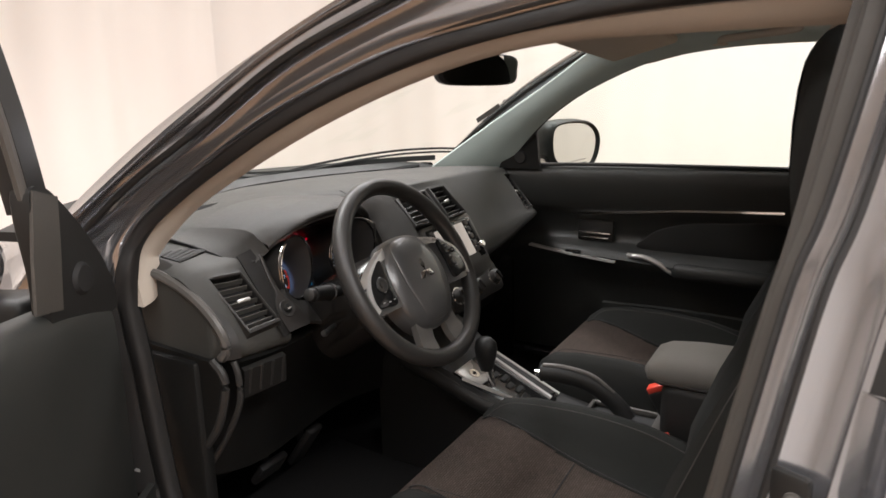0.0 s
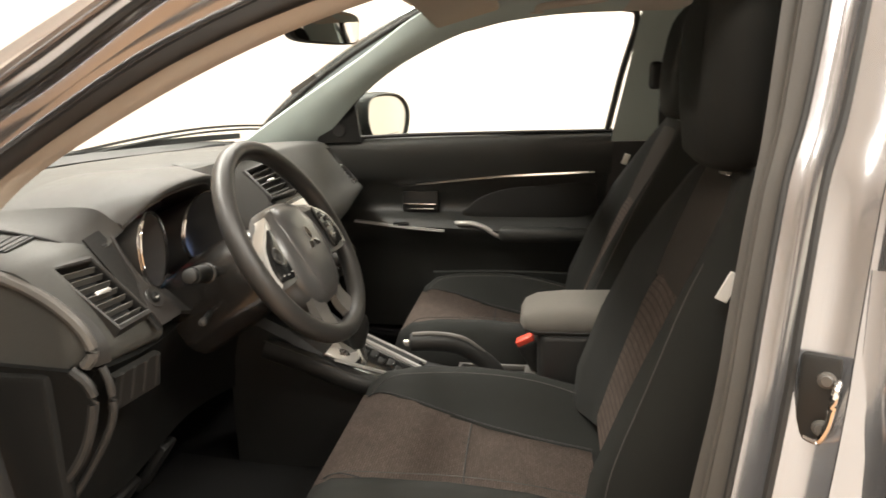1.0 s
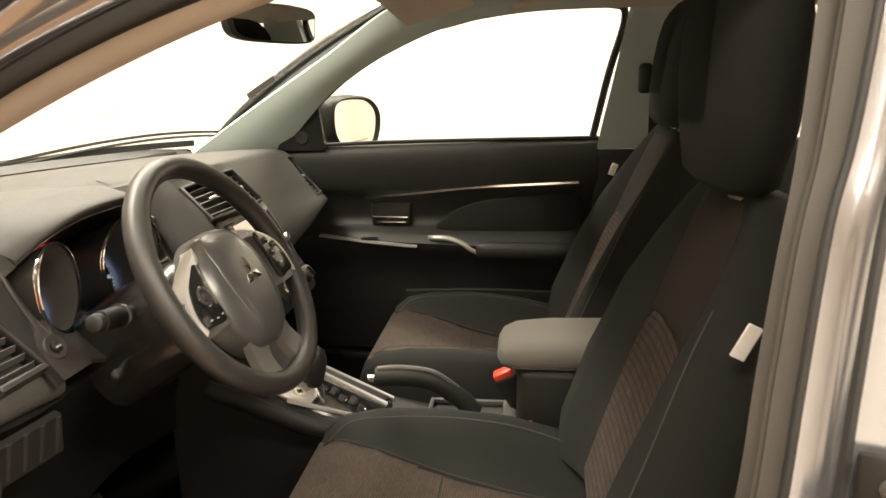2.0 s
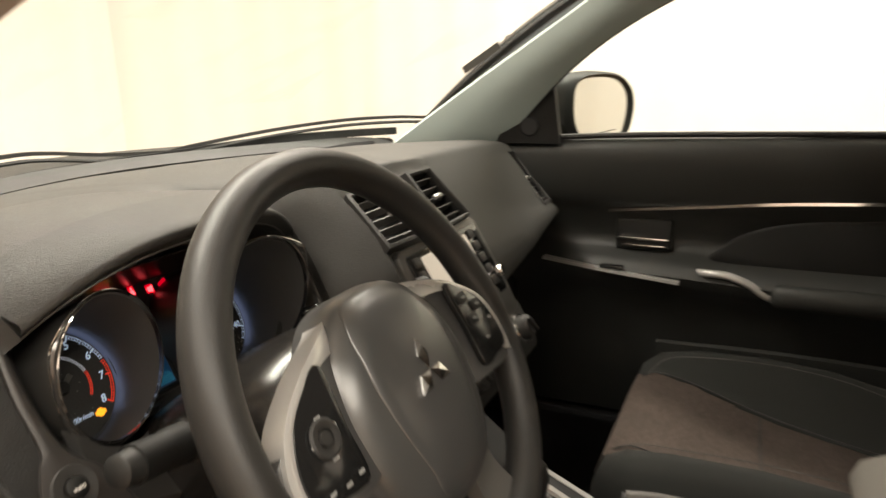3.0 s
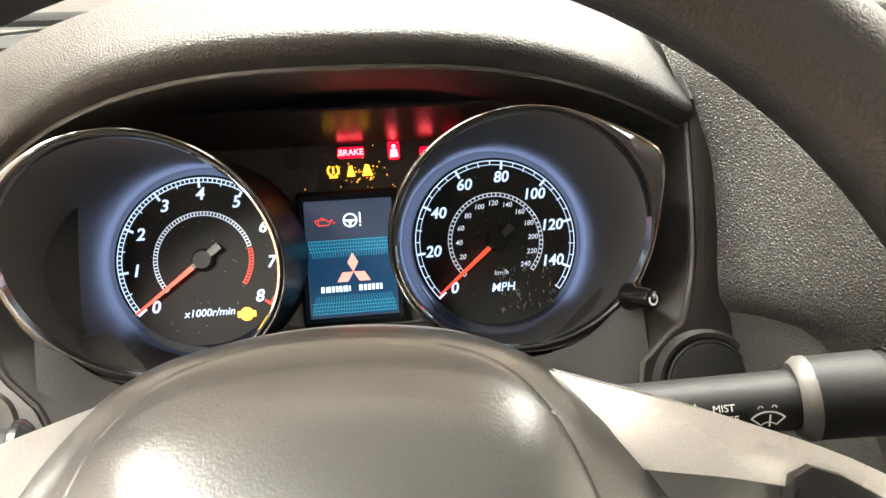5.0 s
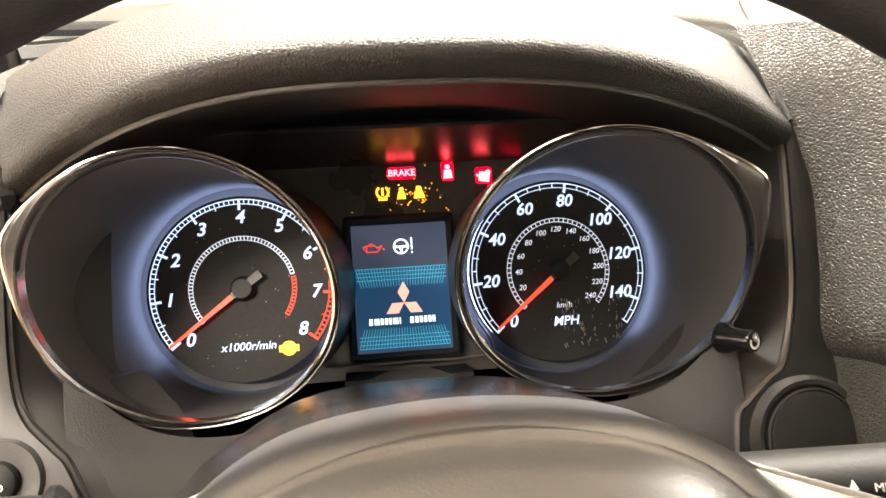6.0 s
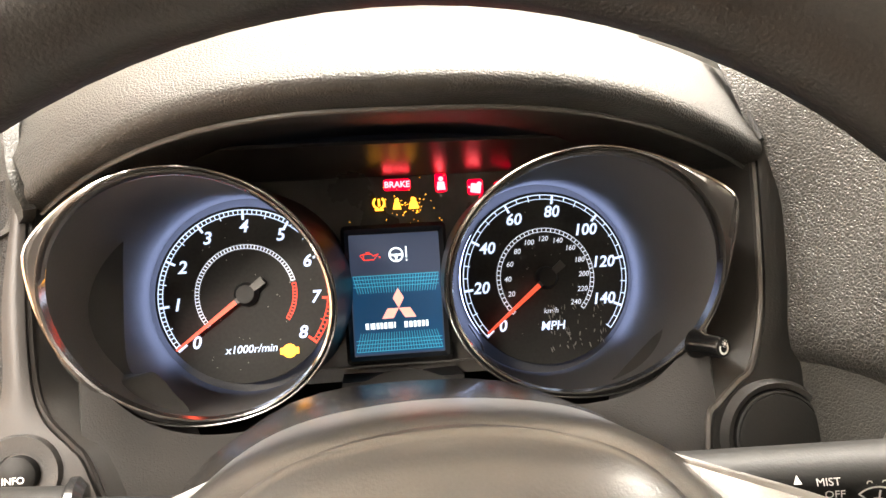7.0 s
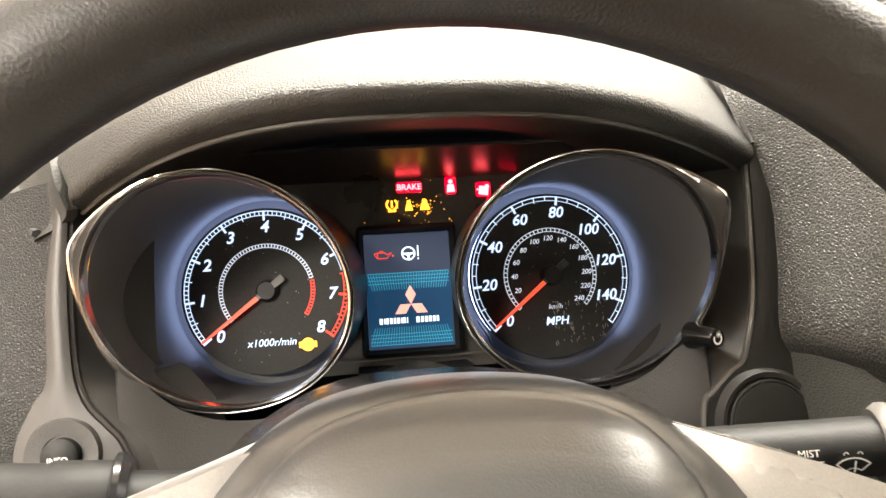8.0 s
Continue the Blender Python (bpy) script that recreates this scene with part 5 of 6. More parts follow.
rim_path = [Vector((RW * math.cos(a), RW * math.sin(a), 0)) for a in np.linspace(0, 2 * math.pi, 96, endpoint=False)]
part("rim", sweep(rim_path, circle(0.0165, 16, 0.0175), True), LEATHER, wheel, "black moulded rim")
HALF = [(0, 0.073, 0), (0.030, 0.070, 0), (0.049, 0.062, 0), (0.064, 0.048, 0), (0.080, 0.028, 0), (0.090, 0.0, 0), (0.091, -0.03, 0), (0.081, -0.07, 0), (0.054, -0.108, 0), (0.02, -0.120, 0)]
hub_out = curve(HALF + [(-x, y, z) for x, y, z in HALF[:0:-1]], 5, True)


def hub_ring(f, z, dy=0.0):
    return [(p.x * f, (p.y + 0.012) * f - 0.012 + dy, z) for p in hub_out]


part("airbag_cover", loft([hub_ring(1.0, -0.035), hub_ring(1.0, -0.008), hub_ring(0.97, 0.002), hub_ring(0.90, 0.010), hub_ring(0.74, 0.018), hub_ring(0.5, 0.0225), hub_ring(0.25, 0.0238), hub_ring(0.04, 0.024)]), HUB, wheel, "charcoal airbag cover", sharp=60)
HUB_F = [0.04, 0.25, 0.5, 0.74, 0.90, 0.97, 1.0]
HUB_Z = [0.024, 0.0238, 0.0225, 0.018, 0.010, 0.002, -0.008]
out_a = [math.atan2(p.y + 0.012, p.x) for p in hub_out]
out_r = [math.hypot(p.x, p.y + 0.012) for p in hub_out]
order = sorted(range(len(out_a)), key=lambda i: out_a[i])
OA, OR = [out_a[i] for i in order], [out_r[i] for i in order]


def hub_height(x, y):
    f = math.hypot(x, y + 0.012) / np.interp(math.atan2(y + 0.012, x), OA, OR, period=2 * math.pi)
    return float(np.interp(f, HUB_F, HUB_Z))


CEN = [(0, 0.0715, 0), (0.030, 0.067, 0), (0.046, 0.055, 0), (0.056, 0.030, 0), (0.060, 0.0, 0), (0.056, -0.035, 0), (0.046, -0.07, 0), (0.030, -0.104, 0)]
cen_out = curve(CEN + [(-x, y, z) for x, y, z in CEN[:0:-1]], 5, True)
cen_rings = []
for f, dz in ((1.0, -0.004), (1.0, 0.0002), (0.98, 0.0012), (0.8, 0.0014), (0.5, 0.0014), (0.2, 0.0014), (0.02, 0.0014)):
    cen_rings.append([(p.x * f, (p.y + 0.012) * f - 0.012, hub_height(p.x * f, (p.y + 0.012) * f - 0.012) + dz) for p in cen_out])
part("cover_centre", loft(cen_rings), HUB, wheel, "raised centre of the airbag cover", sharp=60)
part("wheel_boss", lathe([(0.05, -0.075), (0.066, -0.05), (0.07, -0.03), (0.0, -0.029)], 32, pose(0, -0.01, 0)), BLACK, wheel)
for k, a in ((90, 0), (210, 120), (330, 240)):
    em = bmesh.new()
    corners = [Vector((math.sin(radians(a)) * -r1 + math.cos(radians(a)) * r2, math.cos(radians(a)) * r1 + math.sin(radians(a)) * r2, 0)) for r1, r2 in ((0.0134, 0), (0, 0.0077), (-0.0134, 0), (0, -0.0077))]
    mid_e = Vector((0.0134 * math.cos(radians(k)), 0.0134 * math.sin(radians(k)) - 0.012, 0.0258))
    low = [em.verts.new(mid_e + c) for c in corners]
    brim = [em.verts.new(mid_e + c * 0.97 + Vector((0, 0, 0.0018))) for c in corners]
    ridge = [em.verts.new(mid_e + corners[0] * 0.42 + Vector((0, 0, 0.0046))), em.verts.new(mid_e + corners[2] * 0.42 + Vector((0, 0, 0.0046)))]
    for q in range(4):
        em.faces.new((low[q], low[(q + 1) % 4], brim[(q + 1) % 4], brim[q]))
    for q in ((brim[0], brim[1], ridge[0]), (brim[1], brim[2], ridge[1]), (brim[2], brim[3], ridge[1]), (brim[3], brim[0], ridge[0]), (ridge[0], brim[1], ridge[1]), (ridge[1], brim[3], ridge[0])):
        em.faces.new(q)
    bmesh.ops.recalc_face_normals(em, faces=em.faces[:])
    part("emblem", em, SILVER, wheel, "chrome emblem", smooth=False)
for sx in (-1, 1):
    up = [(sx * 0.046, 0.056, -0.018), (sx * 0.062, 0.052, -0.010), (sx * 0.085, 0.044, -0.004), (sx * 0.115, 0.031, -0.001), (sx * 0.145, 0.009, 0.0), (sx * 0.172, -0.014, -0.004)]
    lo = [(sx * 0.060, -0.050, -0.014), (sx * 0.072, -0.053, -0.008), (sx * 0.088, -0.055, -0.003), (sx * 0.11, -0.056, 0.0), (sx * 0.145, -0.056, 0.0), (sx * 0.168, -0.052, -0.004)]
    part("spoke", strip(curve(up, 5), curve(lo, 5), 0.022, 4, bulge=0.0, direction=(0, 0, 1)), HUB, wheel, "charcoal side spoke")
    band_o = [(sx * 0.050, 0.060, -0.016), (sx * 0.064, 0.0555, -0.008), (sx * 0.088, 0.0475, -0.001), (sx * 0.117, 0.0345, 0.002), (sx * 0.148, 0.012, 0.003), (sx * 0.1625, -0.018, 0.002), (sx * 0.160, -0.052, 0.002)]
    band_i = [(sx * 0.052, 0.040, -0.016), (sx * 0.068, 0.0375, -0.007), (sx * 0.090, 0.0345, 0.0), (sx * 0.117, 0.0265, 0.003), (sx * 0.1415, 0.008, 0.003), (sx * 0.153, -0.02, 0.002), (sx * 0.150, -0.047, 0.002)]
    part("spoke_trim", strip(curve(band_o, 5), curve(band_i, 5), 0.022, 3, bulge=0.001, direction=(0, 0, 1)), SPOKE, wheel, "satin silver band along the spoke")
    pad_ = [(sx * 0.096, 0.036), (sx * 0.120, 0.027), (sx * 0.143, 0.008), (sx * 0.154, -0.02), (sx * 0.151, -0.042), (sx * 0.128, -0.046), (sx * 0.100, -0.046), (sx * 0.098, -0.01)]
    ps = part("switch_pad", plate([(p.x, p.y) for p in curve([(x, y, 0) for x, y in pad_], 4, True)], 0.005, 0.0012, m=pose(0, 0, 0.0105)), GLOSS, wheel, "gloss black switch pad")
    if sx < 0:
        part("switch", lathe([(0.006, 0.0), (0.013, 0.001), (0.014, 0.003), (0.012, 0.004), (0.007, 0.003)], 24, pose(-0.124, -0.006, 0.0155), cap=False), PLASTIC, ps, "round rocker ring")
        part("switch", lathe([(0, 0.004), (0.005, 0.004), (0.006, 0)], 16, pose(-0.124, -0.006, 0.0155)), PLASTIC, ps)
        marks = ((-0.113, -0.002), (-0.136, -0.006), (-0.123, 0.008), (-0.124, -0.020), (-0.109, -0.038), (-0.124, -0.039), (-0.140, -0.037))
    else:
        marks = ((0.112, 0.018), (0.130, 0.006), (0.114, -0.004), (0.140, -0.012), (0.120, -0.026))
        for x, y in marks[:3]:
            part("switch", plate(rrect(0.015, 0.011, 0.003), 0.002, 0.0006, m=pose(x, y, 0.0160)), BLACK, ps)
    for x, y in marks:
        part("symbol", plate(rrect(0.006, 0.002, 0.0005), 0.0004, m=pose(x, y, 0.0182)), SYMB, ps)
    a = [(sx * 0.022, -0.105, -0.004), (sx * 0.026, -0.135, -0.010), (sx * 0.030, -0.172, -0.004)]
    b = [(sx * 0.062, -0.080, -0.004), (sx * 0.066, -0.118, -0.010), (sx * 0.078, -0.158, -0.004)]
    part("spoke", strip(curve(a, 6), curve(b, 6), 0.014, 3, bulge=0.0, direction=(0, 0, 1)), TRIM, wheel, "satin grey lower spoke")
# column cover
column = thing("steering_column", "charcoal steering column cover with two stalks", "steering column", m=WM)
SHROUD = material("dark_column_plastic", (0.013, 0.012, 0.011), 0.2, grain=0.06, scale=1200)
cr = []
for z, wd, top, bot in ((-0.035, 0.064, 0.040, -0.07), (-0.05, 0.080, 0.054, -0.08), (-0.075, 0.090, 0.062, -0.085), (-0.11, 0.094, 0.066, -0.09), (-0.17, 0.092, 0.066, -0.095), (-0.24, 0.085, 0.058, -0.10)):
    ring = []
    for t_ in np.linspace(0, 2 * math.pi, 40, endpoint=False):
        c_, s_ = math.cos(t_), math.sin(t_)
        ring.append((wd * math.copysign(abs(c_) ** 0.7, c_), (top + bot) / 2 + (top - bot) / 2 * math.copysign(abs(s_) ** 0.7, s_), z))
    cr.append(ring)
part("shroud", loft(cr), SHROUD, column, "charcoal column shroud")
WI = WM.inverted()
for sx, lab, base, tip in ((-1, "black light stalk", (-0.05, 0.150, 0.957), (-0.192, 0.131, 0.987)), (1, "black wiper stalk", (0.05, 0.135, 0.974), (0.194, 0.097, 1.002))):
    base, tip = WI @ Vector(base), WI @ Vector(tip)
    col = 0.50 if sx < 0 else 0.72
    st = part("stalk", sweep([base, base.lerp(tip, 0.35), base.lerp(tip, col)], circle(0.0105, 16, 0.012)), KNEE, column, lab)
    part("collar", sweep([base.lerp(tip, col - 0.02), base.lerp(tip, col), base.lerp(tip, col + 0.015), base.lerp(tip, col + 0.022)], circle(0.0175 if sx < 0 else 0.0148, 24), widths=[0.85, 1, 1, 0.9]), GLOSS if sx < 0 else TRIM, st, "glossy collar ring" if sx < 0 else "pale marking ring")
    part("end_switch", sweep([base.lerp(tip, col + 0.015), base.lerp(tip, col + 0.16), base.lerp(tip, col + 0.17), base.lerp(tip, 0.90)], circle(0.0145, 20), widths=[1, 1, 0.93, 0.97]), KNEE, st)
    part("end_cap", sweep([base.lerp(tip, 0.90), base.lerp(tip, 0.91), base.lerp(tip, 0.985), base.lerp(tip, 1.0)], circle(0.0118 if sx < 0 else 0.0145, 20), widths=[1.05, 1, 0.95, 0.7]), BLACK if sx < 0 else KNEE, st)
wt = thing("stalk_marking", "white wiper markings printed on the stalk", "marking")
base, tip = Vector((0.05, 0.135, 0.974)), Vector((0.194, 0.097, 1.002))
ax_ = (tip - base).normalized()
eye_ = Vector((-0.02, -0.06, 1.14))
mid_ = base.lerp(tip, 0.42)
out_ = (eye_ - mid_)
out_ = (out_ - ax_ * out_.dot(ax_)).normalized()
upv = out_.cross(ax_)


def stalk_word(tx, f, k, size):
    rad = radians(k)
    o_ = out_ * math.cos(rad) + upv * math.sin(rad)
    u_ = o_.cross(ax_)
    mm = Matrix((ax_, u_, o_)).transposed().to_4x4()
    mm.translation = base.lerp(tip, f) + o_ * (0.0121 if f < 0.6 else 0.0141)
    words("lettering", tx, size, WHITE, wt, mm)


for tx, f, k in (("MIST", 0.535, -7), ("OFF", 0.545, -26), ("INT", 0.555, -45), ("LO PULL", 0.575, -64)):
    stalk_word(tx, f, k, 0.0035)
for tx, f, k in (("INT", 0.79, 8), ("TIME", 0.79, -12), ("FAST", 0.79, -50), ("INT", 0.91, -10), ("OFF", 0.91, -48)):
    stalk_word(tx, f, k, 0.0034)
# wiper symbol: a fan-shaped screen with a blade, and a pointer beside the words
o_ = out_ * math.cos(radians(-30)) + upv * math.sin(radians(-30))
sm_ = Matrix((ax_, o_.cross(ax_), o_)).transposed().to_4x4()
sm_.translation = base.lerp(tip, 0.625) + o_ * 0.0124
fan = joined("symbol", [arc_band(0, -0.004, 0.0068, 0.0074, 40, 140, 0, 14), arc_band(0, -0.004, 0.0030, 0.0034, 40, 140, 0, 10), tick(0, -0.004, 0.0032, 0.0072, 42, 0.0005, 0), tick(0, -0.004, 0.0032, 0.0072, 138, 0.0005, 0), tick(0, -0.004, 0.0016, 0.0060, 82, 0.0006, 0), arc_band(-0.0022, 0.0046, 0.0005, 0.0009, 0, 200, 0, 8), arc_band(0.0022, 0.0046, 0.0005, 0.0009, -20, 180, 0, 8)], WHITE, wt)
fan.data.transform(sm_)
o_ = out_ * math.cos(radians(0)) + upv * math.sin(radians(0))
sm_ = Matrix((ax_, o_.cross(ax_), o_)).transposed().to_4x4()
sm_.translation = base.lerp(tip, 0.475) + o_ * 0.0124
tri_ = bmesh.new()
tri_.faces.new([tri_.verts.new(p) for p in ((-0.0013, -0.0016, 0), (0.0013, -0.0016, 0), (0.0, 0.0012, 0))])
part("symbol", tri_, WHITE, wt, smooth=False).data.transform(sm_)
tl_ = thing("tilt_lever", "black steering column tilt lever", "lever")
part("arm", tube([(-0.07, 0.16, 0.895), (-0.115, 0.15, 0.895), (-0.132, 0.147, 0.893)], 0.005, 8), BLACK, tl_)
part("tip", lathe([(0, 0.008), (0.006, 0.006), (0.007, 0), (0.005, -0.006)], 14, pose(-0.133, 0.147, 0.893, 0, -90, 0)), PLASTIC, tl_)

# ---- passenger door ----
pdoor = thing("passenger_door", "closed passenger door with black trim, chrome strip and grab handle", "car door")


def door_ring(y, pts):
    line = curve([(x, y, z) for x, z in pts], 4)
    return line + [Vector((1.16, y, 0.42)), Vector((1.16, y, 1.06))]


DOOR_P = [
    (0.36, [(1.06, 1.075), (1.005, 1.07), (0.995, 1.04), (1.005, 0.97), (1.045, 0.93), (1.05, 0.86), (1.02, 0.80), (1.05, 0.70), (1.06, 0.45)]),
    (0.20, [(1.06, 1.085), (1.003, 1.08), (0.99, 1.04), (1.005, 0.965), (1.03, 0.93), (1.05, 0.86), (0.99, 0.815), (1.05, 0.70), (1.06, 0.45)]),
    (-0.05, [(1.06, 1.093), (1.003, 1.087), (0.99, 1.045), (1.01, 0.965), (1.032, 0.93), (1.052, 0.86), (0.985, 0.81), (1.05, 0.70), (1.06, 0.45)]),
    (-0.30, [(1.06, 1.098), (1.003, 1.093), (0.99, 1.05), (1.01, 0.97), (1.032, 0.93), (1.052, 0.86), (0.975, 0.80), (1.04, 0.70), (1.06, 0.45)]),
    (-0.60, [(1.06, 1.105), (1.003, 1.10), (0.99, 1.06), (1.01, 0.98), (1.03, 0.94), (1.05, 0.86), (0.975, 0.80), (1.04, 0.70), (1.06, 0.45)]),
]
part("door_panel", loft([door_ring(y, p) for y, p in DOOR_P]), DOORP, pdoor, "black moulded door panel", sharp=50)
part("chrome_strip", sweep(curve([(1.014, 0.066, 0.937), (1.014, -0.125, 0.954), (1.010, -0.288, 0.97), (1.005, -0.551, 0.984)], 6), [(-0.003, -0.003), (0.003, -0.003), (0.003, 0.003), (-0.003, 0.003)]), CHROME, pdoor, "thin chrome strip")
CO = [(p.x, p.y) for p in curve([(-0.147, 0.845, 0), (-0.165, 0.868, 0), (-0.206, 0.90, 0), (-0.288, 0.926, 0), (-0.416, 0.938, 0), (-0.545, 0.946, 0), (-0.56, 0.905, 0), (-0.55, 0.85, 0), (-0.40, 0.832, 0), (-0.25, 0.83, 0)], 5, True)]
SIDE = Matrix(((0, 0, -1, 1.036), (1, 0, 0, 0), (0, 1, 0, 0), (0, 0, 0, 1)))
part("cloth_panel", plate(CO, 0.014, 0.004, 2, m=SIDE), CLOTH, pdoor, "black cloth door insert")
part("panel_groove", tube([SIDE @ Vector((p[0], p[1], 0.010)) for p in CO], 0.0025, 6, True), DARK, pdoor)
lb = part("latch_bezel", rbox(0.02, 0.118, 0.068, 0.006, 2, pose(1.042, -0.007, 0.884)), BLACK, pdoor, "black release handle bezel")
part("release_handle", rbox(0.010, 0.105, 0.006, 0.002, 2, pose(1.029, -0.006, 0.876)), CHROME, lb, "chrome release handle")
part("release_handle", rbox(0.010, 0.088, 0.004, 0.0015, 2, pose(1.030, -0.008, 0.861)), CHROME, lb)
part("arm_strip", sweep(curve([(0.99, 0.20, 0.828), (0.985, 0.05, 0.812), (0.983, -0.09, 0.800)], 5), [(-0.012, -0.003), (0.012, -0.003), (0.012, 0.003), (-0.012, 0.003)]), SPOKE, pdoor, "satin silver arm strip")
part("pull_handle", tube(curve([(1.01, -0.118, 0.818), (0.985, -0.14, 0.824), (0.98, -0.18, 0.824), (0.98, -0.221, 0.81), (0.984, -0.25, 0.79), (0.99, -0.275, 0.779)], 6), 0.008, 10), SPOKE, pdoor, "grey pull handle with a chrome tip")
part("armrest", rbox(0.07, 0.32, 0.05, 0.02, 3, pose(1.0, -0.42, 0.79)), DOORP, pdoor, "black armrest")
part("door_pocket", strip(curve([(1.0, -0.05, 0.66), (0.99, -0.3, 0.67), (1.0, -0.55, 0.66)], 4), curve([(1.02, -0.05, 0.52), (1.01, -0.3, 0.52), (1.02, -0.55, 0.52)], 4), 0.015, 2), DOORP, pdoor)
part("window_switch", rbox(0.03, 0.05, 0.008, 0.003, 2, pose(0.992, 0.05, 0.82)), GLOSS, pdoor)
part("belt_seal", sweep(curve([(1.012, 0.31, 1.082), (1.012, 0.0, 1.098), (1.012, -0.6, 1.107)], 5), circle(0.006, 8)), RUBBER, pdoor)
gl_pts = curve(WIN_R, 4)
wg = strip([(p.x + 0.03, p.y, p.z) for p in gl_pts], [(1.04, p.y, 1.06) for p in gl_pts], 0.004, 4)
o = part("window_pane", wg, GLASS, pdoor, "clear side window")
o.visible_shadow = False
part("window_frame", tube([(p.x + 0.012, p.y, p.z + 0.008) for p in curve(WIN_R + [(0.90, -0.645, 1.41), (0.945, -0.615, 1.27), (1.005, -0.585, 1.10)], 5)], 0.010, 8), RUBBER, pdoor, "black window seal")
part("sail_panel", plate([(0.0, 0.0), (0.145, 0.0), (0.11, 0.065), (0.06, 0.125), (0.02, 0.145), (0.012, 0.10)], 0.02, 0.004, m=Matrix(((0, 0, 1, 0.985), (1, 0, 0, 0.168), (0, 1, 0, 1.078), (0, 0, 0, 1)))), KNEE, pdoor, "black triangular sail panel")
part("tweeter", lathe([(0, 0.005), (0.018, 0.005), (0.022, 0.0), (0.022, -0.01)], 24, pose(0.985, 0.235, 1.115, 0, -90, 0)), DARK, pdoor, "round speaker grille")

mirror = thing("door_mirror", "dark door mirror with warning lettering on the glass", "wing mirror")
# grey body paint, tinted warm for the tan floor mirrored in it
WARM_PAINT = material("mirror_housing_paint", (0.30, 0.27, 0.25), 0.2, metal=0.85, coat=1.0, vary=0.05)
MM = Matrix.Translation((1.214, 0.137, 1.132)) @ Euler((radians(90), 0, radians(-26))).to_matrix().to_4x4()
out = [(p.x, p.y) for p in curve([(-0.115, 0.03, 0), (-0.10, 0.075, 0), (-0.04, 0.088, 0), (0.05, 0.082, 0), (0.10, 0.05, 0), (0.11, 0.0, 0), (0.085, -0.06, 0), (0.02, -0.088, 0), (-0.06, -0.07, 0), (-0.105, -0.03, 0)], 5, True)]
rings = [[(p[0] * f, p[1] * f, z) for p in out] for f, z in ((0.90, 0.004), (0.925, 0.014), (0.99, 0.020), (1.05, 0.012), (1.08, -0.02), (1.06, -0.05), (0.85, -0.085), (0.4, -0.10))]
part("housing", loft(rings), BLACK, mirror, "glossy dark mirror housing")
part("mirror_glass", plate([(p[0] * 0.915, p[1] * 0.915) for p in out], 0.002, m=pose(0, 0, 0.007)), MIRROR, mirror, "mirror glass")
part("mirror_arm", rbox(0.12, 0.06, 0.05, 0.015, 3, pose(-0.15, -0.05, -0.03)), WARM_PAINT, mirror, "grey mirror foot with the floor's reflection tinted in")
for i in range(2):
    part("lettering_bar", plate([(-0.02, -0.050 - 0.012 * i), (0.055, -0.044 - 0.012 * i), (0.055, -0.0422 - 0.012 * i), (-0.02, -0.0482 - 0.012 * i)], 0.0004, z0=0.0092), PLASTIC, mirror, smooth=False)
mirror.matrix_world = MM

# ---- open driver door ----
ddoor = thing("driver_door", "open driver door with black inner panel and window frame", "car door", m=pose(-0.411, 0.364, 0, 0, 0, -62))
dd = []
for y, pts in ((-0.034, [(-0.03, 1.028), (0.0, 1.02), (0.014, 0.985), (0.016, 0.87), (0.012, 0.6), (0.01, 0.42)]), (-0.16, [(-0.03, 1.044), (0.004, 1.038), (0.022, 1.0), (0.030, 0.9), (0.028, 0.6), (0.02, 0.42)]), (-0.32, [(-0.03, 1.056), (0.006, 1.052), (0.028, 1.01), (0.040, 0.90), (0.035, 0.6), (0.02, 0.42)]), (-0.6, [(-0.03, 1.068), (0.01, 1.064), (0.034, 1.02), (0.045, 0.90), (0.035, 0.6), (0.02, 0.42)]), (-1.0, [(-0.03, 1.08), (0.01, 1.075), (0.03, 1.03), (0.045, 0.90), (0.035, 0.6), (0.02, 0.42)])):
    dd.append(curve([(x, y, z) for x, z in pts], 4) + [Vector((-0.11, y, 0.42)), Vector((-0.11, y, 1.0))])
part("door_panel", loft(dd), DOORP, ddoor, "black moulded inner panel")
part("door_edge", rbox(0.10, 0.02, 0.56, 0.008, 2, pose(-0.06, -0.026, 0.70)), BLACK, ddoor, "dark door edge")
part("door_pocket", strip(curve([(0.055, -0.06, 0.70), (0.065, -0.3, 0.70), (0.06, -0.6, 0.70)], 4), curve([(0.045, -0.06, 0.56), (0.055, -0.3, 0.55), (0.05, -0.6, 0.55)], 4), 0.012, 2), DOORP, ddoor, "black door pocket")
DM = Matrix(((0, 0, -1, 0.0), (-1, 0, 0, 0.0), (0, 1, 0, 0.0), (0, 0, 0, 1)))
part("sail_panel", plate([(p.x, p.y) for p in curve([(0.012, 1.012, 0), (0.022, 1.055, 0), (0.050, 1.105, 0), (0.090, 1.155, 0), (0.135, 1.200, 0), (0.165, 1.222, 0), (0.195, 1.222, 0), (0.200, 1.18, 0), (0.190, 1.10, 0), (0.184, 1.0, 0), (0.10, 0.995, 0), (0.03, 0.998, 0)], 4, True)], 0.03, 0.006, 3, m=Matrix.Translation((0.012, 0, 0)) @ DM), BLACK, ddoor, "black triangular sail panel")
part("window_channel", plate([(0.166, 1.045), (0.226, 1.055), (0.215, 1.13), (0.194, 1.222), (0.140, 1.205), (0.152, 1.12)], 0.006, 0.002, 2, m=Matrix.Translation((0.015, 0, 0)) @ DM), BSEAL, ddoor, "grey-brown window channel cover")
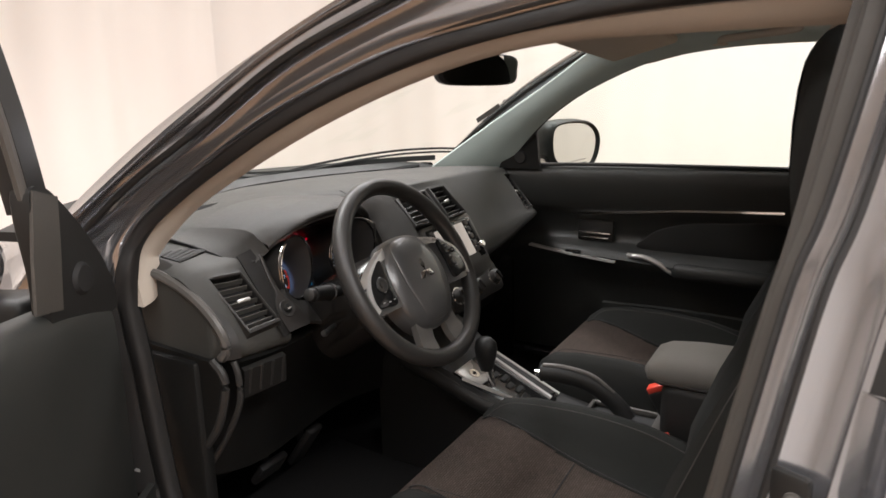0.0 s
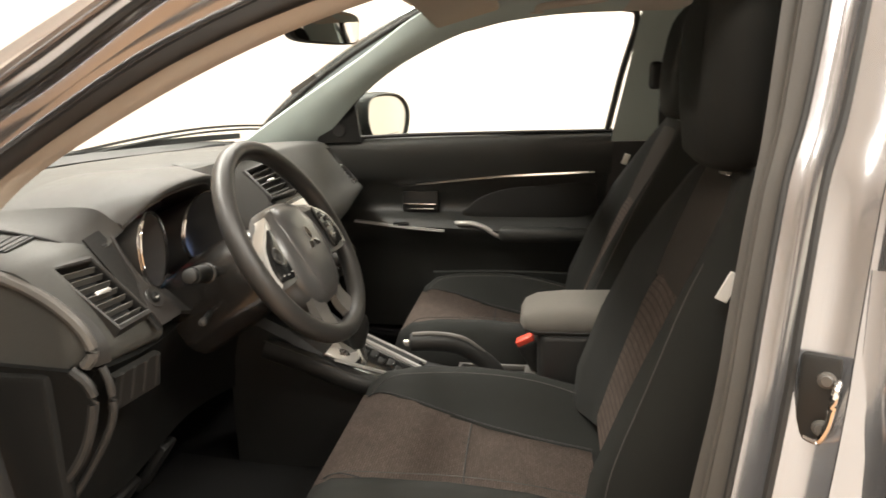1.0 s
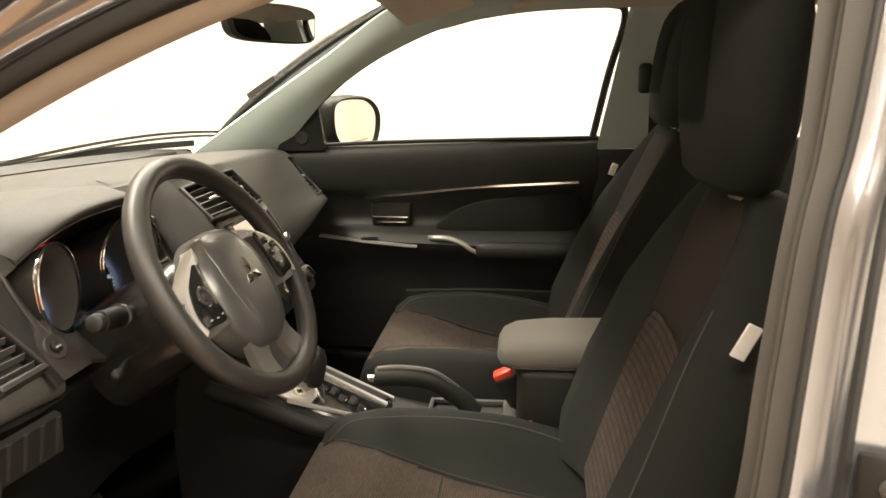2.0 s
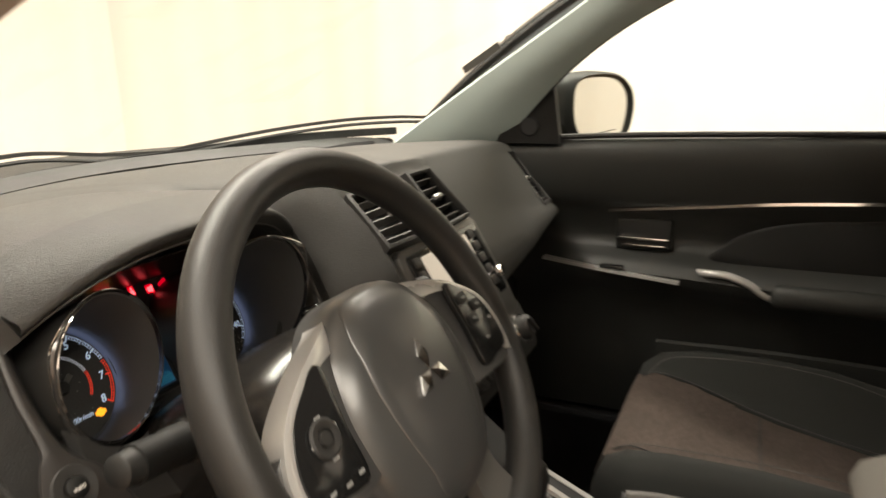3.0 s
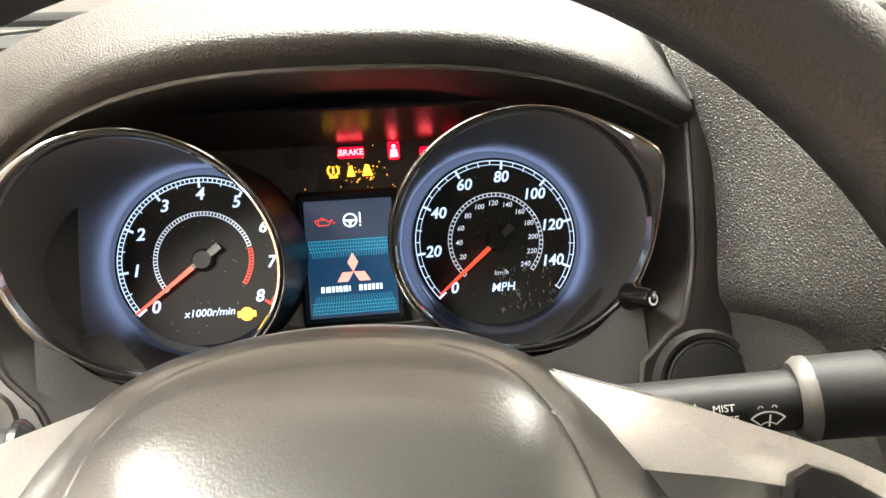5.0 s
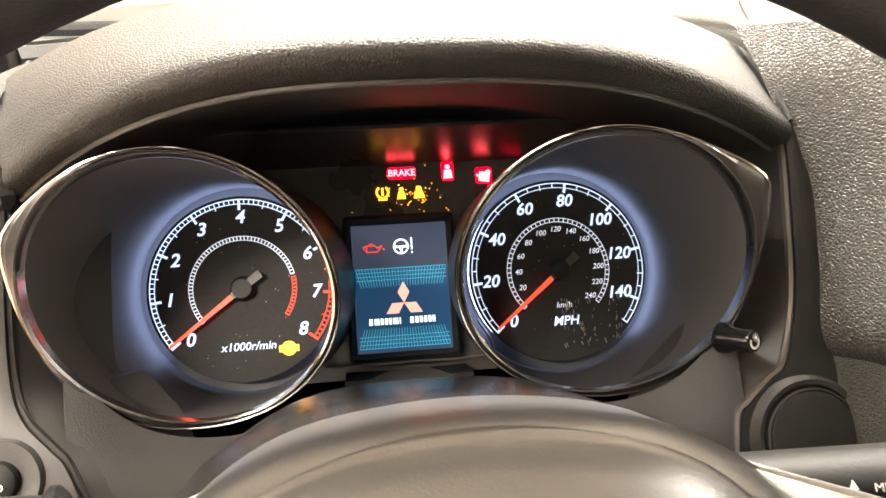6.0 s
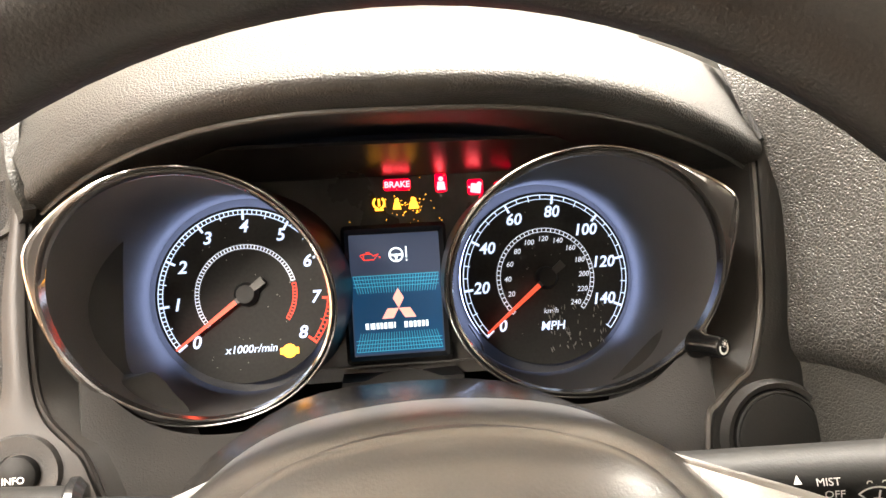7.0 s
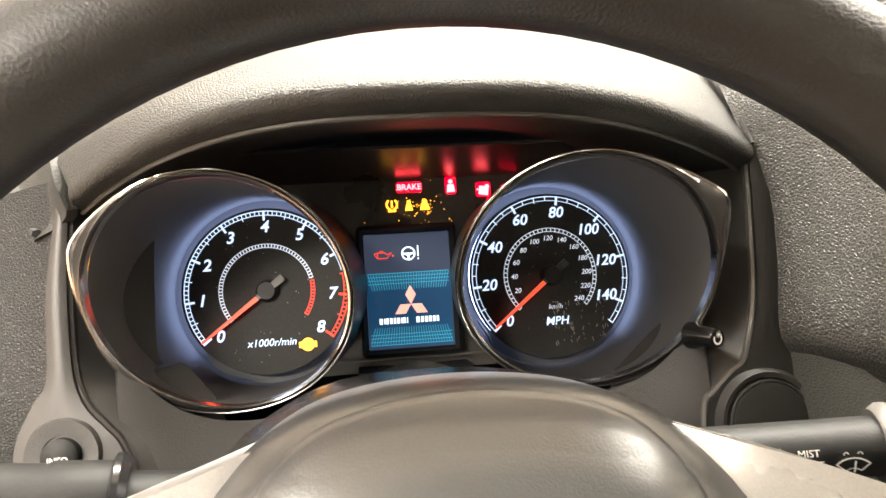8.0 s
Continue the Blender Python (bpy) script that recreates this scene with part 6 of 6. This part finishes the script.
part("tweeter", lathe([(0, 0.004), (0.020, 0.004), (0.025, 0.0), (0.027, -0.008)], 28, pose(0.014, -0.105, 1.075, 0, 90, 0)), DARK, ddoor, "round speaker grille")
fr = curve([(-0.012, -0.168, 1.19), (-0.02, -0.185, 1.33), (-0.035, -0.215, 1.48), (-0.06, -0.26, 1.60), (-0.08, -0.36, 1.68), (-0.085, -0.55, 1.71), (-0.08, -0.80, 1.70)], 8)
part("window_frame", sweep(fr, [(-0.018, -0.02), (0.018, -0.02), (0.022, 0.0), (0.018, 0.02), (-0.018, 0.02), (-0.022, 0.0)], up=(1, 0, 0)), BLACK, ddoor, "black window frame")
part("frame_seal", sweep([p + Vector((0.012, -0.022, 0)) for p in fr[:26]], circle(0.008, 8)), BSEAL, ddoor, "brownish window channel rubber")
part("frame_edge", sweep([p + Vector((0.014, 0.022, 0)) for p in fr[:26]], circle(0.004, 8)), TRIM, ddoor, "worn grey frame edge")
part("mirror_housing", loft([[(-0.20 + 0.10 * f * c, -0.05 - z, 1.10 + 0.075 * f * s) for c, s in [(math.cos(a), math.sin(a)) for a in np.linspace(0, 2 * math.pi, 28, endpoint=False)]] for f, z in ((0.3, 0.0), (0.75, 0.02), (0.98, 0.06), (1.0, 0.10), (0.97, 0.125), (0.9, 0.128))]), PAINT, ddoor, "silver-grey outside mirror housing")
part("mirror_foot", rbox(0.10, 0.08, 0.05, 0.015, 3, pose(-0.10, -0.12, 1.03)), BLACK, ddoor, "black mirror foot")
part("hinge_check", rbox(0.05, 0.05, 0.03, 0.006, 2, pose(-0.05, 0.035, 0.88)), BLACK, ddoor)
# ---- seats ----
THREAD = material("grey_thread", (0.055, 0.052, 0.048), 0.9)


def oval(a, b, k=0.8, n=32):
    """A squarish oval of half sizes a and b."""
    out = []
    for i in range(n):
        c, s = math.cos(2 * math.pi * i / n), math.sin(2 * math.pi * i / n)
        out.append((a * math.copysign(abs(c) ** k, c), b * math.copysign(abs(s) ** k, s)))
    return out


def seat(name, label, xc, recline=0.0, tall=1.0, shift=0.0, head=1.0, ahead=0.0):
    s = thing(name, label, "car seat", "front seats", m=pose(xc, 0, 0))
    # cushion: rings from front to back, hollow in the middle between raised bolsters
    rings = []
    for y, z, wd, bol, dip in ((-0.040, 0.545, 0.215, 0.0, 0.0), (-0.022, 0.59, 0.235, 0.006, 0.0), (-0.035, 0.622, 0.245, 0.012, 0.0), (-0.07, 0.640, 0.25, 0.022, 0.008), (-0.14, 0.645, 0.255, 0.030, 0.026), (-0.26, 0.640, 0.258, 0.038, 0.058), (-0.38, 0.628, 0.258, 0.040, 0.070), (-0.48, 0.615, 0.255, 0.030, 0.072), (-0.56, 0.605, 0.25, 0.015, 0.060)):
        ring = []
        for u in np.linspace(-1, 1, 33):
            a = abs(u)
            inner = 0.55 - 0.16 * min(max((-y - 0.14) / 0.36, 0), 1)
            k = min(max((a - inner) / (0.82 - inner), 0), 1)
            k = k * k * (3 - 2 * k)
            edge = -0.055 * max(0, (a - 0.84) / 0.16) ** 2
            ring.append(Vector((u * wd, y, z - dip + (dip + bol) * k + edge)))
        ring += [Vector((wd * 1.0, y, z - 0.16)), Vector((-wd * 1.0, y, z - 0.16))]
        rings.append(ring)
    part("cushion", loft(rings), SEAT, s, "charcoal cloth cushion with raised bolsters", sharp=60)
    ins = []
    for y, z in ((-0.036, 0.548), (-0.0185, 0.590), (-0.031, 0.622), (-0.068, 0.6345), (-0.14, 0.621), (-0.26, 0.584), (-0.38, 0.560), (-0.50, 0.545)):
        hw = 0.168 - 0.05 * min(max((-y - 0.14) / 0.36, 0), 1)
        ins.append([Vector((u * hw, y, z + 0.004 + 0.016 * max(0, abs(u) - 0.86) * (1 if y < -0.1 else 0))) for u in np.linspace(-1, 1, 21)])
    bm = loft(ins, closed=False)
    bmesh.ops.solidify(bm, geom=bm.faces[:], thickness=0.008)
    part("cushion_insert", bm, INSERT, s, "brown woven centre panel")
    part("seam", tube(curve([(-0.132, -0.285, 0.586), (-0.07, -0.268, 0.5865), (0.07, -0.262, 0.588), (0.134, -0.262, 0.590)], 5), 0.0016, 6), DARK, s)
    for sx in (-1, 1):
        part("stitching", tube(curve([(sx * 0.150, -0.045, 0.628), (sx * 0.178, -0.085, 0.6635), (sx * 0.188, -0.16, 0.6735), (sx * 0.190, -0.28, 0.676), (sx * 0.186, -0.40, 0.664), (sx * 0.172, -0.52, 0.632)], 6), 0.0008, 5), THREAD, s, "pale stitching on the bolster")
        part("seam", tube(curve([(sx * 0.151, -0.034, 0.622), (sx * 0.151, -0.07, 0.643), (sx * 0.151, -0.14, 0.630), (sx * 0.137, -0.26, 0.598), (sx * 0.122, -0.38, 0.577), (sx * 0.108, -0.50, 0.563)], 6), 0.0014, 5), DARK, s)
    # backrest, leaning back
    B = Matrix.Translation((0, -0.53, 0.60)) @ Euler((radians(17 + recline), 0, 0)).to_matrix().to_4x4() @ Matrix.Diagonal((1, 1, tall, 1))
    rings = []
    for h, wd, th, bol in ((0.0, 0.235, 0.09, 0.05), (0.08, 0.25, 0.10, 0.065), (0.22, 0.255, 0.10, 0.06), (0.36, 0.245, 0.095, 0.045), (0.46, 0.22, 0.085, 0.025), (0.54, 0.185, 0.075, 0.008), (0.575, 0.15, 0.06, 0.0), (0.59, 0.12, 0.035, 0.0)):
        ring = []
        for u in np.linspace(-1, 1, 21):
            a = abs(u)
            lift = bol * math.sin(math.pi * min(max((a - 0.54) / 0.50, 0), 1)) if a > 0.54 else 0
            rnd = -0.05 * max(0, (a - 0.85) / 0.15) ** 2
            ring.append(B @ Vector((u * wd, 0.02 + lift + rnd, h)))
        for u in (1, 0.8, 0, -0.8, -1):
            ring.append(B @ Vector((u * wd, -th - 0.02 * (1 - u * u), h)))
        rings.append(ring)
    part("backrest", loft(rings), SEAT, s, "charcoal cloth backrest", sharp=60)
    ins = []
    for h, wd in ((0.02, 0.140), (0.10, 0.145), (0.2, 0.142), (0.28, 0.134), (0.325, 0.118), (0.35, 0.095), (0.362, 0.060)):
        ins.append([B @ Vector((u * wd * 0.98 - shift, 0.029 + 0.004 * (1 - u * u), h)) for u in np.linspace(-1, 1, 13)])
    bm = loft(ins, closed=False)
    bmesh.ops.solidify(bm, geom=bm.faces[:], thickness=0.01)
    part("backrest_insert", bm, INSERT, s, "brown woven centre panel")
    # added sheet that paints the windscreen light on the upper backrest
    pan = []
    for h, wd, y in ((0.345, 0.128, 0.0235), (0.40, 0.124, 0.0235), (0.46, 0.112, 0.0235), (0.52, 0.10, 0.022), (0.565, 0.085, 0.020), (0.582, 0.075, 0.010)):
        pan.append([B @ Vector((u * wd - shift * 0.5, y + 0.002 * (1 - u * u), h)) for u in np.linspace(-1, 1, 13)])
    bm = loft(pan, closed=False)
    bmesh.ops.solidify(bm, geom=bm.faces[:], thickness=0.006)
    part("backrest_lit_area", bm, SEAT_LIT, s, "upper backrest cloth with windscreen light painted in")
    H = B @ Matrix.Translation((0, -0.03 + ahead, 0.62)) @ Euler((radians(-10 - 90 * ahead), 0, 0)).to_matrix().to_4x4()
    rings = []
    for h, wd, th in ((-0.75 * ahead, 0.09, 0.03), (0.012 - 0.7 * ahead, 0.12, 0.045), (0.045, 0.138, 0.055), (0.12, 0.142, 0.058), (0.17, 0.139, 0.057), (0.205, 0.131, 0.053), (0.23, 0.118, 0.045), (0.246, 0.1, 0.034), (0.255, 0.075, 0.02), (0.258, 0.04, 0.008)):
        rings.append([H @ Vector((p[0], p[1] + 0.015, h)) for p in oval(wd * head, th)])
    part("headrest", loft(rings), SEAT, s, "charcoal cloth headrest", sharp=60)
    pan = []
    for h, wd, th in ((0.045, 0.06, 0.055), (0.12, 0.068, 0.0585), (0.17, 0.066, 0.0575), (0.205, 0.06, 0.0535), (0.225, 0.05, 0.047)):
        pan.append([H @ Vector((u * wd * head, th + 0.0165 - 0.003 * u * u, h)) for u in np.linspace(-1, 1, 9)])
    bm = loft(pan, closed=False)
    bmesh.ops.solidify(bm, geom=bm.faces[:], thickness=0.004)
    part("headrest_panel", bm, SEAT, s, "charcoal cloth headrest panel")
    for sx in (-1, 1):
        part("stitching", tube(curve([B @ Vector((sx * 0.222, 0.050, 0.02)), B @ Vector((sx * 0.232, 0.066, 0.12)), B @ Vector((sx * 0.225, 0.062, 0.26)), B @ Vector((sx * 0.200, 0.052, 0.40)), B @ Vector((sx * 0.165, 0.03, 0.50))], 6), 0.0009, 5, up=(1, 0, 0)), THREAD, s, "pale stitching on the backrest")
    for sx in (-1, 1):
        part("headrest_post", tube([H @ Vector((sx * 0.055, 0.01, -0.05)), H @ Vector((sx * 0.055, 0.01, 0.02))], 0.006, 10, up=(0, 1, 0)), CHROME, s, "chrome post")
        part("post_collar", lathe([(0, 0.01), (0.012, 0.01), (0.014, 0), (0.014, -0.01)], 14, H @ pose(sx * 0.055, 0.01, -0.038)), TRIM, s)
    part("seat_base", rbox(0.42, 0.46, 0.12, 0.02, 2, pose(0, -0.30, 0.46)), BLACK, s, "black seat base")
    return s, B


ds, DB = seat("driver_seat", "charcoal cloth driver seat with brown woven panels", 0.0, tall=0.95, shift=0.012, head=1.12, ahead=0.052)
ps_, PB = seat("passenger_seat", "charcoal cloth passenger seat with brown woven panels", 0.72, recline=4, ahead=0.03)
part("label_tag", rbox(0.004, 0.016, 0.04, 0.001, 1, pose(-0.245, -0.632, 1.006, 25, 0, 0)), WHITE, ds, "small white sewn-in tag")
part("label_tag", rbox(0.004, 0.016, 0.03, 0.001, 1, pose(0.836 - 0.72, -0.622, 1.042, 20, 0, 0)), WHITE, ps_, "small white sewn-in tag")

# ---- centre console ----
console = thing("centre_console", "black centre console with silver-edged gear gate", "console")
cons = []
for y, z, wd in ((0.30, 0.80, 0.115), (0.16, 0.73, 0.115), (0.06, 0.655, 0.11), (-0.05, 0.60, 0.10), (-0.2, 0.575, 0.095), (-0.36, 0.575, 0.095), (-0.6, 0.58, 0.09)):
    cons.append([Vector((XC + p[0], y, p[1])) for p in ((-wd, 0.36), (-wd, z - 0.02), (-wd + 0.015, z), (wd - 0.015, z), (wd, z - 0.02), (wd, 0.36))])
part("console_body", loft(cons), BLACK, console, "black console body")
GP = Matrix.Translation((0.335, 0.0, 0.640)) @ Euler((radians(27), 0, 0)).to_matrix().to_4x4()
GO = [(-0.105, 0.085), (0.062, 0.085), (0.075, 0.06), (0.085, -0.125), (0.06, -0.135), (-0.03, -0.105), (-0.095, -0.03)]
part("gate_plate", plate(GO, 0.010, 0.003, m=GP), GLOSS, console, "gloss black gate panel")
for a_, b_ in (((0.072, 0.09), (0.088, -0.128)), ((-0.108, 0.06), (-0.028, -0.11)), ((0.045, 0.085), (0.052, -0.12))):
    p_, q_ = GP @ Vector((*a_, 0.012)), GP @ Vector((*b_, 0.012))
    part("gate_edge", sweep([p_, p_.lerp(q_, 0.5), q_], [(-0.006, -0.002), (0.006, -0.002), (0.005, 0.003), (-0.005, 0.003)]), SPOKE, console, "satin silver edge")
part("side_panel", plate([(0.05, 0.08), (0.072, 0.08), (0.082, -0.12), (0.056, -0.11)], 0.004, 0.001, m=GP @ pose(0, 0, 0.010)), BLACK, console, "black side panel")
sp_ = part("socket_panel", plate([(-0.104, 0.084), (-0.02, 0.084), (-0.03, 0.015), (-0.095, 0.02)], 0.004, 0.001, m=GP @ pose(0, 0, 0.010)), SPOKE, console, "satin silver switch panel")
part("socket", lathe([(0.007, 0.004), (0.013, 0.004), (0.014, 0.0)], 20, GP @ pose(-0.066, 0.05, 0.013), cap=False), CHROME, sp_, "chrome ring")
part("socket_key", rbox(0.012, 0.006, 0.006, 0.002, 2, GP @ pose(-0.066, 0.05, 0.016)), BLACK, sp_)
for i in range(5):
    part("gate_step", rbox(0.028 + 0.006 * (i % 2), 0.014, 0.005, 0.002, 1, GP @ pose(-0.010 + 0.012 * (i % 2), 0.015 - 0.022 * i, 0.0115)), BLACK, console)
    part("gate_step", rbox(0.020, 0.002, 0.004, 0.0008, 1, GP @ pose(-0.006 + 0.010 * (i % 2), 0.006 - 0.022 * i, 0.0130)), CHROME, console, "bright gate edge")
part("padded_side", sweep(curve([(0.225, 0.20, 0.70), (0.222, 0.10, 0.668), (0.232, 0.0, 0.625), (0.262, -0.10, 0.588), (0.268, -0.2, 0.575)], 6), circle(0.024, 14)), BLACK, console, "padded black side roll")
part("stitching", tube(curve([(0.212, 0.20, 0.722), (0.208, 0.10, 0.690), (0.218, 0.0, 0.647), (0.248, -0.10, 0.610)], 6), 0.0012, 5), THREAD, console)
lever = thing("gear_lever", "black gear lever with a chrome collar", "gear lever")
part("rod", tube(curve([(0.287, -0.002, 0.630), (0.281, 0.0, 0.665), (0.274, 0.003, 0.70)], 4), 0.010, 10, up=(0, 1, 0)), CHROME, lever, "chrome lever rod")
kr = []
for h, r in ((-0.035, 0.013), (-0.02, 0.019), (0.0, 0.024), (0.02, 0.027), (0.036, 0.024), (0.046, 0.014), (0.048, 0.004)):
    kr.append([Vector((0.268 + r * 0.85 * c, 0.006 + r * 1.05 * s_, 0.726 + h)) for c, s_ in circle(1.0, 18)])
part("knob", loft(kr), BLACK, lever, "black leather-look knob")
hb_ = thing("handbrake", "black handbrake lever with a silver button", "handbrake")
part("grip", sweep(curve([(0.363, -0.095, 0.668), (0.372, -0.15, 0.668), (0.385, -0.21, 0.655), (0.392, -0.27, 0.615), (0.393, -0.30, 0.58)], 6), circle(0.017, 14, 0.021)), BLACK, hb_, "black grip")
part("button", lathe([(0, 0.014), (0.007, 0.012), (0.008, 0)], 14, pose(0.362, -0.092, 0.668, -90, 0, 0)), CHROME, hb_, "chrome release button")
part("grip_strip", tube(curve([(0.362, -0.10, 0.689), (0.371, -0.15, 0.69), (0.384, -0.215, 0.676), (0.39, -0.265, 0.64)], 6), 0.006, 8), TRIM, hb_, "grey grip insert")
arm = thing("armrest_box", "grey cloth centre armrest over a black storage box", "armrest")
ar = []
for y, z0, z1, wd in ((-0.352, 0.745, 0.755, 0.05), (-0.362, 0.728, 0.772, 0.068), (-0.388, 0.72, 0.785, 0.076), (-0.45, 0.72, 0.792, 0.08), (-0.60, 0.722, 0.796, 0.08), (-0.66, 0.73, 0.785, 0.072)):
    ar.append([Vector((XC + p[0], y, (z0 + z1) / 2 + p[1])) for p in rrect(2 * wd, z1 - z0, (z1 - z0) * 0.45, 5)])
part("lid", loft(ar), ARM, arm, "padded grey lid")
part("lid_seam", tube([(XC - 0.0805, -0.62, 0.738), (XC - 0.0805, -0.45, 0.737), (XC - 0.0765, -0.39, 0.735), (XC - 0.060, -0.359, 0.735), (XC, -0.3575, 0.735), (XC + 0.060, -0.359, 0.735)], 0.0014, 6), DARK, arm)
part("box", rbox(0.14, 0.28, 0.18, 0.02, 3, pose(XC, -0.53, 0.64)), BLACK, arm, "black storage box")
tr_ = [(0.283, -0.205), (0.437, -0.205), (0.437, -0.365), (0.283, -0.365)]
part("tray_rim", tube([(x, y, 0.584) for x, y in tr_], 0.008, 8, True), TRIM, console, "grey tray rim")
part("cup_tray", rbox(0.15, 0.155, 0.012, 0.004, 2, pose(XC, -0.285, 0.572)), DARK, console, "black cup holder tray")
part("tray_rim", rbox(0.16, 0.03, 0.02, 0.006, 2, pose(XC, -0.375, 0.584)), TRIM, console)
part("tray_bar", tube([(0.29, -0.285, 0.585), (0.43, -0.285, 0.585)], 0.003, 6), CHROME, console)
for x, y, z in ((0.249, -0.421, 0.626), (0.405, -0.378, 0.670)):
    bk = thing("belt_buckle", "black seat belt buckle with a red release button", "buckle", "belt buckles")
    Bk = Matrix.Translation((x, y, z - 0.03)) @ Euler((radians(-28), radians(-8), 0)).to_matrix().to_4x4()
    part("buckle_body", rbox(0.030, 0.048, 0.085, 0.008, 3, Bk @ pose(0, 0, -0.01)), BLACK, bk)
    part("release_button", rbox(0.026, 0.043, 0.016, 0.004, 2, Bk @ pose(0, 0, 0.036)), RED, bk, "red release button")
    part("stem", rbox(0.012, 0.03, 0.09, 0.003, 2, Bk @ pose(0, 0, -0.09)), BLACK, bk)

# ---- mirror, visor, grab handle, wipers, stickers ----
rv = thing("rear_view_mirror", "black rear-view mirror on the windscreen", "mirror", m=Matrix.Translation((0.362, 0.070, 1.380)) @ Euler((radians(91), 0, radians(-19))).to_matrix().to_4x4())
out = [(p.x, p.y) for p in curve([(-0.122, 0.0, 0), (-0.112, 0.028, 0), (0.0, 0.036, 0), (0.112, 0.030, 0), (0.124, 0.0, 0), (0.108, -0.03, 0), (0.0, -0.034, 0), (-0.10, -0.028, 0)], 5, True)]
part("housing", loft([[(p[0] * f, p[1] * f, z) for p in out] for f, z in ((0.97, 0.006), (1.03, 0.003), (1.03, -0.012), (0.8, -0.035), (0.4, -0.042))]), BLACK, rv, "black mirror shell")
part("mirror_glass", plate([(p[0] * 0.95, p[1] * 0.93) for p in out], 0.002, m=pose(0, 0, 0.006)), MIRROR, rv, "mirror glass")
part("stem", tube([(0, 0.01, -0.035), (0.0, 0.05, -0.06), (0, 0.10, -0.055)], 0.010, 10), BLACK, rv)
visor = thing("sun_visor", "beige cloth sun visor folded up", "sun visor")
part("flap", rbox(0.44, 0.18, 0.022, 0.010, 3, pose(0.62, -0.185, 1.448, -15, 4, 0)), LINING, visor)
grab = thing("grab_handle", "beige roof grab handle above the passenger window", "grab handle")
part("bar", tube(curve([(0.868, -0.372, 1.444), (0.838, -0.388, 1.449), (0.830, -0.47, 1.456), (0.832, -0.545, 1.464), (0.860, -0.56, 1.475)], 6), 0.0095, 12), LINING, grab)
for y in (-0.372, -0.56):
    part("mount", rbox(0.02, 0.04, 0.03, 0.006, 2, pose(0.868, y, (1.448 if y > -0.46 else 1.476))), LINING, grab)
for pts in ([(1.10, 0.50, 1.124), (1.067, 0.536, 1.127), (1.016, 0.593, 1.130), (0.93, 0.681, 1.127), (0.808, 0.784, 1.113), (0.664, 0.873, 1.092), (0.60, 0.90, 1.082)], [(0.664, 0.874, 1.082), (0.506, 0.933, 1.088), (0.378, 0.95, 1.104), (0.293, 0.946, 1.107), (0.10, 0.92, 1.10), (-0.15, 0.80, 1.085)]):
    wp = thing("wiper", "black windscreen wiper resting on the glass", "wiper", "windscreen wipers")
    c = curve(pts, 6)
    part("arm", sweep(c, [(-0.006, -0.003), (0.006, -0.003), (0.005, 0.004), (-0.005, 0.004)]), BLACK, wp)
    part("blade", tube([(p.x - 0.012, p.y - 0.02, p.z - 0.010) for p in c[4:-4]], 0.004, 6), RUBBER, wp)
st = thing("windscreen_sticker", "grey printed strip and small mark in the windscreen corner", "sticker")
sp0, sp1 = Vector((0.922, 0.357, 1.227)), Vector((0.918, 0.275, 1.276))
part("strip", strip([sp0, sp1], [sp0 + Vector((-0.003, 0.006, 0.013)), sp1 + Vector((-0.003, 0.006, 0.013))], 0.001, 1), TRIM, st, smooth=False)

d_ = (sp1 - sp0).normalized()
u_ = Vector((-0.003, 0.006, 0.013)).normalized()
mk = sp1 + d_ * 0.022 + u_ * 0.006
part("mark", tube([mk + (d_ * math.cos(a) + u_ * math.sin(a)) * 0.007 for a in np.linspace(0, 2 * math.pi, 14, endpoint=False)], 0.0012, 5, True), TRIM, st)
part("mark", tube([mk + d_ * 0.008, mk + d_ * 0.022 + u_ * 0.004], 0.0015, 5), TRIM, st)

# belt guide
bg = thing("belt_guide", "black seat belt guide on the centre pillar", "seat belt")
part("guide", rbox(0.03, 0.035, 0.075, 0.012, 3, pose(0.90, -0.70, 1.265)), BLACK, bg)
part("webbing", strip([(0.89, -0.71, 1.26), (0.955, -0.73, 0.75)], [(0.89, -0.75, 1.26), (0.955, -0.77, 0.75)], 0.003, 1), DARK, bg, "black webbing")
# pedals and mat
for x, nm in ((-0.075, "brake"), (0.045, "accelerator")):
    pd = thing("pedal", "black rubber foot pedal", "pedal", "pedals")
    part("pad", rbox(0.085 if nm == "brake" else 0.05, 0.02, 0.06 if nm == "brake" else 0.13, 0.008, 2, pose(x, 0.385, 0.51, 35, 0, 0)), RUBBER, pd)
    part("arm", tube([(x, 0.395, 0.52), (x + 0.01, 0.43, 0.66), (x + 0.01, 0.44, 0.78)], 0.010, 8), BLACK, pd)
mat = thing("floor_mat", "black carpet mat in the driver footwell", "floor mat")
part("mat", rbox(0.46, 0.62, 0.012, 0.005, 2, pose(-0.02, 0.12, 0.412, 4, 0, 0)), CARPET, mat)
# rear bench
bench = thing("rear_bench", "charcoal cloth rear bench", "car seat")
part("cushion", rbox(1.22, 0.5, 0.2, 0.06, 4, pose(XC, -1.35, 0.55)), SEAT, bench)
part("backrest", rbox(1.22, 0.16, 0.65, 0.06, 4, pose(XC, -1.68, 0.88, -18, 0, 0)), SEAT, bench)
